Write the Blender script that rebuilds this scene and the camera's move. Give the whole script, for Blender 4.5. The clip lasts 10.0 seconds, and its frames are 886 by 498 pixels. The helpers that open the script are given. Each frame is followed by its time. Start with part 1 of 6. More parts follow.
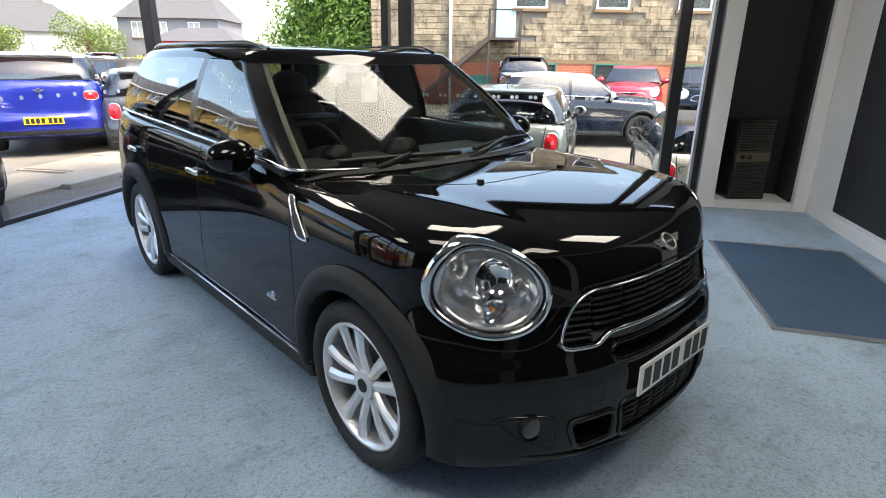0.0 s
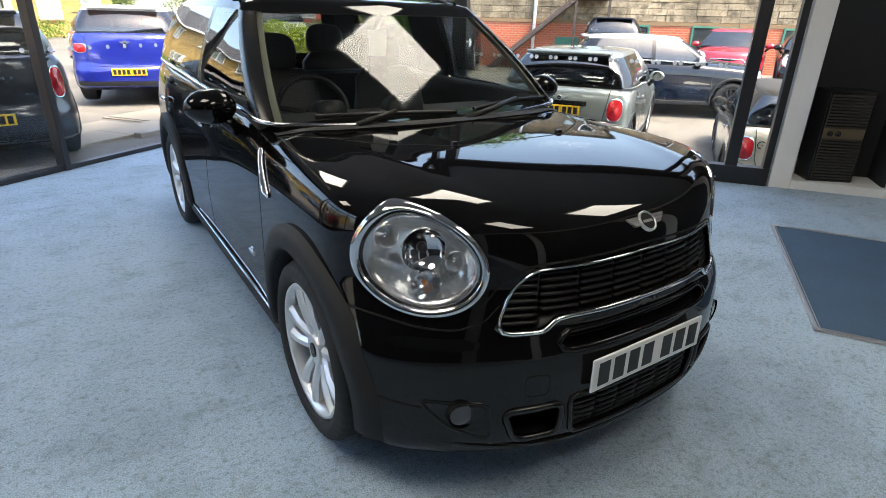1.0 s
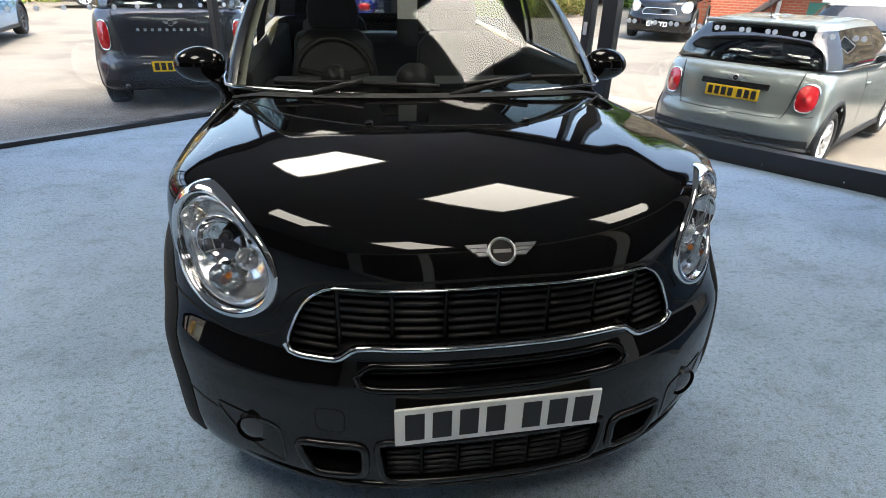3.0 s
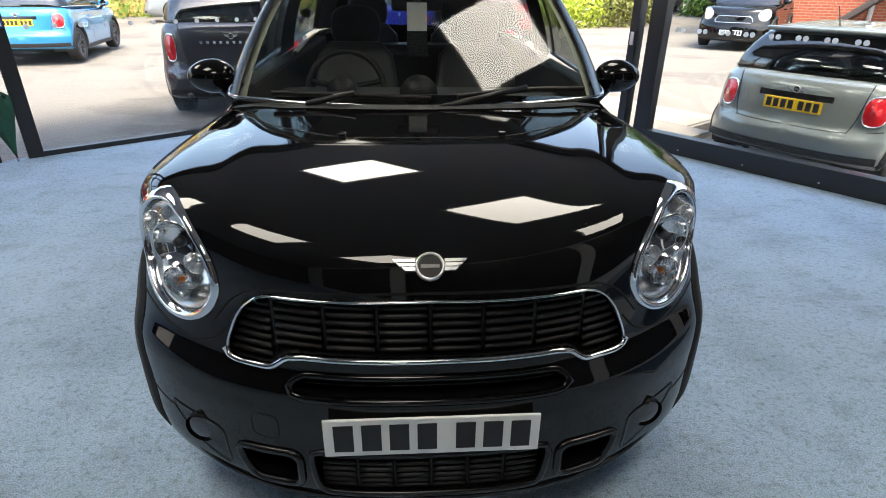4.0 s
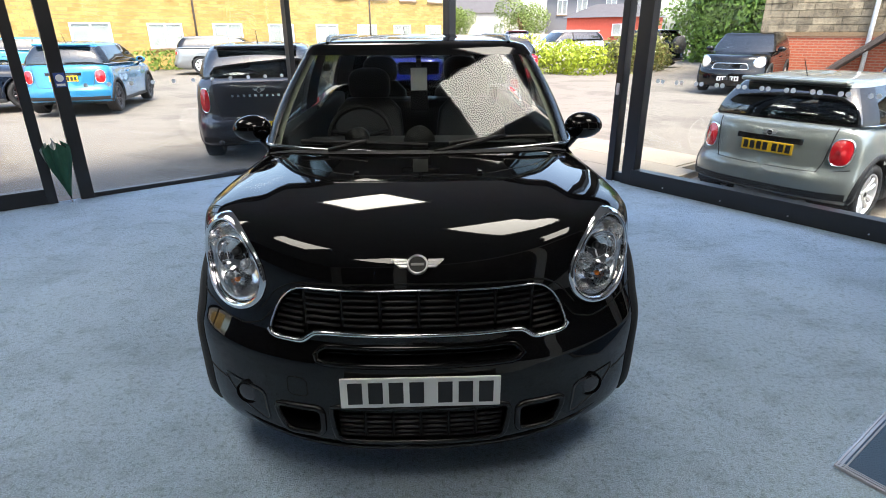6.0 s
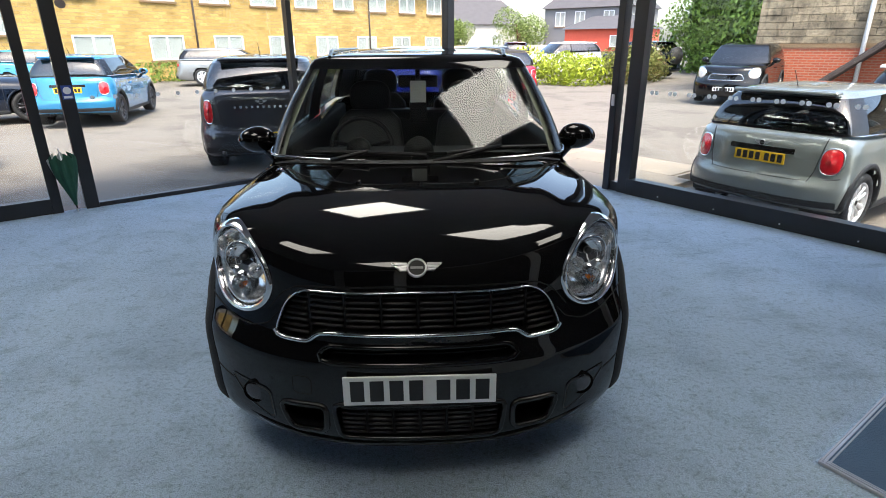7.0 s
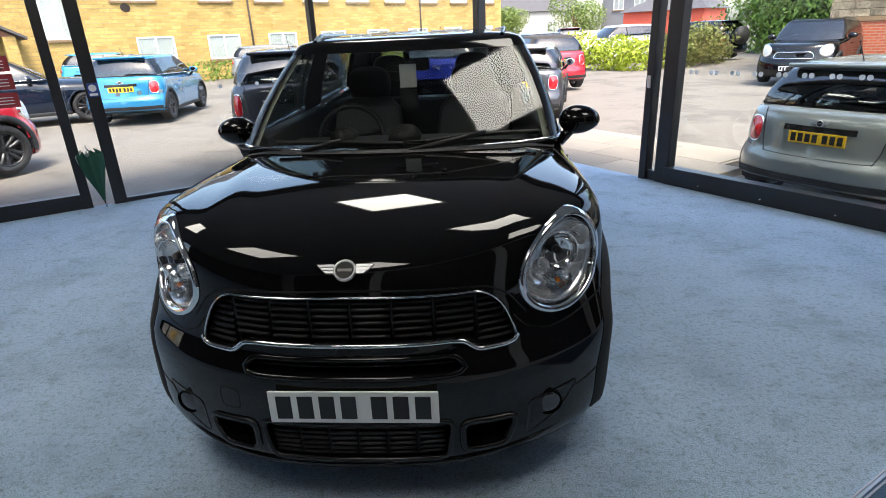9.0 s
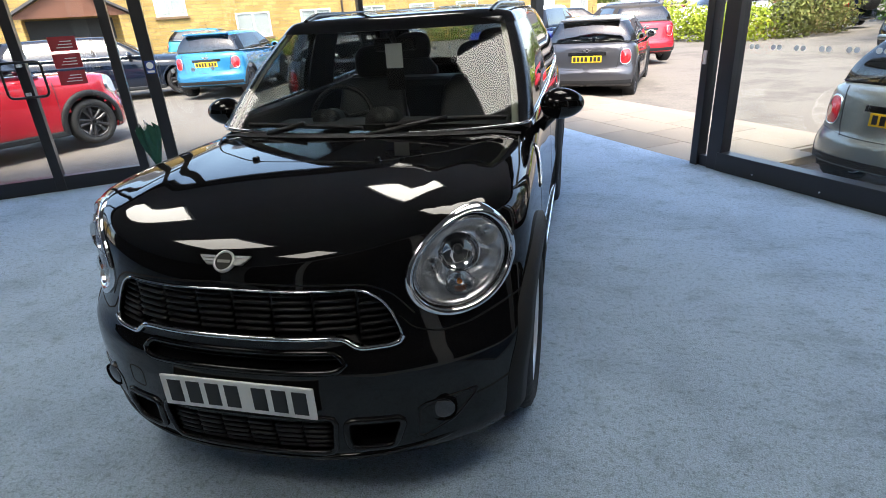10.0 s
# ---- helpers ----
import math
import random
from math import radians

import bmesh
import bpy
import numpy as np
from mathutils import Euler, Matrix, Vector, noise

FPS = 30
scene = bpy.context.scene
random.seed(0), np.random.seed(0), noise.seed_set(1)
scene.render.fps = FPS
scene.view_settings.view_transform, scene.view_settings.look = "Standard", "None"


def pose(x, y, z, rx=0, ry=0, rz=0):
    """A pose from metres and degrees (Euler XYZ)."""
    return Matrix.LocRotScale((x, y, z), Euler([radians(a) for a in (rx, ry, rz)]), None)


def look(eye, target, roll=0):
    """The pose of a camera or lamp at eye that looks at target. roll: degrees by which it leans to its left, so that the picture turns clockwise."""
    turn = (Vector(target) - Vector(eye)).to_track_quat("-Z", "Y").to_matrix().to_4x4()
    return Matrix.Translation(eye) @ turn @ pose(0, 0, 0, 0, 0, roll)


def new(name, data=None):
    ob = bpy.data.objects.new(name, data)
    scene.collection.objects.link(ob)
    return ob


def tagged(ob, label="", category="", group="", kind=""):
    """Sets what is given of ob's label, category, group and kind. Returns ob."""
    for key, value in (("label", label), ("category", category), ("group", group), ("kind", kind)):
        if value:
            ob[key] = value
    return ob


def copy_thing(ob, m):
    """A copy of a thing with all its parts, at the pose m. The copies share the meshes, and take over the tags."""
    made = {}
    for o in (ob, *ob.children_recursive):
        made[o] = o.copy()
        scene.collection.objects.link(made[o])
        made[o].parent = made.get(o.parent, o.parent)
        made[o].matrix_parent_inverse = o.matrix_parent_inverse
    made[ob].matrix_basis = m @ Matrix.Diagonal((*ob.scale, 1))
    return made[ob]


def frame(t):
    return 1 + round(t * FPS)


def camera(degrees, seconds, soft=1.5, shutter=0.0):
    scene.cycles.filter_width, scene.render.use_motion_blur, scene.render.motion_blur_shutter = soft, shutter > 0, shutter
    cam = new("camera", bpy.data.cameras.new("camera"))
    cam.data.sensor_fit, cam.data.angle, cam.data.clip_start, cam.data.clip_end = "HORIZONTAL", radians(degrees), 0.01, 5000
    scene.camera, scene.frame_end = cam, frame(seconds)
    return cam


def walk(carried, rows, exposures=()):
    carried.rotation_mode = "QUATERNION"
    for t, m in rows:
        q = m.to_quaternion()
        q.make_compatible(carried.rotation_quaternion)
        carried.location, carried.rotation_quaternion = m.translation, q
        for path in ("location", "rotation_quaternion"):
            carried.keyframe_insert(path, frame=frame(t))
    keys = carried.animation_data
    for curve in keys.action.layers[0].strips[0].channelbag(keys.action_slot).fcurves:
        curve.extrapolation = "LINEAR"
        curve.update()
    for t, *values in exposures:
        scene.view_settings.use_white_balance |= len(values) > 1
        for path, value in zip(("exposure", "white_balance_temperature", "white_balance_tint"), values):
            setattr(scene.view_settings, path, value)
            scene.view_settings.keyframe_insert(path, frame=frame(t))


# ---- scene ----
cam = camera(77.50, 10.0, 0.9)
EXPOSURE = 2.32
PATH = [
    (0, (-1.7960, -0.7217, 1.4682), (-0.5175, 0.6726, 0.8189), 0.72),
    (0.5, (-1.6205, -0.7689, 1.4506), (-0.4577, 0.6968, 0.7439), 1.28),
    (1, (-1.3737, -0.8750, 1.4311), (-0.3497, 0.6606, 0.6609), 1.47),
    (1.5, (-1.0960, -1.0283, 1.4346), (-0.2319, 0.5741, 0.6065), 1.96),
    (2, (-0.8030, -1.0137, 1.4186), (-0.1316, 0.6569, 0.5480), 2.22),
    (2.5, (-0.5581, -0.9822, 1.4343), (-0.0669, 0.7357, 0.5356), 1.99),
    (4, (-0.0380, -1.0019, 1.4576), (0.0715, 0.7953, 0.5868), 0.56),
    (4.5, (0.0321, -1.0436, 1.4618), (0.0653, 0.7591, 0.5963), -0.36),
    (5, (0.0563, -1.0974, 1.4702), (0.0786, 0.7152, 0.6252), -0.48),
    (5.5, (0.0286, -1.3251, 1.5239), (0.0826, 0.5159, 0.7444), -0.11),
    (7, (0.0317, -1.5937, 1.5796), (0.0927, 0.2791, 0.8802), -0.36),
    (7.5, (0.0351, -1.5940, 1.5746), (0.0698, 0.2844, 0.8888), -0.76),
    (8, (0.0675, -1.6053, 1.5763), (0.0696, 0.2748, 0.8943), -1.20),
    (8.5, (0.1719, -1.5489, 1.5411), (0.1149, 0.3237, 0.8410), -1.82),
    (9, (0.4018, -1.3605, 1.5106), (0.2563, 0.4990, 0.7886), -2.60),
    (9.5, (0.6462, -1.2453, 1.4964), (0.3588, 0.5845, 0.7419), -3.38),
    (10, (0.9810, -1.1774, 1.5142), (0.5229, 0.6018, 0.7238), -3.66),
]
walk(cam, [(t, look(eye, target, roll)) for t, eye, target, roll in PATH], exposures=[(0.0, EXPOSURE + 0.46, 7150, 10), (2.0, EXPOSURE + 0.47, 7050, 10), (4.8, EXPOSURE + 0.55, 6950, 10), (7.0, EXPOSURE + 0.05, 6750, 10), (10.0, EXPOSURE + 0.12, 6700, 10)])

# ---------------------------------------------------------------- light
SUN_AZ, SUN_EL = radians(160), radians(60)
world = bpy.data.worlds.new("sky")
scene.world = world
world.use_nodes = True
wn = world.node_tree.nodes
sky = wn.new("ShaderNodeTexSky")
sky.sky_type, sky.sun_disc = "NISHITA", False
sky.sun_elevation, sky.sun_rotation = SUN_EL, SUN_AZ
sky.air_density, sky.dust_density = 1.0, 3.0
bg = wn["Background"]
bg.inputs["Strength"].default_value = 0.155
world.node_tree.links.new(sky.outputs[0], bg.inputs["Color"])
sun = new("sun", bpy.data.lights.new("sun", "SUN"))
sun.data.energy, sun.data.angle, sun.data.color = 1.4, radians(20.0), (1.0, 0.94, 0.84)
SUN_DIR = Vector((math.sin(SUN_AZ) * math.cos(SUN_EL), math.cos(SUN_AZ) * math.cos(SUN_EL), math.sin(SUN_EL)))
sun.matrix_world = look(SUN_DIR * 50, (0, 0, 0))

# ---------------------------------------------------------------- materials


def mat(name, color, rough=0.5, metal=0.0, coat=0.0, var=0.12, scale=6.0, fine=0.0, bump=0.0, bump_scale=200.0, emit=None, spec=0.5, island=0.0):
    """A principled material whose colour varies at two scales, with fine relief."""
    m = bpy.data.materials.new(name)
    m.use_nodes = True
    nt = m.node_tree
    b = nt.nodes["Principled BSDF"]
    b.inputs["Roughness"].default_value = rough
    b.inputs["Metallic"].default_value = metal
    b.inputs["Coat Weight"].default_value = coat
    b.inputs["Coat Roughness"].default_value = 0.03
    b.inputs["Specular IOR Level"].default_value = spec
    co = nt.nodes.new("ShaderNodeTexCoord")
    if var or fine or island:
        n1 = nt.nodes.new("ShaderNodeTexNoise")
        n1.inputs["Scale"].default_value, n1.inputs["Detail"].default_value = scale, 4
        n2 = nt.nodes.new("ShaderNodeTexNoise")
        n2.inputs["Scale"].default_value, n2.inputs["Detail"].default_value = bump_scale, 3
        nt.links.new(co.outputs["Object"], n1.inputs["Vector"])
        nt.links.new(co.outputs["Object"], n2.inputs["Vector"])
        add = nt.nodes.new("ShaderNodeMath")
        add.operation = "MULTIPLY_ADD"
        add.inputs[1].default_value = 2 * var
        nt.links.new(n1.outputs["Fac"], add.inputs[0])
        add2 = nt.nodes.new("ShaderNodeMath")
        add2.operation = "MULTIPLY_ADD"
        add2.inputs[1].default_value = 2 * fine
        nt.links.new(n2.outputs["Fac"], add2.inputs[0])
        add.inputs[2].default_value = 1.0 - var - fine - island / 2
        nt.links.new(add.outputs[0], add2.inputs[2])
        last = add2
        if island:
            ge = nt.nodes.new("ShaderNodeNewGeometry")
            oi = nt.nodes.new("ShaderNodeObjectInfo")
            su = nt.nodes.new("ShaderNodeMath")
            su.operation = "ADD"
            nt.links.new(ge.outputs["Random Per Island"], su.inputs[0])
            nt.links.new(oi.outputs["Random"], su.inputs[1])
            fr = nt.nodes.new("ShaderNodeMath")
            fr.operation = "FRACT"
            nt.links.new(su.outputs[0], fr.inputs[0])
            add3 = nt.nodes.new("ShaderNodeMath")
            add3.operation = "MULTIPLY_ADD"
            add3.inputs[1].default_value = island
            nt.links.new(fr.outputs[0], add3.inputs[0])
            nt.links.new(last.outputs[0], add3.inputs[2])
            last = add3
        mul = nt.nodes.new("ShaderNodeVectorMath")
        mul.operation = "SCALE"
        mul.inputs[0].default_value = color[:3]
        nt.links.new(last.outputs[0], mul.inputs["Scale"])
        nt.links.new(mul.outputs[0], b.inputs["Base Color"])
        if bump:
            bu = nt.nodes.new("ShaderNodeBump")
            bu.inputs["Strength"].default_value = bump
            bu.inputs["Distance"].default_value = 0.01
            nt.links.new(n2.outputs["Fac"], bu.inputs["Height"])
            nt.links.new(bu.outputs[0], b.inputs["Normal"])
    else:
        b.inputs["Base Color"].default_value = (*color[:3], 1)
    if emit:
        b.inputs["Emission Color"].default_value = (*color[:3], 1)
        b.inputs["Emission Strength"].default_value = emit
    return m


def glass(name, tint=(0.9, 0.93, 0.92), gloss=0.04):
    """A thin pane: what is behind it shows through, the rest is mirrored, more so at a slant."""
    m = bpy.data.materials.new(name)
    m.use_nodes = True
    nt = m.node_tree
    nt.nodes.remove(nt.nodes["Principled BSDF"])
    tr, gl = nt.nodes.new("ShaderNodeBsdfTransparent"), nt.nodes.new("ShaderNodeBsdfGlossy")
    lw, mx = nt.nodes.new("ShaderNodeLayerWeight"), nt.nodes.new("ShaderNodeMixShader")
    lw.inputs["Blend"].default_value = 0.5
    po, ma = nt.nodes.new("ShaderNodeMath"), nt.nodes.new("ShaderNodeMath")
    po.operation, po.inputs[1].default_value = "POWER", 5.0
    ma.operation, ma.inputs[1].default_value, ma.inputs[2].default_value = "MULTIPLY_ADD", 1.0 - gloss, gloss
    tr.inputs[0].default_value = (*tint, 1)
    gl.inputs["Roughness"].default_value = 0.0
    nt.links.new(lw.outputs["Facing"], po.inputs[0])
    nt.links.new(po.outputs[0], ma.inputs[0])
    nt.links.new(ma.outputs[0], mx.inputs[0])
    nt.links.new(tr.outputs[0], mx.inputs[1])
    nt.links.new(gl.outputs[0], mx.inputs[2])
    nt.links.new(mx.outputs[0], nt.nodes["Material Output"].inputs[0])
    return m


def stained(m, layers, place=False):
    """Lays worn patches over a material: (scale, stretch along x, turn, low, high, tone) for each layer; place: the pattern runs on
    from piece to piece."""
    nt = m.node_tree
    b = nt.nodes["Principled BSDF"]
    co = nt.nodes.new("ShaderNodeNewGeometry" if place else "ShaderNodeTexCoord")
    for scale, stretch, turn, low, high, tone in layers:
        mp, no = nt.nodes.new("ShaderNodeMapping"), nt.nodes.new("ShaderNodeTexNoise")
        mp.inputs["Rotation"].default_value = (0, 0, radians(turn))
        mp.inputs["Scale"].default_value = (1.0 / stretch, 1.0, 1.0)
        no.inputs["Scale"].default_value, no.inputs["Detail"].default_value, no.inputs["Roughness"].default_value = scale, 5, 0.62
        mr, mx = nt.nodes.new("ShaderNodeMapRange"), nt.nodes.new("ShaderNodeVectorMath")
        mr.inputs["From Min"].default_value, mr.inputs["From Max"].default_value = low, high
        mr.inputs["To Min"].default_value, mr.inputs["To Max"].default_value = 1.0, tone
        mx.operation = "SCALE"
        old = b.inputs["Base Color"].links[0].from_socket
        nt.links.new(co.outputs["Position" if place else "Object"], mp.inputs["Vector"])
        nt.links.new(mp.outputs[0], no.inputs["Vector"])
        nt.links.new(no.outputs["Fac"], mr.inputs["Value"])
        nt.links.new(old, mx.inputs[0])
        nt.links.new(mr.outputs[0], mx.inputs["Scale"])
        nt.links.new(mx.outputs[0], b.inputs["Base Color"])
    return m


def paint(name, color, metal=0.0, rough=0.25):
    return mat(name, color, rough=rough, metal=metal, coat=1.0, spec=0.0 if not metal else 0.5, var=0.03, scale=3, fine=0.04 if metal else 0.0, bump_scale=900)


BLACK_PAINT = paint("black_paint", (0.0035, 0.0035, 0.004), rough=0.12)
BLACK_PAINT.node_tree.nodes["Principled BSDF"].inputs["Coat Weight"].default_value = 0.85
CLADDING = mat("black_plastic", (0.016, 0.017, 0.019), rough=0.6, spec=0.3, var=0.1, bump=0.15, bump_scale=700)
TRIM_BLACK = mat("gloss_black_trim", (0.006, 0.006, 0.007), rough=0.25, var=0.05)
CHROME = mat("chrome", (0.75, 0.76, 0.78), rough=0.06, metal=1.0, var=0.03)
SILVER = mat("silver_alloy", (0.80, 0.81, 0.83), rough=0.3, metal=0.6, var=0.05, scale=20)
EMBLEM = mat("emblem_metal", (0.55, 0.55, 0.56), rough=0.28, metal=1.0, var=0.05)
GREY_BAR = mat("grey_bar", (0.22, 0.22, 0.22), rough=0.6, var=0.0)
DARK_ALLOY = mat("dark_alloy", (0.05, 0.05, 0.055), rough=0.35, metal=0.6, var=0.08)
RUBBER = mat("tyre_rubber", (0.012, 0.012, 0.013), rough=0.7, var=0.2, scale=30, bump=0.2, bump_scale=300)
CAR_GLASS = glass("car_glass", (0.84, 0.88, 0.86), 0.055)
CAR_GLASS.node_tree.nodes["Glossy BSDF"].inputs["Roughness"].default_value = 0.035
SIDE_GLASS = glass("side_car_glass", (0.30, 0.33, 0.32), 0.18)
DARK_GLASS = glass("dark_car_glass", (0.12, 0.14, 0.15), 0.13)
LAMP_GLASS = glass("lamp_glass", (0.96, 0.97, 0.98), 0.04)
WINDOW_GLASS = glass("window_glass", (0.95, 0.97, 0.965), 0.022)
SEAT = mat("black_leather", (0.036, 0.036, 0.038), rough=0.38, var=0.2, scale=12, bump=0.15, bump_scale=350)
DASH = mat("dash_plastic", (0.024, 0.024, 0.025), rough=0.6, var=0.1, bump=0.1, bump_scale=500)
LINING = mat("cream_headlining", (0.27, 0.27, 0.22), rough=0.9, var=0.06)
PLATE_WHITE = mat("white_plate", (0.78, 0.79, 0.78), rough=0.35, var=0.03)
PLATE_YELLOW = mat("yellow_plate", (0.80, 0.50, 0.02), rough=0.35, var=0.03)
PLATE_INK = mat("plate_ink", (0.012, 0.012, 0.014), rough=0.5, var=0.0)
RED_LAMP = mat("red_lamp", (0.50, 0.012, 0.018), rough=0.15, coat=1.0, var=0.15, scale=25)
AMBER = mat("amber_lamp", (0.75, 0.20, 0.03), rough=0.2, coat=1.0, var=0.1)
WHITE_DOT = mat("white_sticker", (0.8, 0.8, 0.8), rough=0.5, var=0.02)
STICKER = bpy.data.materials.new("white_sticker_film")
STICKER.use_nodes = True
nt = STICKER.node_tree
nt.nodes.remove(nt.nodes["Principled BSDF"])
df, tl, mx = nt.nodes.new("ShaderNodeBsdfDiffuse"), nt.nodes.new("ShaderNodeBsdfTranslucent"), nt.nodes.new("ShaderNodeMixShader")
for node in (df, tl):
    node.inputs["Color"].default_value = (0.82, 0.82, 0.82, 1)
mx.inputs[0].default_value = 0.5
nt.links.new(df.outputs[0], mx.inputs[1])
nt.links.new(tl.outputs[0], mx.inputs[2])
nt.links.new(mx.outputs[0], nt.nodes["Material Output"].inputs[0])
FRAME_BLACK = mat("black_aluminium", (0.014, 0.015, 0.018), rough=0.35, var=0.15, scale=8)
WALL_WHITE = mat("white_wall", (0.72, 0.72, 0.72), rough=0.6, var=0.05, scale=2, bump=0.05, bump_scale=90)
WALL_BLACK = mat("black_wall", (0.012, 0.013, 0.018), rough=0.6, var=0.2, scale=3)
CEIL = mat("ceiling_tile", (0.30, 0.30, 0.30), rough=0.8, var=0.1, scale=4, bump=0.1, bump_scale=80)

# ---------------------------------------------------------------- mesh helpers


def mesh_of(name, verts, faces, material, smooth=True):
    me = bpy.data.meshes.new(name)
    me.from_pydata([tuple(map(float, v)) for v in verts], [], [tuple(map(int, f)) for f in faces])
    me.validate()
    me.update()
    if material:
        me.materials.append(material)
    if smooth:
        me.polygons.foreach_set("use_smooth", [True] * len(me.polygons))
    return me


def bm_mesh(name, bm, material, smooth=False):
    bmesh.ops.recalc_face_normals(bm, faces=bm.faces)
    me = bpy.data.meshes.new(name)
    bm.to_mesh(me)
    bm.free()
    if material:
        me.materials.append(material)
    if smooth:
        me.polygons.foreach_set("use_smooth", [True] * len(me.polygons))
    return me


def thing(name, label, category, group="", kind="", m=None):
    """A top-level Empty that carries the parts of a thing."""
    ob = tagged(new(name), label, category, group, kind)
    if m is not None:
        ob.matrix_world = m
    return ob


def part(name, data, parent, label="", m=None):
    ob = new(name, data)
    ob.parent = parent
    if m is not None:
        ob.matrix_basis = m
    if label:
        ob["label"] = label
    return ob


def solid(name, data, label="", category="", group="", kind="", m=None):
    ob = tagged(new(name, data), label, category, group, kind)
    if m is not None:
        ob.matrix_world = m
    return ob


def box(bm, x0, x1, y0, y1, z0, z1, bevel=0.0, m=None, segments=2):
    r = bmesh.ops.create_cube(bm, size=1.0)
    vs = r["verts"]
    bmesh.ops.scale(bm, verts=vs, vec=(x1 - x0, y1 - y0, z1 - z0))
    bmesh.ops.translate(bm, verts=vs, vec=((x0 + x1) / 2, (y0 + y1) / 2, (z0 + z1) / 2))
    if bevel:
        es = list({e for v in vs for e in v.link_edges})
        r2 = bmesh.ops.bevel(bm, geom=es, offset=bevel, segments=segments, affect="EDGES", profile=0.5)
        vs = list({v for f in r2["faces"] for v in f.verts} | {v for v in vs if v.is_valid})
    if m is not None:
        bmesh.ops.transform(bm, matrix=m, verts=vs)
    return vs


def box_mesh(name, dims, material, bevel=0.0, m=None, smooth=False):
    bm = bmesh.new()
    box(bm, *dims, bevel=bevel, m=m)
    return bm_mesh(name, bm, material, smooth)


def cyl(bm, p0, p1, r0, r1=None, seg=16, caps=True):
    p0, p1 = Vector(p0), Vector(p1)
    d = p1 - p0
    m = Matrix.Translation((p0 + p1) / 2) @ d.to_track_quat("Z", "Y").to_matrix().to_4x4()
    return bmesh.ops.create_cone(bm, cap_ends=caps, segments=seg, radius1=r0, radius2=r0 if r1 is None else r1, depth=d.length, matrix=m)["verts"]


def cyl_mesh(name, p0, p1, r0, material, r1=None, seg=16, smooth=True):
    bm = bmesh.new()
    cyl(bm, p0, p1, r0, r1, seg)
    me = bm_mesh(name, bm, material, smooth)
    return me


def grid_faces(nu, nv, wrap_u=False, wrap_v=False):
    out = []
    for i in range(nu if wrap_u else nu - 1):
        for j in range(nv if wrap_v else nv - 1):
            a, b = i * nv + j, ((i + 1) % nu) * nv + j
            c, d = ((i + 1) % nu) * nv + (j + 1) % nv, i * nv + (j + 1) % nv
            out.append((a, b, c, d))
    return out


def sweep(name, path, profile, material, closed=True, up=None, smooth=True):
    """Sweeps a closed 2D profile (across, out) along a path of 3D points; out is the given normal per point."""
    path = [np.array(p, float) for p in path]
    n = len(path)
    verts = []
    for i, p in enumerate(path):
        a = path[(i - 1) % n] if closed or i > 0 else path[i]
        b = path[(i + 1) % n] if closed or i < n - 1 else path[i]
        t = b - a
        t /= np.linalg.norm(t) + 1e-9
        o = np.array(up[i] if up is not None and len(np.shape(up)) > 1 else (up if up is not None else (0, 0, 1)), float)
        o = o - t * (o @ t)
        o /= np.linalg.norm(o) + 1e-9
        s = np.cross(t, o)
        verts += [p + s * a_ + o * b_ for a_, b_ in profile]
    k = len(profile)
    faces = grid_faces(n, k, closed, True)
    if not closed:
        faces += [tuple(range(k))[::-1], tuple(range((n - 1) * k, n * k))]
    return mesh_of(name, verts, faces, material, smooth)


def round_profile(w, h, n=10):
    return [(w * math.cos(2 * math.pi * i / n), h * math.sin(2 * math.pi * i / n)) for i in range(n)]


def smax(beta, *gs):
    g = np.stack(gs)
    top = g.max(axis=0)
    return top + np.log(np.exp(beta * (g - top)).sum(axis=0)) / beta


# ---------------------------------------------------------------- cars
# A car stands with its nose at y = 0, its tail at y = L, its middle at x = 0 and the road at z = 0.

COUNTRYMAN = dict(L=4.11, W=0.845, top=1.528, wb=2.60, fo=0.772, r=0.328, nose=0.90, cowl_z=1.018, cowl_y=1.15, rise=0.31, ridge=0.005, belt=1.05, belt_r=1.115, edge=0.755, sill=0.925,
                  roof_y0=1.80, roof_y1=3.72, clad=0.055, tail=0.07, wide=0.89, crown=0.018)
HATCH = dict(L=3.82, W=0.83, top=1.405, wb=2.495, fo=0.74, r=0.308, nose=0.82, cowl_z=0.98, cowl_y=1.10, belt=0.945, belt_r=0.99,
             roof_y0=1.68, roof_y1=3.45, clad=0.03, tail=0.09, wide=0.86, crown=0.05)
ESTATE = dict(L=4.92, W=0.89, top=1.46, wb=2.93, fo=0.86, r=0.335, nose=0.76, cowl_z=0.98, cowl_y=1.45, belt=0.96, belt_r=1.02,
              roof_y0=2.15, roof_y1=4.45, clad=0.015, tail=0.12, wide=0.90, crown=0.06)
SUV = dict(L=4.40, W=0.88, top=1.62, wb=2.65, fo=0.85, r=0.35, nose=0.92, cowl_z=1.10, cowl_y=1.30, belt=1.08, belt_r=1.16,
           roof_y0=1.95, roof_y1=3.9, clad=0.04, tail=0.12, wide=0.90, crown=0.06)
FAMILY = dict(L=4.25, W=0.86, top=1.46, wb=2.60, fo=0.85, r=0.315, nose=0.76, cowl_z=1.0, cowl_y=1.20, belt=0.97, belt_r=1.04,
              roof_y0=1.85, roof_y1=3.7, clad=0.015, tail=0.15, wide=0.87, crown=0.06)


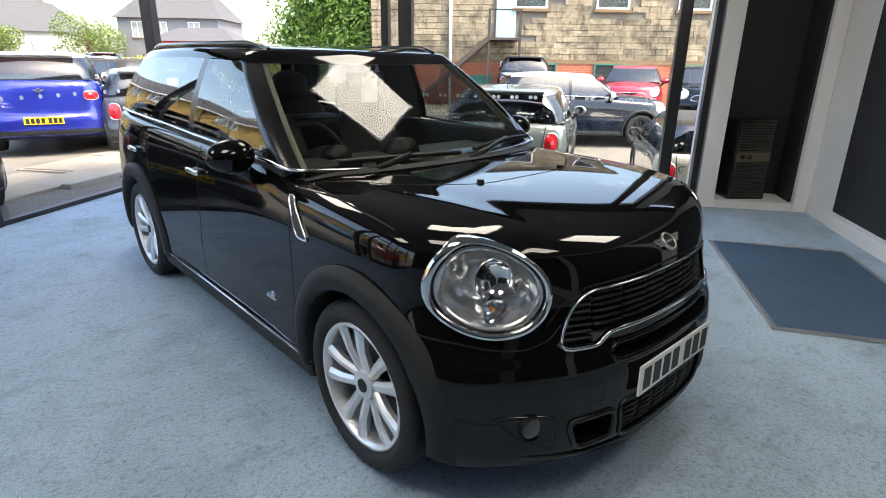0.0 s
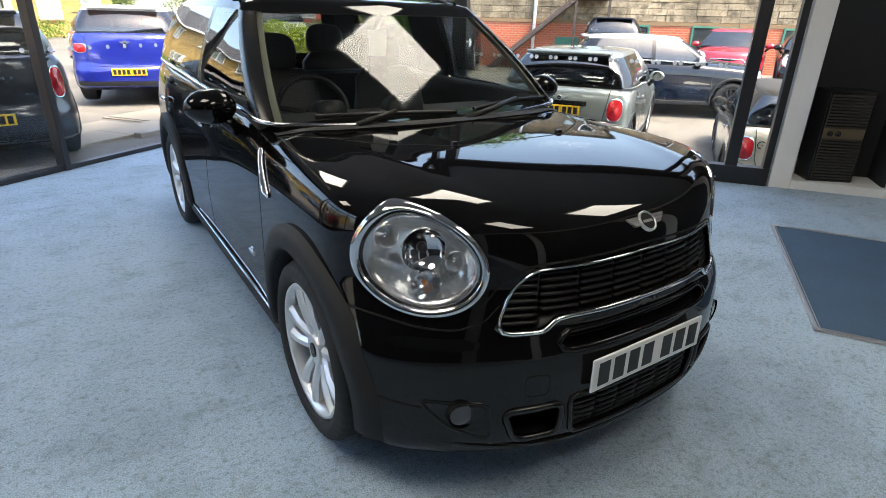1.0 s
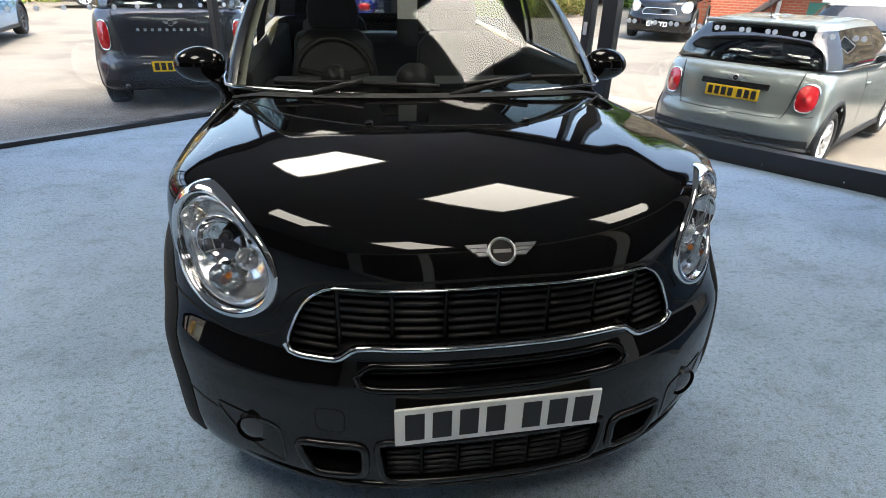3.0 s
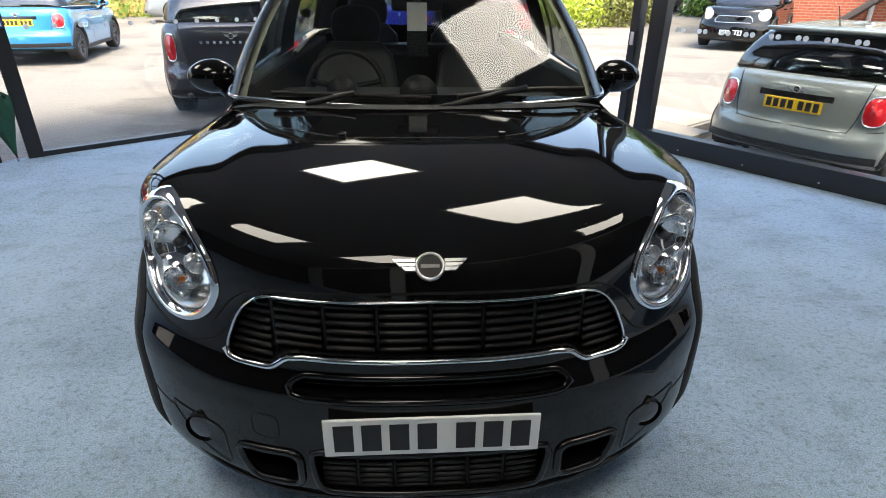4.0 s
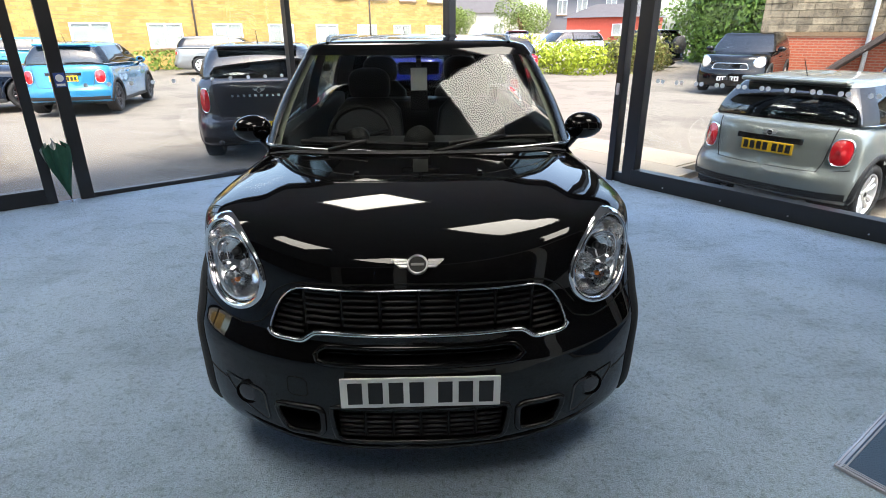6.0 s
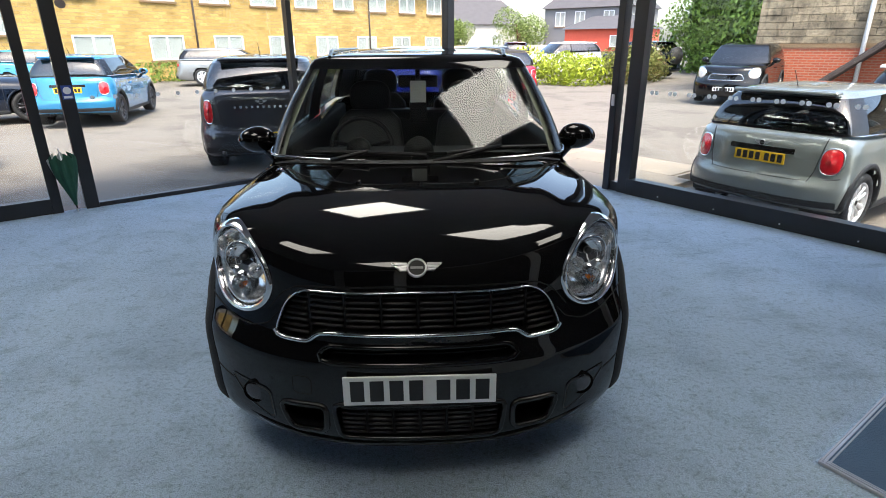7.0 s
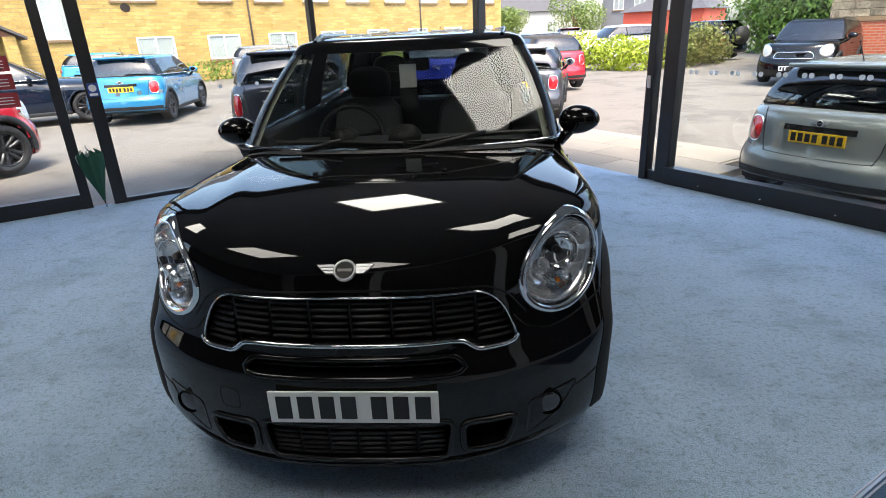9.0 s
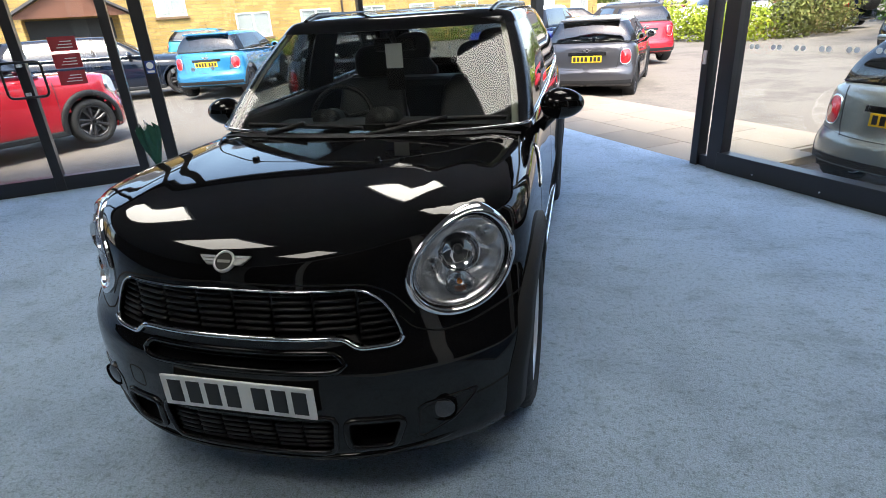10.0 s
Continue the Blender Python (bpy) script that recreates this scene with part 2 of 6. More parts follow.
def lower_field(c):
    """The inside/outside function of the lower body."""
    L, W = c["L"], c["W"]

    def f(x, y, z):
        ax = np.abs(x)
        k = c["nose"] / 0.90
        zz = z / k
        y0 = np.interp(zz, [0.10, 0.18, 0.26, 0.33, 0.50, 0.565, 0.62, 0.75, 0.88, 1.0], [0.085, 0.040, 0.012, 0.004, 0.008, 0.02, 0.045, 0.062, 0.075, 0.09])
        cc = np.interp(zz, [0.55, 0.75], [0.55, 0.70])
        front = y0 + cc * ax**2.6 - y
        tail = np.interp(zz, [0.15, 0.30, 0.55, 0.62, 1.1], [0.12, 0.0, 0.0, 0.05, c["tail"] + 0.015])
        rear = y - (L - tail - 0.33 * ax**3.2)
        w = W * np.interp(z / c["belt"], [0.14, 0.25, 0.5, 0.8, 0.9, 1.02, 1.2], [0.945, 0.985, 1.0, 0.985, 0.97, 0.935, 0.87])
        # flanks draw in a little behind the front wheel and swell over the wheels
        hub_f, hub_r = c["fo"], c["fo"] + c["wb"]
        swell = 0.022 * np.exp(-(((y - hub_f) / 0.5) ** 2)) + 0.025 * np.exp(-(((y - hub_r) / 0.55) ** 2))
        side = ax - (w - 0.012 + swell)
        hc = c["nose"] + (c["cowl_z"] + 0.012 - c["nose"]) * (1 - np.exp(-np.maximum(y - 0.05, 0) / c.get("rise", 0.42)))
        past = np.clip((y - c["cowl_y"] - 0.1) / 0.3, 0, 1)
        belt = c["belt"] + (c["belt_r"] - c["belt"]) * np.clip((y - 1.4) / (L - 1.9), 0, 1)
        # a soft ridge runs from the lamps to the windscreen pillars
        xr = 0.455 + 0.17 * np.clip(y - 0.15, 0, 1.0) ** 0.8
        hc = hc + c.get("ridge", 0.0) * np.exp(-(((ax - xr) / 0.06) ** 2)) * np.clip((y - 0.12) / 0.2, 0, 1)
        h = (hc - c["crown"] * 1.24 * (ax / 0.72) ** 3.2) * (1 - past) + past * (belt + 0.004)
        top = z - h
        bot = (0.185 + 0.005 * np.exp(-(((y) / 0.3) ** 2)) + 0.10 * np.clip((y - L + 0.55) / 0.5, 0, 1)) * 0.95 - z
        return smax(30.0, front, rear, side, top, bot)

    return f


def surface_y(f, x, z, lo=-0.2, hi=1.0):
    """Where the front of a body lies at x, z."""
    x, z = np.broadcast_arrays(np.asarray(x, float), np.asarray(z, float))
    a, b = np.full(x.shape, lo), np.full(x.shape, hi)
    for _ in range(40):
        m = (a + b) / 2
        out = f(x, m, z) > 0
        a, b = np.where(out, m, a), np.where(out, b, m)
    return (a + b) / 2


def surface_z(f, x, y, lo=0.5, hi=1.6):
    x, y = np.broadcast_arrays(np.asarray(x, float), np.asarray(y, float))
    a, b = np.full(x.shape, lo), np.full(x.shape, hi)
    for _ in range(40):
        m = (a + b) / 2
        ins = f(x, y, m) < 0
        a, b = np.where(ins, m, a), np.where(ins, b, m)
    return (a + b) / 2


def surface_x(f, y, z, lo=0.2, hi=1.2):
    y, z = np.broadcast_arrays(np.asarray(y, float), np.asarray(z, float))
    a, b = np.full(y.shape, lo), np.full(y.shape, hi)
    for _ in range(40):
        m = (a + b) / 2
        ins = f(m, y, z) < 0
        a, b = np.where(ins, m, a), np.where(ins, b, m)
    return (a + b) / 2


def capsule_mesh(f, c, n_around, n_cap, n_mid, cut):
    """The skin of a lower body: rays from a spine to the surface; faces for which cut() is true are left open."""
    y1, y2, zc = 0.95, c["L"] - 0.85, 0.58 * c["belt"] / 1.045
    ang = np.linspace(0, 2 * np.pi, n_around, endpoint=False)
    rings = []
    for k in range(1, n_cap + 1):
        a = np.pi / 2 * k / n_cap
        rings.append((y1, -np.cos(a), np.sin(a)))
    for k in range(1, n_mid):
        rings.append((y1 + (y2 - y1) * k / n_mid, 0.0, 1.0))
    for k in range(0, n_cap):
        a = np.pi / 2 * k / n_cap
        rings.append((y2, np.sin(a), np.cos(a)))
    oy = np.array([r[0] for r in rings])[:, None] + 0 * ang
    dy = np.array([r[1] for r in rings])[:, None] + 0 * ang
    dr = np.array([r[2] for r in rings])[:, None] + 0 * ang
    dx, dz = dr * np.cos(ang), dr * np.sin(ang)
    a, b = np.zeros(oy.shape), np.full(oy.shape, 2.0)
    for _ in range(40):
        m = (a + b) / 2
        ins = f(m * dx, oy + m * dy, zc + m * dz) < 0
        a, b = np.where(ins, m, a), np.where(ins, b, m)
    r = (a + b) / 2
    X, Y, Z = r * dx, oy + r * dy, zc + r * dz
    verts = np.stack([X, Y, Z], -1).reshape(-1, 3)
    faces = grid_faces(len(rings), n_around, False, True)
    pole0 = len(verts)
    fy = surface_y(f, 0.0, zc)
    by = c["L"] - float(surface_y(lambda a_, b_, d_: f(a_, c["L"] - b_, d_), 0.0, zc))
    verts = np.vstack([verts, [[0, float(fy), zc], [0, by, zc]]])
    last = (len(rings) - 1) * n_around
    faces += [(pole0, j, (j + 1) % n_around) for j in range(n_around)]
    faces += [(pole0 + 1, last + (j + 1) % n_around, last + j) for j in range(n_around)]
    mid = np.array([verts[list(q)].mean(axis=0) for q in faces])
    keep = ~cut(mid[:, 0], mid[:, 1], mid[:, 2])
    used = [q for q, k in zip(faces, keep) if k]
    idx = np.full(len(verts), -1)
    flat = np.unique(np.concatenate([np.array(q) for q in used]))
    idx[flat] = np.arange(len(flat))
    return verts[flat], [tuple(idx[list(q)]) for q in used]


def in_polygon(px, pz, poly):
    inside = np.zeros(px.shape, bool)
    n = len(poly)
    for i in range(n):
        (x0, z0), (x1, z1) = poly[i], poly[(i + 1) % n]
        cross = (z0 > pz) != (z1 > pz)
        xi = (x1 - x0) * (pz - z0) / (z1 - z0 + 1e-12) + x0
        inside ^= cross & (px < xi)
    return inside


SCREEN = (0.0, 0.16, 0.32, 0.48, 0.63, 0.77, 0.88, 0.955, 1.0)


def ring_outline(c, h, n_front=16):
    """The plan of the glasshouse at height h (0 belt, 1 roof edge): marks along half of it from the front middle to the rear middle."""
    wb, wt = c["W"] * c.get("sill", 0.955), c["W"] * c.get("edge", 0.71)
    w = wb + (wt - wb) * h**1.55
    yf = c["cowl_y"] + (c["roof_y0"] - c["cowl_y"]) * h - 0.022 * math.sin(math.pi * h)
    yr = c["L"] - c["tail"] - 0.10 + (c["roof_y1"] - c["L"] + c["tail"] + 0.10) * h + 0.05 * math.sin(math.pi * h)
    bow = 0.13 * (1 - h) + 0.07 * h
    xa = w * 0.93
    pts = []
    for s in SCREEN:                         # windscreen, to the pillar
        pts.append((xa * s, yf + bow * s**2))
    a0 = np.array(pts[-1])
    side0 = np.array((w, yf + bow + 0.15 - 0.03 * h))
    for i in (0.35, 0.7):
        q = a0 + (side0 - a0) * i + np.array((0.018, -0.018)) * math.sin(math.pi * i)
        pts.append(tuple(q))
    pts.append(tuple(side0))                 # 11: front edge of the door glass
    y_b = c["fo"] + c["wb"] * 0.60
    y_e = yr - 0.28
    marks = [y_b - 0.035, y_b + 0.035]
    for i in (1, 2, 3):
        pts.append((w + 0.012 * math.sin(math.pi * i / 8), side0[1] + (marks[0] - side0[1]) * i / 4))
    pts.append((w + 0.014, marks[0]))        # 15
    pts.append((w + 0.014, marks[1]))        # 16
    for i in (1, 2, 3):
        pts.append((w + 0.010, marks[1] + (y_e - marks[1]) * i / 4))
    pts.append((w, y_e))                     # 20
    xr = w * 0.86
    for i in (0.4, 0.8):
        pts.append((w + (xr - w) * i + 0.02 * math.sin(math.pi * i), y_e + (yr - 0.06 - y_e) * i))
    pts.append((xr, yr - 0.055))             # 23
    for i in range(1, 7):
        s = 1 - i / 6
        pts.append((xr * s, yr - 0.055 * s**2))  # 29
    return pts


def glasshouse(c):
    """Vertices in rows from the belt to the roof edge and over the roof, and the faces by their use."""
    H = [0.0, 0.02, 0.06, 0.2, 0.4, 0.6, 0.8, 0.93, 1.0]
    rows = []
    z_edge = c["top"] - 0.055
    for h in H:
        half = ring_outline(c, h)
        zb = lambda y: c["cowl_z"] - 0.004 if y < 1.2 else c["belt"] + (c["belt_r"] - c["belt"]) * min(max((y - 1.4) / (c["L"] - 1.9), 0), 1)
        row = []
        for x, y in half:
            k = min(max((y - half[0][1]) / 0.30, 0), 1)
            z0 = (c["cowl_z"] - 0.006) * (1 - k) + k * zb(max(y, 1.3))
            front_drop = 0.0
            row.append((x, y, z0 + (z_edge + 0.02 * math.sin(math.pi * min(max((y - c["roof_y0"]) / (c["roof_y1"] - c["roof_y0"]), 0), 1)) - z0) * h - front_drop))
        full = row + [(-x, y, z) for x, y, z in row[-2:0:-1]]
        rows.append(full)
    n = len(rows[0])
    cx, cy = 0.0, (c["roof_y0"] + c["roof_y1"]) / 2
    edge = np.array(rows[-1])
    for s, lift in ((0.97, 0.016), (0.90, 0.030), (0.7, 0.046), (0.4, 0.053), (0.12, 0.055)):
        ring = edge.copy()
        ring[:, 0] *= s
        ring[:, 1] = cy + (ring[:, 1] - cy) * (0.5 + 0.5 * s if s > 0.6 else s)
        ring[:, 1] = cy + (edge[:, 1] - cy) * s ** 0.6
        ring[:, 2] = edge[:, 2] + lift
        rows.append([tuple(p) for p in ring])
    return np.array(rows), n, len(H)


def pick(rows, n, faces_wanted, offset=0.0):
    """A mesh of some of the quads of the rows; offset moves it inwards to the axis."""
    verts, index, faces = [], {}, []
    for r, k in faces_wanted:
        q = []
        for rr, kk in ((r, k), (r, k + 1), (r + 1, k + 1), (r + 1, k)):
            key = (rr, kk % n)
            if key not in index:
                p = rows[key[0]][key[1]].copy()
                p[0] *= 1 - offset
                index[key] = len(verts)
                verts.append(p)
            q.append(index[key])
        faces.append(tuple(q))
    return verts, faces


def wheel(parent, c, x, y, style, side, hi=False):
    """A wheel with tyre, rim and spokes, as parts of the car."""
    r, w = c["r"], 0.205
    m = Matrix.Translation((x, y, r)) @ Matrix.Rotation(radians(90 if side > 0 else -90), 4, "Y")
    n = 132 if hi else 28
    # tyre profile: (radius, across), outer face at +z of the wheel's own axis
    rim = r * (0.755 if hi else 0.70)
    prof = [(rim, -0.09), (rim + 0.01, -0.105), (r * 0.86, -0.112), (r * 0.965, -0.098), (r, -0.075), (r, 0.0), (r, 0.075), (r * 0.965, 0.098), (r * 0.86, 0.112), (rim + 0.012, 0.104), (rim, 0.088)]
    tread = lambda i, j: 0.985 if hi and i % 3 == 0 and j in (3, 4, 6, 7) else (0.982 if hi and j == 5 else 1.0)
    verts = [(pr * tread(i, j) * math.cos(2 * math.pi * i / n), pr * tread(i, j) * math.sin(2 * math.pi * i / n), pz) for i in range(n) for j, (pr, pz) in enumerate(prof)]
    hub = new("wheel", mesh_of("tyre", verts, grid_faces(n, len(prof), True, False), RUBBER))
    hub.parent, hub.matrix_basis = parent, m
    hub["label"] = "black rubber tyre on an alloy wheel"
    alloy = SILVER if style == "silver" else DARK_ALLOY
    prof = [(rim, 0.088), (rim - 0.004, 0.096), (rim - 0.016, 0.092), (rim - 0.024, 0.06), (rim - 0.03, -0.06), (rim, -0.09)]
    verts = [(pr * math.cos(2 * math.pi * i / n), pr * math.sin(2 * math.pi * i / n), pz) for i in range(n) for pr, pz in prof]
    part("rim", mesh_of("rim", verts, grid_faces(n, len(prof), True, False), alloy), hub, "silver alloy rim" if style == "silver" else "dark alloy rim")
    bm = bmesh.new()
    k = 5
    for i in range(k):
        for d in ((-0.19, 0.19) if hi or style == "silver" else (-0.17, 0.17)):
            a = 2 * math.pi * i / k + 0.3
            p0 = Vector((0.05 * math.cos(a + d * 1.9), 0.05 * math.sin(a + d * 1.9), 0.062))
            p1 = Vector(((rim - 0.012) * math.cos(a + d * 1.25), (rim - 0.012) * math.sin(a + d * 1.25), 0.083))
            t = (p1 - p0).normalized()
            s = Vector((0, 0, 1)).cross(t)
            quad = []
            for p, hw, dep in ((p0, 0.021, 0.034), ((p0 + p1) / 2 + Vector((0, 0, 0.008)), 0.022, 0.032), (p1, 0.030, 0.030)):
                quad.append([bm.verts.new(p + s * q + Vector((0, 0, zz))) for q, zz in ((-hw, -0.010), (-hw * 0.4, 0.003), (hw * 0.4, 0.003), (hw, -0.010), (hw * 0.8, -dep), (-hw * 0.8, -dep))])
            for a_, b_ in zip(quad, quad[1:]):
                for j in range(6):
                    bm.faces.new((a_[j], a_[(j + 1) % 6], b_[(j + 1) % 6], b_[j]))
    part("spokes", bm_mesh("spokes", bm, alloy, False), hub)
    bm = bmesh.new()
    cyl(bm, (0, 0, 0.03), (0, 0, 0.075), 0.062, 0.055, 24)
    part("wheel_hub", bm_mesh("wheel_hub", bm, alloy, False), hub)
    bm = bmesh.new()
    cyl(bm, (0, 0, 0.07), (0, 0, 0.080), 0.028, 0.026, 20)
    part("centre_cap", bm_mesh("centre_cap", bm, TRIM_BLACK, False), hub, "black centre cap")
    bm = bmesh.new()
    cyl(bm, (0, 0, -0.02), (0, 0, 0.0), r * 0.52, None, 28)
    part("brake_disc", bm_mesh("brake_disc", bm, DARK_ALLOY, False), hub, "grey steel brake disc")
    return hub


def plate(parent, yellow, m, name="number_plate"):
    """A number plate 520 x 111 mm, its writing as plain bars."""
    me = box_mesh("plate", (-0.26, 0.26, -0.004, 0.004, -0.0555, 0.0555), PLATE_YELLOW if yellow else PLATE_WHITE, 0.003)
    p = part(name, me, parent, "yellow number plate with dark bars" if yellow else "white number plate with dark bars", m)
    for i in range(7):
        x = -0.212 + 0.0665 * i + (0.026 if i > 3 else -0.0)
        part("bar", box_mesh("bar", (x - 0.0235, x + 0.0235, -0.0055, -0.0035, -0.0395, 0.0395), PLATE_INK), p)
    return p


def winged_emblem(parent, m, s=1.0):
    """A round emblem with two wings, drawn as plain shapes."""
    n = 36
    ring = [(0.0335, 0.004), (0.0335, -0.005), (0.031, -0.0078), (0.0275, -0.0065), (0.0262, -0.002)]
    v = [(r_ * s * math.cos(2 * math.pi * i / n), y_, r_ * s * math.sin(2 * math.pi * i / n)) for i in range(n) for r_, y_ in ring]
    e = part("emblem", mesh_of("emblem", v, grid_faces(n, len(ring), True, False), EMBLEM), parent, "chrome winged emblem with a black disc", m)
    bm = bmesh.new()
    cyl(bm, (0, 0.002, 0), (0, -0.004, 0), 0.028 * s, 0.028 * s, 28)
    part("emblem_disc", bm_mesh("disc", bm, SATIN, False), e)
    part("emblem_bar", box_mesh("emblem_bar", (-0.021 * s, 0.021 * s, -0.0052, -0.0035, -0.0045 * s, 0.0045 * s), GREY_BAR, 0.001), e)
    for sx in (-1, 1):
        for k, (z0, z1, x0, x1) in enumerate(((0.0105, 0.0185, 0.084, 0.078), (0.0005, 0.0085, 0.075, 0.068), (-0.0095, -0.0015, 0.064, 0.056))):
            bm = bmesh.new()
            vs = [(sx * 0.033 * s, z1 * s), (sx * x0 * s, z1 * s), (sx * x1 * s, z0 * s), (sx * 0.033 * s, z0 * s)]
            a = [bm.verts.new((x, -0.0035, z)) for x, z in vs]
            b = [bm.verts.new((x, 0.006, z)) for x, z in vs]
            bm.faces.new(a)
            bm.faces.new(b[::-1])
            for j in range(4):
                bm.faces.new((a[j], a[(j + 1) % 4], b[(j + 1) % 4], b[j]))
            part("wing", bm_mesh("wing", bm, EMBLEM, False), e)
    return e


def arch_ring(c, f, hub_y, side, wide, width, n=40):
    """The cladding strip round a wheel arch, following the flank."""
    r0 = c["r"] + 0.045
    prof = np.array([(0.0, -0.10), (0.0, 0.0), (0.012, 0.014), (width * 0.6, 0.016), (width, 0.004), (width, -0.06)])
    a = np.radians(-11 + 202 * np.arange(n + 1) / n)[:, None]
    rr = r0 + prof[:, 0]
    y = np.clip(hub_y + rr * np.cos(a), 0.12, c["L"] - 0.08)
    z = np.maximum(c["r"] + rr * np.sin(a), 0.2)
    x = surface_x(f, y, np.minimum(z, c["belt"] - 0.1)) + prof[:, 1]
    x = x + (wide - c["W"] - 0.03) * np.exp(-(((y - hub_y) / 0.34) ** 2)) * (prof[:, 1] > -0.05)
    return np.stack([side * x, y, z], -1).reshape(-1, 3), grid_faces(n + 1, len(prof))


def rounded_poly(pts, r=0.03, n=5):
    """A polygon with rounded corners."""
    out = []
    k = len(pts)
    for i in range(k):
        p, a, b = (np.array(pts[j % k], float) for j in (i, i - 1, i + 1))
        da, db = a - p, b - p
        la, lb = np.linalg.norm(da), np.linalg.norm(db)
        q = min(r, la * 0.45, lb * 0.45)
        p0, p1 = p + da / la * q, p + db / lb * q
        for t in np.linspace(0, 1, n):
            out.append(tuple((1 - t) ** 2 * p0 + 2 * t * (1 - t) * p + t**2 * p1))
    return out


def resample(poly, n):
    pts = np.array(poly + [poly[0]])
    d = np.r_[0, np.cumsum(np.linalg.norm(np.diff(pts, axis=0), axis=1))]
    s = np.linspace(0, d[-1], n, endpoint=False)
    return [(float(np.interp(t, d, pts[:, 0])), float(np.interp(t, d, pts[:, 1]))) for t in s]


def headlight_outline(cx, cz, sx, n=48, grow=1.0):
    """The egg-shaped outline of a front lamp in x, z: wide at the lower inner end, drawn up to the outer top."""
    out = []
    for i in range(n):
        a = 2 * math.pi * i / n
        u, v = 0.132 * math.cos(a), 0.142 * math.sin(a)
        u *= 1 - 0.16 * math.sin(a)
        t = radians(-15)
        out.append((sx * (cx + grow * (u * math.cos(t) - v * math.sin(t))), cz + grow * (u * math.sin(t) + v * math.cos(t))))
    return out


GRILLE = resample(rounded_poly([(-0.512, 0.622), (-0.46, 0.745), (-0.40, 0.800), (0.0, 0.808), (0.40, 0.800), (0.46, 0.745), (0.512, 0.622), (0.385, 0.622), (0.335, 0.660), (-0.335, 0.660), (-0.385, 0.622)], 0.05), 140)
SLOT = resample(rounded_poly([(-0.352, 0.575), (-0.315, 0.613), (0.315, 0.613), (0.352, 0.575), (0.31, 0.560), (-0.31, 0.560)], 0.03), 60)
INTAKE = resample(rounded_poly([(-0.305, 0.405), (-0.285, 0.262), (0.285, 0.262), (0.305, 0.405)], 0.03), 60)


def duct_outline(s):
    return resample(rounded_poly([(s * 0.502, 0.382), (s * 0.465, 0.275), (s * 0.33, 0.282), (s * 0.328, 0.392)][::s], 0.03), 40)


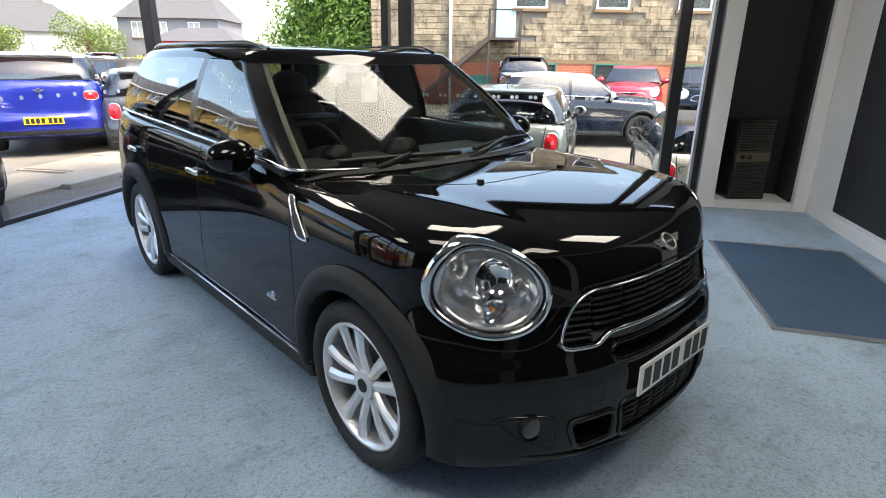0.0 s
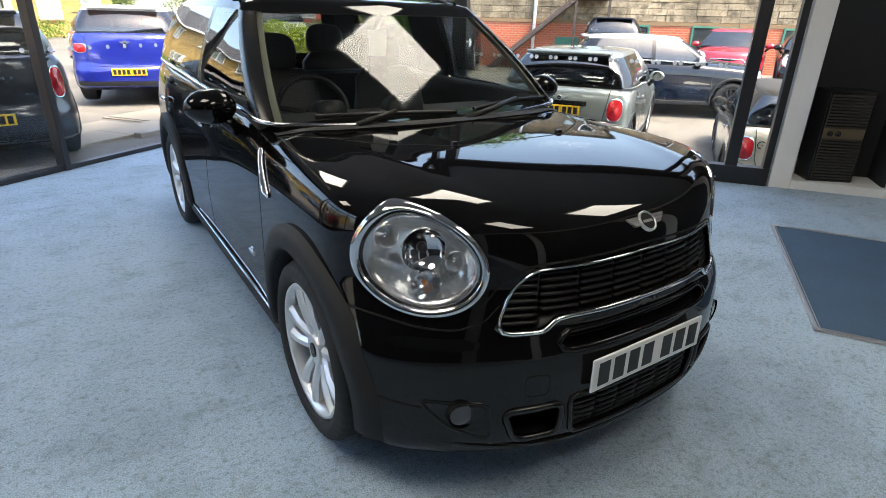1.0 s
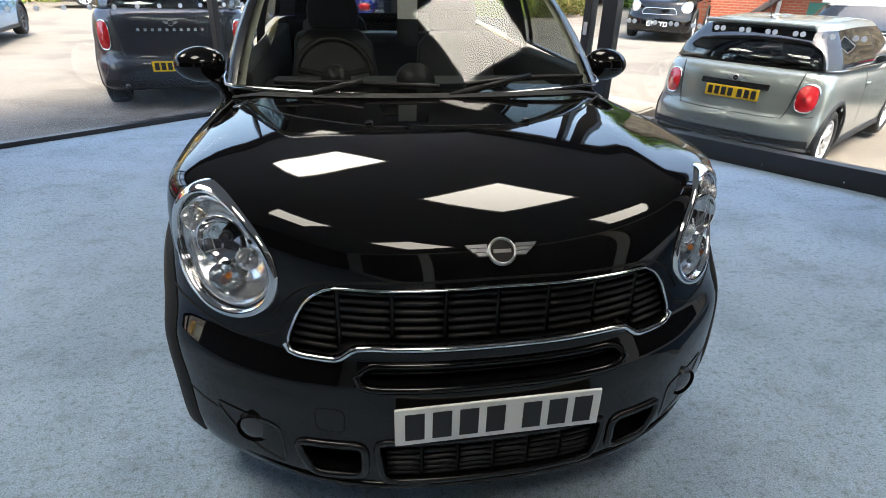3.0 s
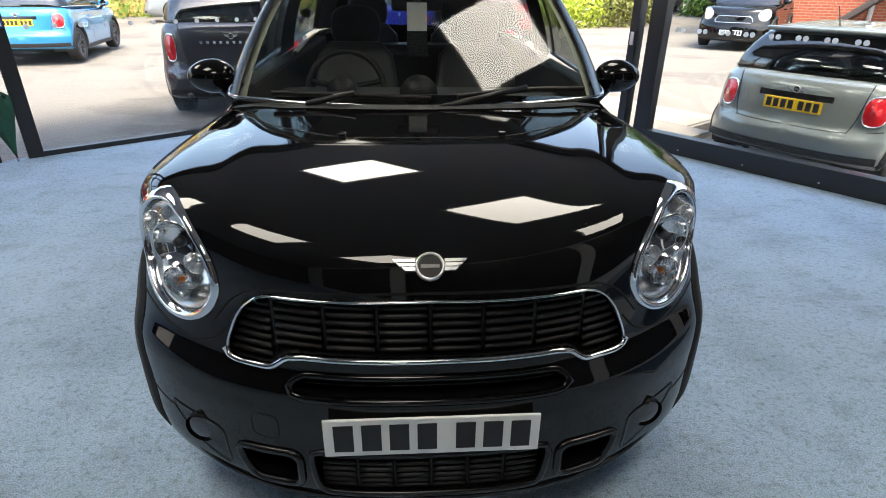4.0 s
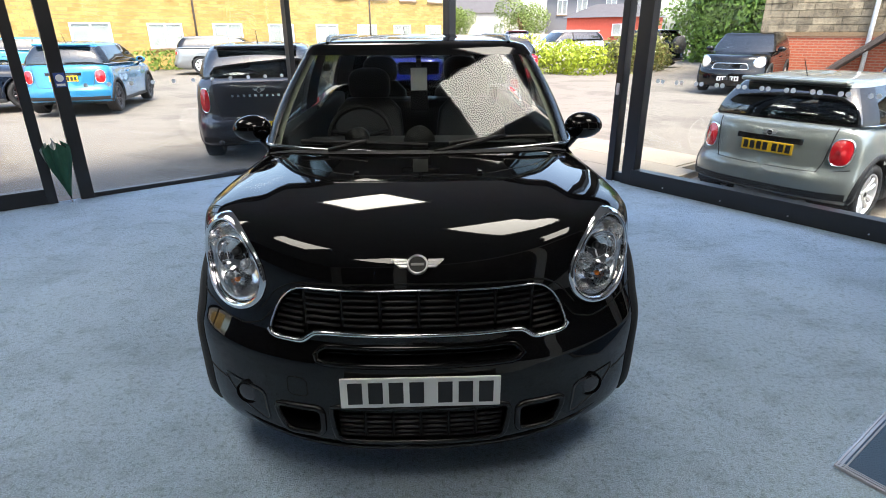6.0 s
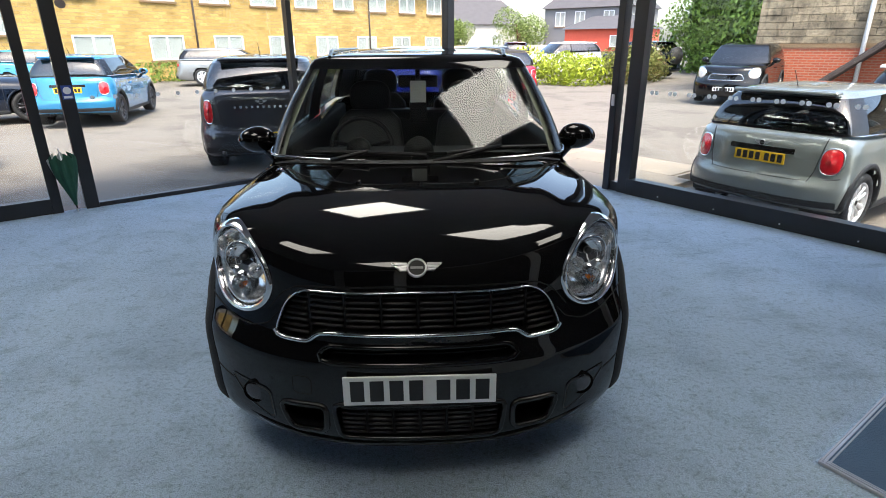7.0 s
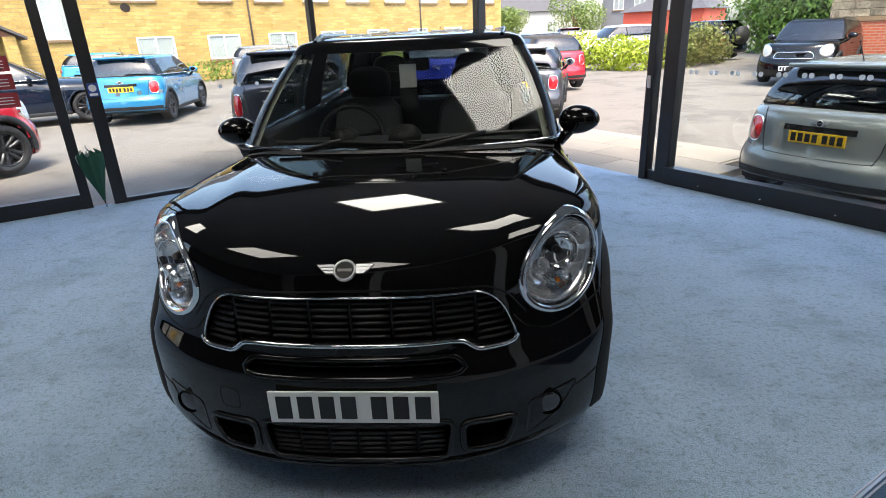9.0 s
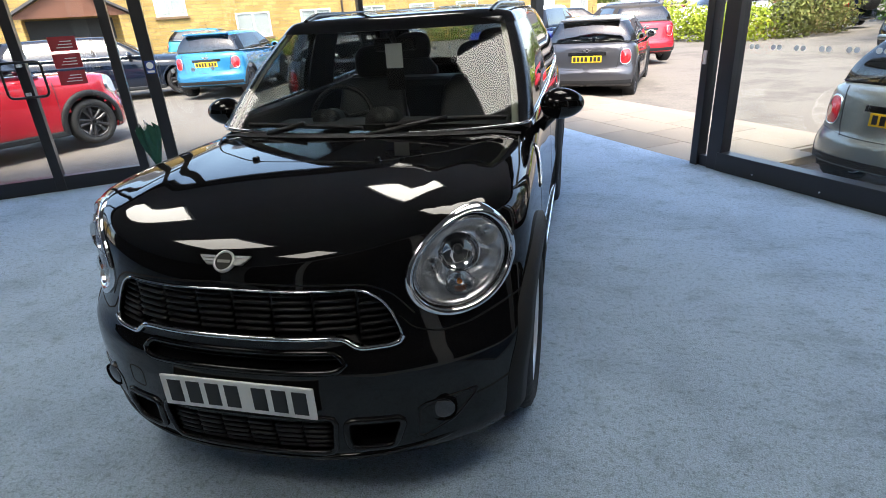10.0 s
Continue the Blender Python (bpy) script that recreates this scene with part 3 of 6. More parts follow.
def build_car(name, label, c, body_mat, m, roof_mat=None, style="dark", hero=False, rails=False, rear_yellow=True, front_white=True, tail="round",
              glass_mat=None, soft_top=False, spoiler=True, exhaust="", group="", hatch_bar=True, rear_word=False, lamps=True):
    """A car of the size c. hero: the fine one that the camera goes round."""
    car = thing(name, label, "car", group, "", m)
    f = lower_field(c)
    hub_f, hub_r = c["fo"], c["fo"] + c["wb"]
    k = c["nose"] / 0.90
    roof_mat = roof_mat or body_mat
    glass_mat = glass_mat or (CAR_GLASS if hero else DARK_GLASS)
    lampz, lampx = 0.817 * k, 0.658 * c["W"] / 0.845
    lamp_in = {s: headlight_outline(lampx, lampz, s) for s in (-1, 1)}
    grille, slot, intake = GRILLE, SLOT, INTAKE
    ducts = {s: duct_outline(s) for s in (-1, 1)}
    grille, slot, intake = ([(x, z * k) for x, z in p] for p in (grille, slot, intake))
    ducts = {s: [(x, z * k) for x, z in p] for s, p in ducts.items()}

    def cut(x, y, z):
        gone = (np.hypot(y - hub_f, z - c["r"]) < c["r"] + 0.05) | (np.hypot(y - hub_r, z - c["r"]) < c["r"] + 0.05)
        gone &= (np.abs(x) > 0.5)
        if hero:
            # the cabin is open below the glass
            gone |= (y > 1.34) & (y < 3.72) & (np.abs(x) < 0.70) & (z > 0.98)
            front = y < 0.62
            for p in (grille, slot, intake, *ducts.values(), *lamp_in.values()):
                gone |= front & in_polygon(x, z, p)
        return gone

    n = (200, 90, 90) if hero else (72, 18, 22)
    verts, faces = capsule_mesh(f, c, *n, cut)
    part("body", mesh_of("body", verts, faces, body_mat), car)
    # wheel arches and wheels
    for side in (-1, 1):
        for hy in (hub_f, hub_r):
            v, fc = arch_ring(c, f, hy, side, c["wide"], c["clad"] + (0.035 if hero else 0.03), 60 if hero else 24)
            part("wheel_arch", mesh_of("arch", v, fc, CLADDING if c["clad"] > 0.025 else body_mat), car, "matt black plastic wheel arch" if c["clad"] > 0.025 else "")
            bm = bmesh.new()
            cyl(bm, (side * 0.42, hy, c["r"]), (side * (c["wide"] - 0.07), hy, c["r"]), c["r"] + 0.052, None, 36)
            bmesh.ops.delete(bm, geom=[q for q in bm.faces if abs(q.normal.x) > 0.9 and q.calc_center_median().x * side > 0.6], context="FACES")
            bmesh.ops.bisect_plane(bm, geom=list(bm.verts) + list(bm.edges) + list(bm.faces), plane_co=(0, 0, 0.2), plane_no=(0, 0, -1), clear_outer=True)
            part("wheel_well", bm_mesh("well", bm, DASH, True), car)
            wheel(car, c, side * (c["wide"] - 0.145), hy, style, side, hero)
    # sill
    for side in (-1, 1):
        y0, y1 = hub_f + c["r"] + 0.03, hub_r - c["r"] - 0.03
        part("sill", box_mesh("sill", (min(side * (c["W"] - 0.10), side * (c["W"] - 0.012)), max(side * (c["W"] - 0.10), side * (c["W"] - 0.012)), y0, y1, 0.19, 0.275), CLADDING, 0.02), car)
        if hero:
            part("sill_strip", box_mesh("strip", (min(side * (c["W"] - 0.018), side * (c["W"] - 0.008)), max(side * (c["W"] - 0.018), side * (c["W"] - 0.008)), y0, y1, 0.270, 0.280), CHROME, 0.003), car, "thin chrome strip")
    # glasshouse
    rows, nr, nh = glasshouse(c)
    half = 29
    cols = lambda a, b: list(range(a, b)) + [nr - 1 - i for i in range(a, b)]
    cols_r = lambda a, b: [nr - 1 - i for i in range(a, b)]
    wind = [(r, i) for r in range(1, 7) for i in cols(0, 8)]
    if soft_top:
        wind = [(r, i) for r in range(1, 7) for i in cols(0, 8)]
    parts = [("windscreen", wind, glass_mat), ("rear_window", [(r, i) for r in range(2, 7) for i in cols(22, 29)], SIDE_GLASS if hero else glass_mat)]
    for a, b, nm in ((11, 15, "front_side_window"), (16, 20, "rear_side_window")):
        parts.append((nm, [(r, i) for r in range(1, 7) for i in range(a, b)], SIDE_GLASS if hero else glass_mat))
        parts.append((nm, [(r, i) for r in range(1, 7) for i in cols_r(a, b)], SIDE_GLASS if hero else glass_mat))
    taken = {q for _, fs, _ in parts for q in fs}
    for nm, fs, gm in parts:
        v, fc = pick(rows, nr, fs)
        part(nm, mesh_of(nm, v, fc, gm), car, "clear tinted glass")
    frame_q = [(r, i) for r in range(0, 7) for i in range(nr) if (r, i) not in taken]
    v, fc = pick(rows, nr, frame_q)
    part("pillar_frame", mesh_of("pillar_frame", v, fc, TRIM_BLACK if not soft_top else roof_mat), car)
    v, fc = pick(rows, nr, [(r, i) for r in range(7, len(rows) - 1) for i in range(nr)])
    last = [tuple(rows[-1][i]) for i in range(nr)]
    roof = mesh_of("roof", v, fc, roof_mat)
    part("roof", roof, car)
    part("roof_top", mesh_of("roof_top", last, [tuple(range(nr))], roof_mat, False), car)
    # belt strip
    for run in ([range(-22, 23)] if hero else [range(9, 23), range(-22, -8)]):
        belt = [rows[1][i % nr] + np.array((0.006 if i > 0 else -0.006, 0, 0.0)) for i in run]
        part("belt_strip", sweep("belt", belt, round_profile(0.0065, 0.008, 8), CHROME if not soft_top else TRIM_BLACK, False, (0, 0, 1)), car, "bright chrome strip below the windows")
    # mirrors
    mk = c["belt"] / 1.045
    my, mz, mx = (1.565, 1.078, 0.905) if hero else (c["roof_y0"] - 0.26, c["belt"] + 0.055, c["W"] + 0.065)
    for side in (-1, 1):
        bm = bmesh.new()
        bmesh.ops.create_uvsphere(bm, u_segments=28, v_segments=18, radius=1.0)
        for vv in bm.verts:
            x, y, z = vv.co
            y = y * (0.078 if y < 0 else 0.030)
            vv.co = (side * mx + x * 0.104, my + y, mz + z * 0.072 * (1 - 0.10 * x * side))
        mir = part("mirror", bm_mesh("mirror", bm, body_mat if hero else roof_mat, True), car, "gloss mirror housing")
        root = (side * (c["W"] * 0.955 - 0.005), my - 0.015, c["belt"] - 0.08)
        part("mirror_arm", cyl_mesh("arm", root, (side * (mx - 0.02), my, mz - 0.03), 0.030, TRIM_BLACK, 0.024, 12), mir)
        bm = bmesh.new()
        cyl(bm, (side * mx, my + 0.022, mz), (side * mx, my + 0.031, mz), 0.062, None, 24)
        part("mirror_glass", bm_mesh("mirror_glass", bm, CHROME, False), mir)
    # door handles, on the flank
    doors = (hub_f + c["wb"] * 0.58, hub_r - 0.08) if c is not HATCH else (hub_f + c["wb"] * 0.62,)
    for side in (-1, 1):
        for dy in doors:
            z = c["belt"] - 0.15
            x = float(surface_x(f, dy, z))
            bm = bmesh.new()
            box(bm, side * (x + 0.022) - 0.012, side * (x + 0.022) + 0.012, dy - 0.085, dy + 0.085, z - 0.015, z + 0.015, 0.01)
            part("door_handle", bm_mesh("handle", bm, CHROME if hero else body_mat, True), car, "chrome door handle" if hero else "")
    # plates
    if front_white:
        pz = 0.476 if hero else 0.40 * k
        plate(car, False, Matrix.Translation((0.002, -0.001 if hero else float(surface_y(f, 0.26, pz)) - 0.012, pz)) @ (Matrix.Rotation(radians(-1), 4, "X")))
    rz = 0.80 * k if c is not COUNTRYMAN else 0.52
    ry = lambda x, z: c["L"] - surface_y(lambda a, b, d: f(a, c["L"] - b, d), x, z)
    if rear_yellow and not hero:
        yb = float(ry(0.26, rz)) + 0.012
        plate(car, True, Matrix.Translation((0, yb, rz)) @ Matrix.Rotation(math.pi, 4, "Z"))
    if not hero:
        if lamps:
            tail_lamps(car, c, f, ry, tail)
            simple_face(car, c, f, k, lampx, lampz)
        # rear furniture
        yb = float(ry(0.0, rz + 0.14))
        if hatch_bar:
            winged_emblem(car, Matrix.Translation((0, yb + 0.008, rz + (0.14 if c is not COUNTRYMAN else 0.45))) @ Matrix.Rotation(math.pi, 4, "Z"), 0.95)
        # gaps of tailgate and bumper, and the dark handle recess over the plate
        zs_, w_ = 0.60 * k, c["W"] * 0.90
        xs_ = np.linspace(-w_, w_, 31)
        zz_ = zs_ + 0.05 * (np.abs(xs_) / w_) ** 4
        path = np.stack([xs_, ry(xs_, zz_), zz_], -1)
        gap = [(-0.005, 0.001), (0.005, 0.001), (0.005, -0.004), (-0.005, -0.004)]
        part("panel_gap", sweep("gap", path, gap, PLATE_INK, False, (0, 1, 0), False), car)
        for side in (-1, 1):
            zv = np.linspace(zs_, c["belt_r"] - 0.02, 14)
            xv = side * c["W"] * np.interp(zv, [zs_, zs_ + 0.1, c["belt_r"]], [0.60, 0.645, 0.70])
            part("panel_gap", sweep("gap", np.stack([xv, ry(xv, zv), zv], -1), gap, PLATE_INK, False, (0, 1, 0), False), car)
            for a_, b_ in (((hub_f + c["r"] + 0.10, 0.32), (hub_f + c["r"] + 0.08, c["belt"] - 0.04)), ((hub_f + c["wb"] * 0.62, 0.32), (hub_f + c["wb"] * 0.63, c["belt"] - 0.03)), ((hub_r - 0.05, 0.74 * k), (hub_r + 0.02, c["belt"] - 0.03))):
                if c is HATCH and a_[0] > hub_r - 0.1:
                    continue
                yy, z2 = np.linspace(a_[0], b_[0], 16), np.linspace(a_[1], b_[1], 16)
                part("panel_gap", sweep("gap", np.stack([side * surface_x(f, yy, z2), yy, z2], -1), gap, PLATE_INK, False, (side, 0, 0), False), car)
        if c is HATCH:
            hx = np.linspace(-0.33, 0.33, 21)
            hv = [(x, float(ry(x, z)) + 0.014 * (1 - (abs(x) / 0.34) ** 6) + 0.002, z) for x in hx for z in (rz + 0.058, rz + 0.075, rz + 0.10, rz + 0.112)]
            part("tailgate_handle", mesh_of("tailgate_handle", hv, grid_faces(21, 4), TRIM_BLACK), car, "dark tailgate handle strip")
        part("rear_bumper", mesh_of("bumper", *bumper_skin(c, ry), CLADDING), car, "black plastic lower bumper")
        if exhaust:
            for ex in ((-0.05, 0.05) if exhaust == "twin" else ((-0.55, 0.55) if exhaust == "wide" else (0.5,))):
                part("exhaust", cyl_mesh("exhaust", (ex, c["L"] - 0.25, 0.30), (ex, c["L"] - 0.02, 0.30), 0.036, DARK_ALLOY, None, 18), car, "dark exhaust tip")
        if spoiler and not soft_top:
            bm = bmesh.new()
            box(bm, -c["W"] * 0.62, c["W"] * 0.62, c["roof_y1"] - 0.05, c["roof_y1"] + 0.09, c["top"] - 0.055, c["top"] - 0.015, 0.015)
            part("spoiler", bm_mesh("spoiler", bm, roof_mat, True), car)
        part("rear_wiper", cyl_mesh("wiper", (0, c["L"] - 0.16 - c["tail"], c["belt_r"] + 0.05), (0.34, c["L"] - 0.17 - c["tail"], c["belt_r"] + 0.07), 0.012, TRIM_BLACK, 0.008, 8), car)
        part("aerial", cyl_mesh("aerial", (0, c["roof_y1"] - 0.25, c["top"] - 0.02), (0, c["roof_y1"] - 0.10, c["top"] + 0.17), 0.006, TRIM_BLACK, 0.003, 8), car)
        interior_simple(car, c)
        if rear_word:
            for i in range(10):
                part("badge_bar", box_mesh("badge_bar", (-0.33 + 0.073 * i, -0.30 + 0.073 * i, float(ry(0.35, 0.9)) - 0.01, float(ry(0.0, 0.9)) + 0.006, 0.885, 0.915), CHROME), car)
    if rails:
        for side in (-1, 1):
            pts = [(side * (c["W"] * (0.62 + 0.05 * math.sin(math.pi * t))), c["roof_y0"] + 0.12 + (c["roof_y1"] - c["roof_y0"] - 0.15) * t, c["top"] - 0.030 + 0.034 * min(1, math.sin(math.pi * t) * 3.2) ** 0.7) for t in np.linspace(0, 1, 24)]
            part("roof_rail", sweep("rail", pts, round_profile(0.014, 0.017, 10), TRIM_BLACK if hero else CHROME, False, (0, 0, 1)), car, "roof rail")
    return car, f


def on_front(f, outline, out=0.0):
    """Points of the front of a body for an outline in x, z; out: metres behind the skin (minus: before it)."""
    o = np.array(outline, float)
    return np.stack([o[:, 0], surface_y(f, o[:, 0], o[:, 1]) + out, o[:, 1]], -1)


def bumper_skin(c, ry):
    """The dark lower band of the rear bumper, 6 mm proud of the body."""
    xs = np.linspace(-c["W"] * 0.93, c["W"] * 0.93, 25)
    zs = np.linspace(0.30, 0.37, 5)
    X, Z = (g.ravel() for g in np.meshgrid(xs, zs, indexing="ij"))
    return np.stack([X, ry(X, Z) + 0.006, Z], -1), grid_faces(len(xs), len(zs))


def tail_lamps(car, c, f, ry, kind):
    for side in (-1, 1):
        cx, cz, w, h = side * c["W"] * 0.79, c["belt"] * 0.80, 0.085, 0.125
        if kind == "wide":
            cx, cz, w, h = side * c["W"] * 0.80, c["belt"] * 0.84, 0.10, 0.07
        if kind == "tall":
            cx, cz, w, h = side * c["W"] * 0.83, c["belt"] * 0.80, 0.06, 0.15
        n = 28
        rings = []
        for s, out in ((1.07, 0.004), (1.05, 0.018), (0.98, 0.020), (0.96, 0.016), (0.6, 0.03), (0.05, 0.034)):
            a = 2 * np.pi * np.arange(n) / n
            ca, sa = (np.abs(v) ** 0.75 * np.sign(v) for v in (np.cos(a), np.sin(a)))
            x, z = cx + w * s * ca, cz + h * s * sa
            xx = np.clip(x, -c["W"] * 0.955, c["W"] * 0.955)
            rings.append(np.stack([x, ry(xx, z) + out, z], -1))
        v = [p for r in rings for p in r]
        part("tail_lamp_ring", mesh_of("ring", v[: 4 * n], grid_faces(4, n, False, True), CHROME), car, "chrome ring of a tail lamp")
        part("tail_lamp", mesh_of("lamp", v[3 * n :], grid_faces(3, n, False, True) + [tuple(range(2 * n, 3 * n))], RED_LAMP), car, "red tail lamp")


def simple_face(car, c, f, k, lampx, lampz):
    """The front of a car seen from afar: lamps, grille, lower intake."""
    for side in (-1, 1):
        n = 24
        o1, o2 = headlight_outline(lampx, lampz, side, n, 1.06), headlight_outline(lampx, lampz, side, n, 0.90)
        v = np.vstack([on_front(f, o1, 0.0), on_front(f, o2, -0.022)])
        part("headlight_ring", mesh_of("ring", v, grid_faces(2, n, False, True), CHROME), car)
        v = np.vstack([on_front(f, o2, -0.02), on_front(f, [(side * lampx, lampz)], -0.05)])
        part("headlight", mesh_of("lens", v, [(i, (i + 1) % n, n) for i in range(n)], SILVER), car, "clear headlight")
    g = resample(rounded_poly([(-0.46, 0.63 * k), (-0.38, 0.78 * k), (0.38, 0.78 * k), (0.46, 0.63 * k)], 0.06), 40)
    v = np.vstack([on_front(f, g, -0.006), on_front(f, [(0, 0.7 * k)], -0.006)])
    part("grille", mesh_of("grille", v, [(i, (i + 1) % 40, 40) for i in range(40)], TRIM_BLACK), car, "black grille")
    part("grille_frame", sweep("frame", on_front(f, g, -0.008), round_profile(0.010, 0.008, 6), CHROME, True, (0, -1, 0)), car, "chrome grille frame")
    g = resample(rounded_poly([(-0.55, 0.24 * k), (-0.5, 0.36 * k), (0.5, 0.36 * k), (0.55, 0.24 * k)], 0.03), 30)
    v = np.vstack([on_front(f, g, -0.006), on_front(f, [(0, 0.3 * k)], -0.006)])
    part("lower_intake", mesh_of("intake", v, [(i, (i + 1) % 30, 30) for i in range(30)], TRIM_BLACK), car)


def seat_mesh(w=0.50, h=0.62):
    """A seat: cushion and curved backrest in one mesh."""
    bm = bmesh.new()
    box(bm, -w / 2, w / 2, -0.28, 0.26, 0.0, 0.17, 0.06, segments=3)
    rows, n = 10, 24
    vs = []
    for i in range(rows):
        t = i / (rows - 1)
        ww = w / 2 * (1.04 - 0.22 * t**2) * (1.0 if t < 0.9 else 0.72)
        y0 = 0.26 + 0.20 * t
        ring = []
        for j in range(n):
            a = 2 * math.pi * j / n
            ca, sa = math.cos(a), math.sin(a)
            x = ww * (abs(ca) ** 0.6) * (1 if ca >= 0 else -1)
            wing = 0.05 * (abs(x) / ww) ** 3
            ring.append(bm.verts.new((x, y0 + 0.062 * (abs(sa) ** 0.7) * (1 if sa >= 0 else -1) - wing, 0.10 + h * t)))
        vs.append(ring)
    for a, b in zip(vs, vs[1:]):
        for j in range(n):
            bm.faces.new((a[j], a[(j + 1) % n], b[(j + 1) % n], b[j]))
    bm.faces.new(vs[-1])
    return bm_mesh("seat", bm, SEAT, True)


def headrest_mesh():
    bm = bmesh.new()
    bmesh.ops.create_uvsphere(bm, u_segments=20, v_segments=14, radius=1.0)
    for v in bm.verts:
        x, y, z = v.co
        s = lambda q: abs(q) ** 0.7 * (1 if q >= 0 else -1)
        v.co = (0.145 * s(x), 0.055 * s(y), 0.115 * s(z))
    return bm_mesh("headrest", bm, SEAT, True)


SEAT_MESH, REST_MESH, REAR_SEAT = None, None, None


def interior_simple(car, c):
    global SEAT_MESH, REST_MESH
    SEAT_MESH = SEAT_MESH or seat_mesh()
    REST_MESH = REST_MESH or headrest_mesh()
    z = c["belt"] - 0.62
    for x in (-0.36, 0.36):
        for y in (c["roof_y0"] + 0.35, c["roof_y0"] + 1.15):
            s = part("seat", SEAT_MESH, car, "", Matrix.Translation((x, y, z)))
            part("headrest", REST_MESH, s, "", Matrix.Translation((0, 0.50, 0.84)))
    part("dashboard", box_mesh("dash", (-0.66, 0.66, c["cowl_y"] + 0.22, c["cowl_y"] + 0.62, c["belt"] - 0.30, c["belt"] - 0.03), DASH, 0.06), car)
    part("cabin_floor", box_mesh("cabin", (-0.7, 0.7, c["cowl_y"] + 0.3, c["L"] - 0.4, 0.28, 0.34), DASH), car)

# ---------------------------------------------------------------- the room: plan
# The glazed corner of the showroom; the right wall runs along DR, the left wall along DL.
CORNER = Vector((0.40, 6.90, 0.0))
DR, DL = Vector((0.592, -0.806, 0.0)), Vector((-0.806, -0.592, 0.0))
MR = Matrix.Translation(CORNER) @ Matrix(((DR.x, -DL.x, 0, 0), (DR.y, -DL.y, 0, 0), (0, 0, 1, 0), (0, 0, 0, 1)))   # x along the right wall, y outwards
ML = Matrix.Translation(CORNER) @ Matrix(((DL.x, -DR.x, 0, 0), (DL.y, -DR.y, 0, 0), (0, 0, 1, 0), (0, 0, 0, 1)))   # x along the left wall, y outwards
HEIGHT, DOOR = 3.0, 2.12


def yard(x, y):
    """The height of the yard outside, which dips by the right-hand window."""
    return -0.02 - 0.30 * math.exp(-((x - 6.0) ** 2 + (y - 3.5) ** 2) / 18.0) - 0.45 * math.exp(-((x - 6.6) ** 2) / 6 - (y - 2.0) ** 2 / 2.2)


CARPET = stained(mat("blue_carpet", (0.435, 0.56, 0.69), rough=0.95, var=0.16, scale=0.9, fine=0.70, bump=1.0, bump_scale=170, spec=0.2), [
    (7.0, 1.4, 25, 0.54, 0.70, 0.80), (1.6, 1.0, 0, 0.48, 0.70, 0.80), (18.0, 1.5, 60, 0.60, 0.74, 0.70), (45.0, 1.0, 0, 0.50, 0.72, 0.62), (3.5, 7.0, -35, 0.60, 0.74, 0.82), (30.0, 12.0, 20, 0.66, 0.76, 0.7)])
MAT_BLUE = mat("dark_blue_mat", (0.05, 0.10, 0.17), rough=0.55, var=0.25, scale=3, fine=0.45, bump=0.7, bump_scale=150, spec=0.45)
ASPHALT = stained(mat("worn_asphalt", (0.165, 0.148, 0.128), rough=0.95, var=0.16, scale=0.35, fine=0.30, bump=0.6, bump_scale=30, spec=0.2), [
    (0.5, 1.0, 0, 0.52, 0.57, 0.80), (2.4, 2.0, 40, 0.54, 0.72, 0.80), (9.0, 1.0, 0, 0.60, 0.72, 0.78)])
PAVING = mat("sandstone_paving", (0.25, 0.215, 0.17), rough=0.9, var=0.15, scale=1.5, fine=0.1, bump=0.2, bump_scale=60, island=0.2)
LIGHT_PANEL = mat("light_panel", (1.0, 0.97, 0.90), rough=0.5, var=0.0, emit=1.75)
SPEAKER = mat("brown_speaker", (0.034, 0.027, 0.019), rough=0.6, var=0.2, scale=10, bump=0.2, bump_scale=300)
GREEN_CLOTH = mat("green_cloth", (0.012, 0.075, 0.045), rough=0.8, var=0.3, scale=20, bump=0.3, bump_scale=150)
RED_SIGN = mat("red_sign", (0.30, 0.02, 0.03), rough=0.5, var=0.1)
BLUE_SIGN = mat("blue_sign", (0.03, 0.07, 0.30), rough=0.5, var=0.05)
GREY_PLASTIC = mat("grey_edge_strip", (0.50, 0.50, 0.52), rough=0.38, metal=0.7, var=0.15)

bm = bmesh.new()
room = [CORNER, CORNER + DR * 7.47, CORNER + DR * 7.47 + DL * 11, CORNER + DL * 11]
vs = [bm.verts.new(p) for p in room]
bm.faces.new(vs)
r = bmesh.ops.extrude_face_region(bm, geom=list(bm.faces))
bmesh.ops.translate(bm, verts=[v for v in r["geom"] if isinstance(v, bmesh.types.BMVert)], vec=(0, 0, -0.3))
solid("floor", bm_mesh("floor", bm, CARPET), "worn light blue carpet floor of the showroom", "floor", kind="structure")

# yard: one sheet to the horizon
n = 90
u = np.linspace(-1, 1, n)
g = np.sign(u) * np.abs(u) ** 2.0
verts = [(45 * a + 700 * a**9, 12 + 45 * b + 700 * b**9, yard(45 * a, 12 + 45 * b) - 0.05) for a in g for b in g]
solid("ground", mesh_of("ground", verts, grid_faces(n, n), ASPHALT), "worn patched asphalt of the car yard", "ground", kind="structure")

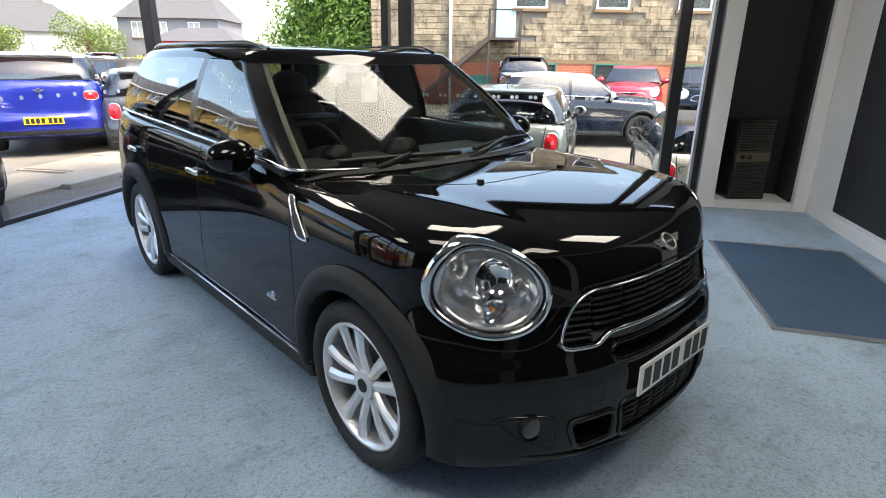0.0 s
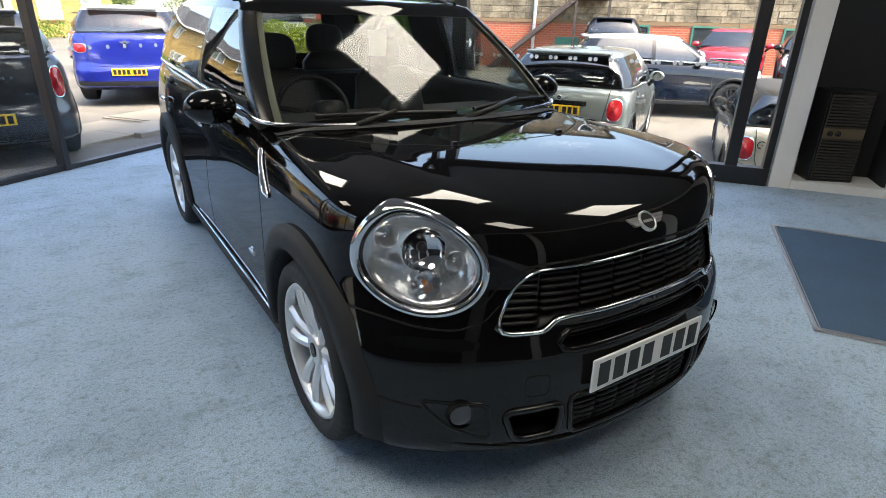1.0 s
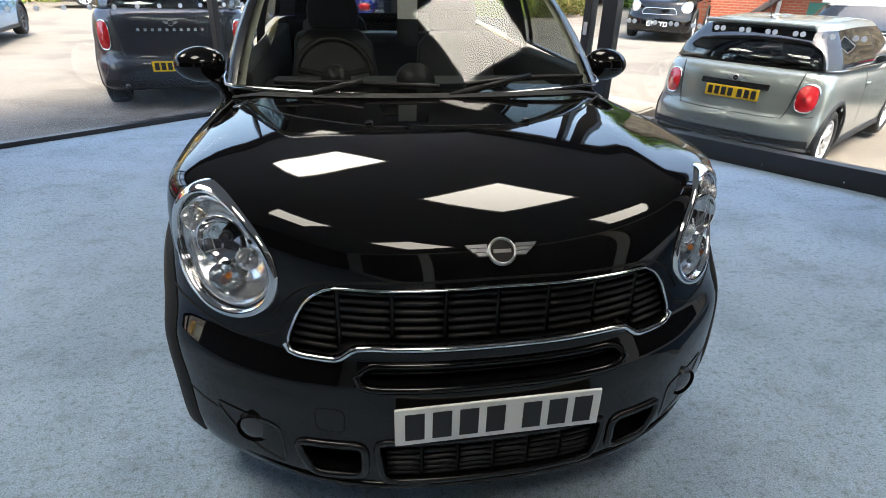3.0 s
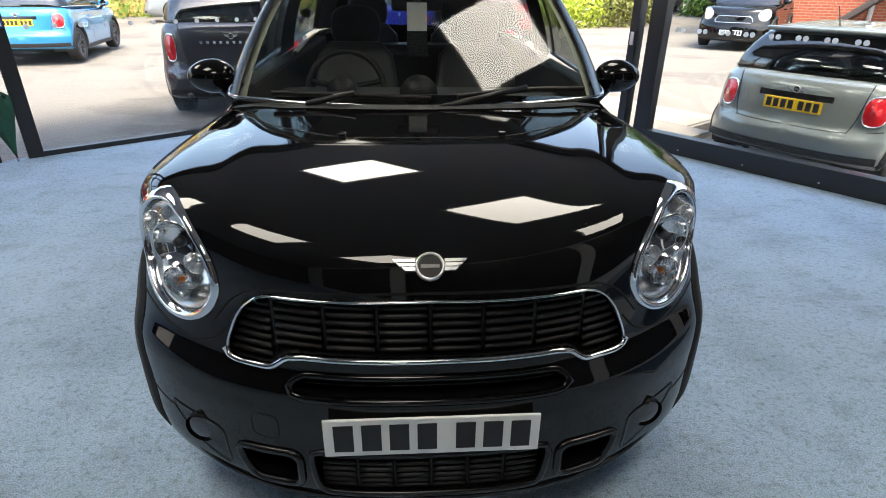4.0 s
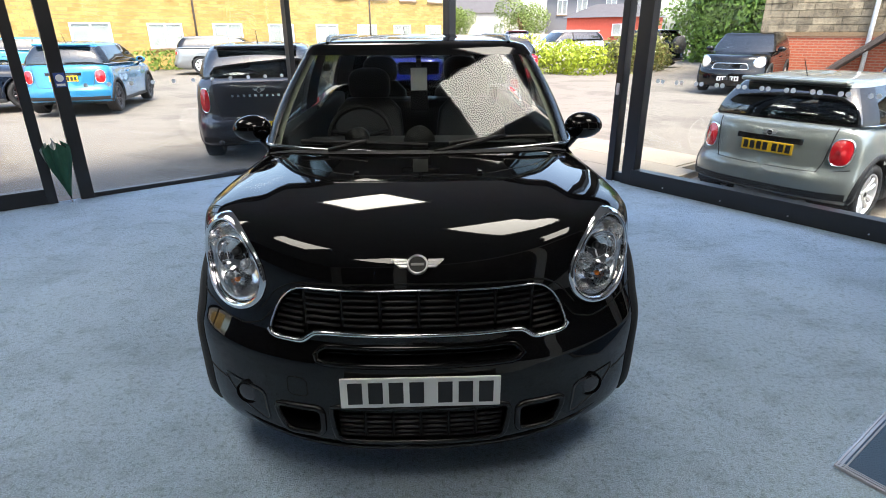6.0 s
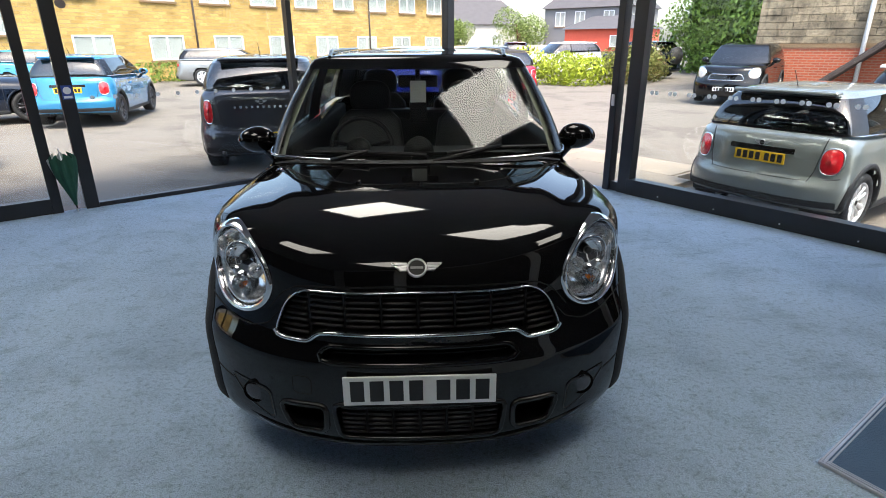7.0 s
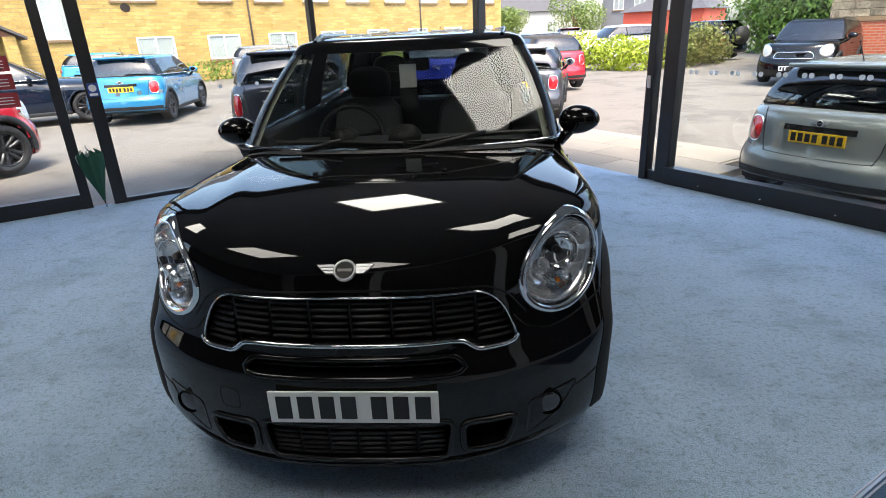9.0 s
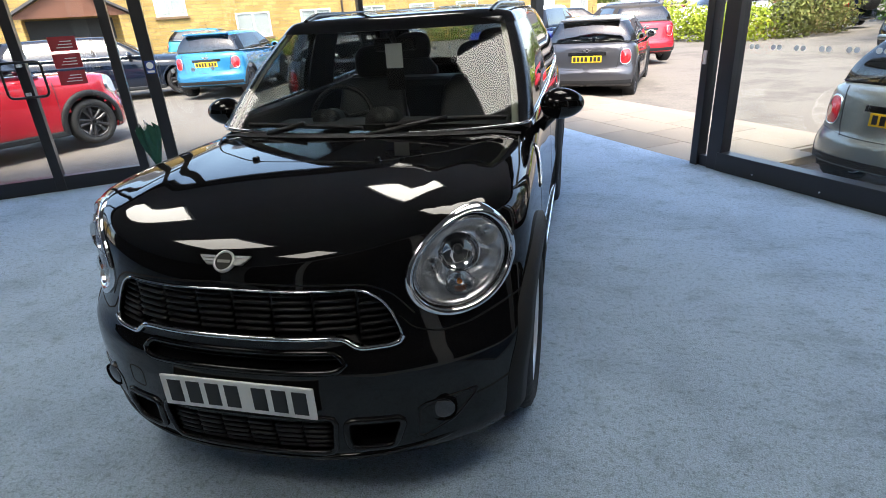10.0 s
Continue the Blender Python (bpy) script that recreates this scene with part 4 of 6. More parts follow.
# ceiling with its light panels, and the closed walls behind the camera
solid("ceiling", box_mesh("ceiling", (-0.3, 7.7, -11.2, 0.3, HEIGHT, HEIGHT + 0.25), CEIL), "pale showroom ceiling", "ceiling", kind="structure", m=MR)
solid("wall_back", box_mesh("wall_back", (0.0, 7.7, -11.2, -11.0, 0, HEIGHT), WALL_BLACK), "plain matt black wall", "wall", kind="structure", m=MR)
wall_side = solid("wall_side", box_mesh("wall_side", (7.47, 7.67, -11.0, -0.0, 0, HEIGHT), WALL_WHITE), "white wall with black panels", "wall", kind="structure", m=MR)
for y0, y1 in ((-3.2, -0.62), (-6.2, -3.5), (-9.4, -6.5)):
    part("panel", box_mesh("panel", (7.455, 7.47, y0, y1, 0.16, 2.75), WALL_BLACK, 0.002), wall_side, "matt black wall panel")
part("baseboard", box_mesh("baseboard", (7.45, 7.469, -11, -0.55, 0.0, 0.13), WALL_WHITE, 0.003), wall_side, "white baseboard")
LX, LY = (Vector((0.80, 1.95, 0)) - CORNER).dot(DR), -(Vector((0.80, 1.95, 0)) - CORNER).dot(DL)
lp = None
for x in (LX - 2.3, LX, LX + 2.0):
    for y in (LY, LY - 2.9):
        if lp is None:
            lp = thing("ceiling_light", "square white lit panel in the ceiling", "ceiling light", "ceiling lights")
            part("frame", box_mesh("frame", (-0.46, 0.46, -0.46, 0.46, HEIGHT - 0.02, HEIGHT - 0.002), WALL_WHITE, 0.004), lp)
            part("diffuser", box_mesh("diffuser", (-0.42, 0.42, -0.42, 0.42, HEIGHT - 0.03, HEIGHT - 0.021), LIGHT_PANEL), lp, "glowing white diffuser")
            lp.matrix_world = MR @ Matrix.Translation((x, y, 0))
        else:
            copy_thing(lp, MR @ Matrix.Translation((x, y, 0)))


def frame_bar(m, x0, x1, y0, y1, z0, z1, parent, name="window_frame"):
    return part(name, box_mesh(name, (x0, x1, y0, y1, z0, z1), FRAME_BLACK, 0.004, m), parent)


win_r = thing("window_1", "black aluminium framed showroom window wall", "window", kind="structure")
win_l = thing("window_2", "black aluminium framed showroom window wall", "window", kind="structure")
# right wall: corner post, open sliding doorway, door leaf posts, long pane, narrow pane
for x, w in ((0.0, 0.07), (2.93, 0.04), (3.16, 0.075), (6.02, 0.055), (6.33, 0.03)):
    frame_bar(MR, x - w, x + w, -0.06, 0.06, 0, 2.90, win_r)
frame_bar(MR, 3.2, 6.36, -0.07, 0.055, 0.0, 0.17, win_r, "sill")
frame_bar(MR, 2.97, 3.1, -0.03, 0.03, 0.0, 0.10, win_r, "door_rail")
frame_bar(MR, 0.0, 6.4, -0.058, 0.058, 2.80, 2.90, win_r)
for a, b in ((2.97, 3.09), (3.235, 5.965), (6.075, 6.30)):
    part("pane", box_mesh("pane", (a, b, -0.006, 0.0, 0.14, 2.80), WINDOW_GLASS, 0, MR), win_r, "clear window pane")
part("latch", box_mesh("latch", (2.91, 2.95, -0.072, -0.058, 0.93, 1.05), SILVER, 0.006, MR), win_r, "small grey door latch")
for x in (3.6, 4.2, 4.8, 5.4, 5.9):
    part("screw", cyl_mesh("screw", MR @ Vector((x, -0.078, 0.05)), MR @ Vector((x, -0.07, 0.05)), 0.007, SILVER, None, 8), win_r)
# left wall: panes, thick post, glazed door
for x, w in ((2.42, 0.03), (4.76, 0.06), (5.06, 0.045), (5.88, 0.045), (6.75, 0.05), (9.0, 0.05)):
    frame_bar(ML, x - w, x + w, -0.06, 0.06, 0, 2.90, win_l)
frame_bar(ML, 0.0, 4.72, -0.045, 0.04, 0.0, 0.045, win_l, "sill")
frame_bar(ML, 5.1, 11, -0.05, 0.05, 0.0, 0.15, win_l, "door_rail")
frame_bar(ML, 0.0, 11, -0.05, 0.05, 2.80, 2.90, win_l)
frame_bar(ML, 4.75, 11, -0.05, 0.05, DOOR, DOOR + 0.11, win_l, "header")
for a, b, z0 in ((0.07, 2.39, 0.045), (2.45, 4.70, 0.045), (4.82, 5.015, 0.05), (5.105, 5.835, 0.15), (5.925, 6.70, 0.15), (6.80, 8.95, 0.15), (9.05, 11, 0.15)):
    part("pane", box_mesh("pane", (a, b, -0.006, 0.0, z0, 2.80 if b < 4.8 else DOOR), WINDOW_GLASS, 0, ML), win_l, "clear window pane")
part("pane", box_mesh("pane", (4.82, 11, -0.006, 0.0, DOOR + 0.11, 2.80), WINDOW_GLASS, 0, ML), win_l, "clear window pane")
frame_bar(MR, 0.0, 7.4, -0.08, 0.08, 2.90, HEIGHT, win_r, "fascia")
frame_bar(ML, 0.0, 11, -0.08, 0.08, 2.90, HEIGHT, win_l, "fascia")
# white sticker dots on the panes, in pairs
dot = None
for m, a, b, z in ((MR, 3.35, 5.95, 1.09), (ML, 0.3, 2.35, 1.09), (ML, 2.55, 4.68, 1.09)):
    x = a
    while x < b:
        for q in ((0.0, 0.052) if m is MR else (0.0,)):
            if dot is None:
                bm = bmesh.new()
                cyl(bm, (0, 0, 0), (0, 0.002, 0), 0.021, None, 14)
                dot = solid("window_sticker", bm_mesh("dot", bm, STICKER), "round white sticker on the window glass", "sticker", "sticker dots on the glass", m=m @ Matrix.Translation((x + q, -0.0085, z)))
            else:
                copy_thing(dot, m @ Matrix.Translation((x + q, -0.0085, z)))
        x += 0.20
# door furniture and signs
hd = thing("pull_handle", "bent black tube handle on the glazed door", "pull handle")
pts = [(5.70, 0.97), (5.70, 1.30), (6.04, 1.30), (6.04, 0.97)]
path = [ML @ Vector((x, -0.11, z)) for x, z in resample(rounded_poly(pts, 0.05), 60)]
part("tube", sweep("tube", path, round_profile(0.012, 0.012, 8), FRAME_BLACK, True, ML.to_3x3() @ Vector((0, -1, 0))), hd)
for z in (1.0, 1.27):
    part("bracket", box_mesh("bracket", (5.86, 5.90, -0.12, -0.05, z - 0.015, z + 0.015), SILVER, 0.004, ML), hd, "grey metal bracket")
for k, z in enumerate((1.05, 1.21, 1.37)):
    sg = solid("notice", box_mesh("notice", (5.36, 5.60, -0.012, -0.007, z, z + 0.135), RED_SIGN, 0.0, ML), "dark red notice stuck on the door glass", "notice", "red notices on the door")
    for r_ in range(3):
        part("bar", box_mesh("bar", (5.40, 5.54 - 0.02 * r_, -0.0145, -0.0115, z + 0.03 + 0.028 * r_, z + 0.038 + 0.028 * r_), WHITE_DOT, 0.0, ML), sg)
st = solid("safety_sign", box_mesh("sign", (4.71, 4.80, -0.068, -0.061, 1.09, 1.22), BLUE_SIGN, 0.0, ML), "small blue and white safety sign on the post", "sign")
bm = bmesh.new()
cyl(bm, ML @ Vector((4.755, -0.068, 1.172)), ML @ Vector((4.755, -0.071, 1.172)), 0.034, None, 20)
part("disc", bm_mesh("disc", bm, WHITE_DOT), st)
part("bar", box_mesh("bar", (4.72, 4.79, -0.071, -0.067, 1.10, 1.122), WHITE_DOT, 0.0, ML), st)
# white column, niche with loudspeaker
col = solid("wall_niche", box_mesh("niche_back", (6.40, 7.5, 0.42, 0.55, 0, HEIGHT), WALL_BLACK, 0, MR), "white framed niche with a black back", "wall", kind="structure")
part("column", box_mesh("column", (6.38, 6.56, -0.06, 0.5, 0, HEIGHT), WALL_WHITE, 0.006, MR), col, "white painted column")
part("jamb", box_mesh("jamb", (7.33, 7.466, -0.06, 0.41, 0, HEIGHT), WALL_WHITE, 0.006, MR), col, "white painted jamb")
part("plinth", box_mesh("plinth", (6.562, 7.328, -0.055, 0.41, 0.0, 0.085), WALL_WHITE, 0.006, MR), col, "white plinth")
part("niche_side", box_mesh("niche_side", (7.30, 7.328, 0.0, 0.41, 0.09, HEIGHT), WALL_BLACK, 0, MR), col)
sp = solid("loudspeaker", box_mesh("cabinet", (-0.20, 0.20, -0.14, 0.14, 0.0, 0.84), TRIM_BLACK, 0.012), "tall dark brown loudspeaker standing in the niche", "loudspeaker", m=MR @ Matrix.Translation((6.86, 0.17, 0.085)) @ Matrix.Rotation(radians(12), 4, "Z"))
part("grille_cloth", box_mesh("cloth", (-0.175, 0.175, -0.15, -0.139, 0.03, 0.80), SPEAKER, 0.006), sp, "brown grille cloth")
for z in np.arange(0.05, 0.79, 0.028):
    if abs(z - 0.455) > 0.055:
        part("louvre", box_mesh("louvre", (-0.165, 0.165, -0.156, -0.149, z - 0.006, z + 0.006), TRIM_BLACK), sp)
part("control_panel", box_mesh("control_panel", (-0.175, 0.175, -0.158, -0.149, 0.41, 0.50), mat("brass_panel", (0.11, 0.085, 0.05), rough=0.5, var=0.2), 0.003), sp, "tan control strip")
for x in (-0.12, -0.05):
    part("knob", cyl_mesh("knob", (x, -0.17, 0.455), (x, -0.157, 0.455), 0.024, TRIM_BLACK, None, 18), sp)
solid("socket_box", box_mesh("socket", (6.58, 6.70, 0.30, 0.40, 0.085, 0.22), WALL_WHITE, 0.008, MR), "small white socket box", "socket box")
cable = [MR @ Vector((6.70 + 0.16 * t, 0.33 - 0.20 * math.sin(2.2 * t), 0.14 - 0.049 * min(1, 3 * t))) for t in np.linspace(0, 1, 24)]
solid("cable", sweep("cable", cable, round_profile(0.005, 0.005, 6), WALL_WHITE, False, (0, 0, 1)), "thin white cable from the socket box to the loudspeaker", "cable")
# floor mat
a, bq, cq = Vector((3.01, 1.08, 0)), Vector((1.60, 0.11, 0)), Vector((3.54, 0.22, 0))
bm = bmesh.new()
quad = [a, bq, bq + cq - a, cq]
lo = [bm.verts.new(p + Vector((0, 0, 0.002))) for p in quad]
hi = [bm.verts.new(p + Vector((0, 0, 0.012))) for p in quad]
bm.faces.new(hi)
for i in range(4):
    bm.faces.new((lo[i], lo[(i + 1) % 4], hi[(i + 1) % 4], hi[i]))
fm = solid("door_mat", bm_mesh("mat", bm, MAT_BLUE), "dark blue ribbed entrance mat with a grey edge strip", "mat")
for i in range(4):
    p, q = quad[i], quad[(i + 1) % 4]
    d = (q - p).normalized()
    s = Vector((-d.y, d.x, 0)) * 0.018
    bm = bmesh.new()
    ribs = [(-1.0, 0.003), (-0.9, 0.014), (-0.55, 0.015), (-0.5, 0.010), (-0.22, 0.010), (-0.17, 0.016), (0.17, 0.016), (0.22, 0.010), (0.5, 0.010), (0.55, 0.015), (0.9, 0.014), (1.0, 0.003)]
    va, vb = ([bm.verts.new(e + s * k_ + Vector((0, 0, z))) for k_, z in ribs] for e in (p - d * 0.018, q + d * 0.018))
    for j in range(len(ribs) - 1):
        bm.faces.new((va[j], va[j + 1], vb[j + 1], vb[j]))
    part("edge_strip", bm_mesh("edge", bm, GREY_PLASTIC), fm, "grey edge strip")
# umbrella, folded, point down in the corner of the door post
um = thing("umbrella", "folded dark green and white golf umbrella leaning by the post", "umbrella", m=ML @ Matrix.Translation((4.90, -0.10, 0.0)) @ Matrix.Rotation(radians(4), 4, "Y") @ Matrix.Rotation(radians(95), 4, "Z"))
for half, mt in ((0, GREEN_CLOTH), (1, mat("white_cloth", (0.55, 0.56, 0.55), rough=0.8, var=0.1))):
    rows_, n = [], 26
    for i in range(13):
        t = i / 12
        rr = 0.012 + 0.066 * math.sin(math.pi * min(t * 0.62 + 0.02, 1)) ** 1.3 + 0.03 * t * t
        rows_.append([((rr * (1 + 0.28 * math.cos(7 * a + 3 * t) * t)) * math.cos(a), (rr * (1 + 0.28 * math.cos(7 * a + 3 * t) * t)) * math.sin(a), 0.07 + 0.50 * t + 0.03 * t * math.cos(7 * a)) for a in (math.pi * (0.55 if half else 1.45) * k / n + (0.2 if half == 0 else 0.2 + math.pi * 1.45) for k in range(n + 1))])
    v = [p for r_ in rows_ for p in r_]
    part("canopy", mesh_of("canopy", v, grid_faces(13, n + 1), mt), um, "white canopy panel" if half else "dark green canopy panels")
part("shaft", cyl_mesh("shaft", (0, 0, 0.0), (0, 0, 0.64), 0.006, SILVER, None, 8), um)
part("tip", cyl_mesh("tip", (0, 0, 0.0), (0, 0, 0.08), 0.004, TRIM_BLACK, 0.009, 8), um)

hero, hero_f = build_car("black_car", "glossy black five-door compact SUV with chrome trim on the carpet", COUNTRYMAN, BLACK_PAINT, Matrix(), style="silver", hero=True, rails=True)


# ---------------------------------------------------------------- the black car's face, cabin and small parts
REFLECTOR = mat("lamp_reflector", (0.88, 0.89, 0.90), rough=0.17, metal=0.85, var=0.08, scale=30)
LAMP_GREY = mat("lamp_bezel_grey", (0.62, 0.63, 0.65), rough=0.22, metal=0.8, var=0.1)
FOG = mat("dark_lamp_glass", (0.05, 0.05, 0.055), rough=0.1, metal=0.5, coat=1.0, var=0.2, scale=30)
SEAM = mat("panel_gap", (0.002, 0.002, 0.002), rough=0.9, var=0.0)
SATIN = mat("satin_black", (0.007, 0.007, 0.008), rough=0.42, var=0.1, scale=20, spec=0.3)
CARD = mat("paper_card", (0.55, 0.56, 0.55), rough=0.7, var=0.05)


def normal_of(f, p):
    e = 1e-3
    g = np.array([float(f(*(np.array(p) + e * np.eye(3)[i]))) - float(f(*(np.array(p) - e * np.eye(3)[i]))) for i in range(3)])
    return g / np.linalg.norm(g)


def headlight(car, f, side):
    """A large egg-shaped lamp: chrome bezel, reflector bowl, two projectors, round indicator, clear cover."""
    cx, cz = 0.658, 0.817
    c0 = on_front(f, [(side * cx, cz)])[0]
    nrm = normal_of(f, c0)
    n = 64
    base = on_front(f, headlight_outline(cx, cz, side, n, 1.0))
    mid = base.mean(axis=0)

    def ring(s, out, flat=0.0):
        p = on_front(f, headlight_outline(cx, cz, side, n, s))
        # ease the ring towards the lamp's own plane
        dist = ((p - mid) @ nrm)[:, None] * nrm
        return p - dist * flat + nrm * out

    lamp = part("headlight", mesh_of("bezel", np.vstack([ring(1.085, -0.010), ring(1.08, 0.004), ring(1.06, 0.009), ring(1.00, 0.010), ring(0.955, 0.008), ring(0.945, 0.003), ring(0.94, -0.015)]), grid_faces(7, n, False, True), CHROME), car, "egg-shaped headlight with a chrome bezel")
    part("gasket", mesh_of("gasket", np.vstack([ring(0.945, -0.006), ring(0.91, -0.006), ring(0.905, -0.02)]), grid_faces(3, n, False, True), TRIM_BLACK), lamp, "thin black gasket")
    part("inner_rim", mesh_of("inner_rim", np.vstack([ring(0.908, -0.008), ring(0.86, -0.006, 0.1), ring(0.80, -0.02, 0.4)]), grid_faces(3, n, False, True), LAMP_GREY), lamp, "grey inner rim")
    steps = ((0.81, -0.018, 0.4), (0.72, -0.045, 0.7), (0.60, -0.062, 0.9), (0.45, -0.075, 1.0), (0.25, -0.082, 1.0), (0.05, -0.084, 1.0))
    bowl = np.vstack([ring(*q) for q in steps])
    part("reflector", mesh_of("reflector", bowl, grid_faces(6, n, False, True), REFLECTOR), lamp, "bright reflector bowl")
    cover = np.vstack([ring(s, -0.004 + 0.016 * (1 - (s / 0.93) ** 2)) for s in (0.93, 0.8, 0.65, 0.45, 0.25, 0.06)])
    part("cover", mesh_of("cover", cover, grid_faces(6, n, False, True) + [tuple(range(5 * n, 6 * n))], LAMP_GLASS), lamp, "clear lamp cover")
    # projectors stand in the bowl, facing forwards
    ax = Vector((nrm[0] * 0.45, -1.0, nrm[2] * 0.25)).normalized()
    up = Vector((0, 0, 1))
    turn = ax.to_track_quat("Z", "Y").to_matrix().to_4x4()
    for dx, dz, r, nm, back in ((-0.012, 0.030, 0.066, "main_projector", 0.030), (0.062, 0.058, 0.036, "side_projector", 0.040), (-0.078, 0.004, 0.030, "inner_projector", 0.035)):
        c_ = Vector(mid) + Vector((side * dx, 0, dz))
        c_.y = float(surface_y(f, c_.x, c_.z)) + 0.012
        prof = [(1.0, 0.0), (0.97, 0.004), (0.93, 0.0), (0.86, -0.25 * back), (0.72, -0.6 * back), (0.5, -0.85 * back), (0.22, -back)]
        k = 36
        v = [(r * q * math.cos(2 * math.pi * i / k), r * q * math.sin(2 * math.pi * i / k), z) for i in range(k) for q, z in prof]
        p = part(nm, mesh_of(nm, v, grid_faces(k, len(prof), True, False), CHROME if nm == "main_projector" else REFLECTOR), lamp, "round chrome projector bowl", Matrix.Translation(c_) @ turn)
        part("bulb_cap", cyl_mesh("bulb_cap", (0, 0, -back), (0, 0, -0.25 * back), r * 0.24, DARK_ALLOY if nm == "main_projector" else CHROME, r * 0.18, 20), p, "bulb cap")
    ci = Vector((side * 0.648, 0.0, 0.748))
    ci.y = float(surface_y(f, side * 0.648, 0.748)) + 0.008
    bm = bmesh.new()
    cyl(bm, ci - ax * 0.045, ci + ax * 0.004, 0.040, 0.043, 32, False)
    ind = part("indicator", bm_mesh("indicator", bm, CHROME, True), lamp, "round chrome indicator")
    bm = bmesh.new()
    cyl(bm, ci - ax * 0.045, ci - ax * 0.022, 0.040, 0.040, 32, True)
    part("indicator_bowl", bm_mesh("indicator_bowl", bm, REFLECTOR, True), ind)
    bm = bmesh.new()
    bmesh.ops.create_uvsphere(bm, u_segments=16, v_segments=10, radius=0.009, matrix=Matrix.Translation(ci - ax * 0.014))
    part("bulb", bm_mesh("bulb", bm, AMBER, True), ind, "amber bulb")
    bm = bmesh.new()
    bmesh.ops.create_uvsphere(bm, u_segments=24, v_segments=14, radius=1.0)
    m3 = Matrix.Translation(ci + ax * 0.006) @ ax.to_track_quat("Z", "Y").to_matrix().to_4x4() @ Matrix.Diagonal((0.044, 0.044, 0.016, 1))
    bmesh.ops.transform(bm, matrix=m3, verts=bm.verts)
    part("indicator_cover", bm_mesh("indicator_cover", bm, LAMP_GLASS, True), ind)


def slat(f, x0, x1, z, half, depth, name, mt, parent, n=24, lab=""):
    """A horizontal bar that follows the front at a given depth."""
    xs = np.linspace(x0, x1, n)
    y = surface_y(f, xs, np.full(n, z)) + depth
    prof = [(-half, 0.012), (-half * 0.7, -0.004), (half * 0.7, -0.004), (half, 0.012)]
    v = [(x, yy + b, z + a) for x, yy in zip(xs, y) for a, b in prof]
    return part(name, mesh_of(name, v, grid_faces(n, 4, False, True) + [(0, 1, 2, 3), (4 * n - 1, 4 * n - 2, 4 * n - 3, 4 * n - 4)], mt), parent, lab)


def recess(f, outline, depth, name, mt, parent):
    """A pan behind an opening: walls that run back and a rear face."""
    a = on_front(f, outline, -0.001)
    b = on_front(f, [(x * 0.995, z) for x, z in outline], depth)
    n = len(a)
    c_ = b.mean(axis=0)
    return part(name, mesh_of(name, np.vstack([a, b, [c_]]), grid_faces(2, n, False, True) + [(n + i, n + (i + 1) % n, 2 * n) for i in range(n)], mt), parent)


def rim(f, outline, w, h, name, mt, parent, lab="", out=-0.002):
    return part(name, sweep(name, on_front(f, outline, out), [(-w, -0.006), (-w * 0.8, h * 0.6), (0, h), (w * 0.8, h * 0.6), (w, -0.006)], mt, True, (0, -1, 0)), parent, lab)


def seam(f, pts, name="panel_gap", r=0.0035, mode="front"):
    p = np.array(pts, float)
    t = np.linspace(0, 1, len(p))
    s = np.linspace(0, 1, 60)
    a, b = np.interp(s, t, p[:, 0]), np.interp(s, t, p[:, 1])
    for _ in range(6):
        a[1:-1], b[1:-1] = (a[:-2] + 2 * a[1:-1] + a[2:]) / 4, (b[:-2] + 2 * b[1:-1] + b[2:]) / 4
    if mode == "front":
        path, up = np.stack([a, surface_y(f, a, b), b], -1), (0, -1, 0)
    elif mode == "top":
        path, up = np.stack([a, b, surface_z(f, a, b)], -1), (0, 0, 1)
    else:
        sx = 1 if mode == "right" else -1
        path, up = np.stack([sx * surface_x(f, a, b), a, b], -1), (sx, 0, 0)
    part(name, sweep(name, path, [(-r, 0.0006), (r, 0.0006), (r, -0.004), (-r, -0.004)], SEAM, False, up, False), hero)


f = hero_f
for side in (-1, 1):
    headlight(hero, f, side)
gr = recess(f, GRILLE, 0.075, "grille", SATIN, hero)
gr["label"] = "black mesh grille"
# a thin bright line above, a fuller chrome bar below
rim(f, GRILLE, 0.0038, 0.005, "grille_frame", CHROME, hero, "chrome grille frame")
xs = np.r_[np.linspace(-0.505, -0.335, 14), np.linspace(-0.30, 0.30, 20), np.linspace(0.335, 0.505, 14)]
bar = [(x, float(np.interp(abs(x), [0.0, 0.325, 0.345, 0.372, 0.39, 0.47, 0.498, 0.507], [0.658, 0.658, 0.650, 0.628, 0.621, 0.621, 0.628, 0.645]))) for x in xs]
part("grille_bar", sweep("grille_bar", on_front(f, bar, -0.004), [(-0.0085, -0.006), (-0.007, 0.006), (0, 0.009), (0.007, 0.006), (0.0085, -0.006)], CHROME, False, (0, -1, 0)), hero, "chrome bar below the grille")


def top_at(x):
    """The height of the grille's upper edge."""
    return float(np.interp(abs(x), [0.0, 0.38, 0.42, 0.46, 0.50], [0.806, 0.798, 0.785, 0.742, 0.655]))


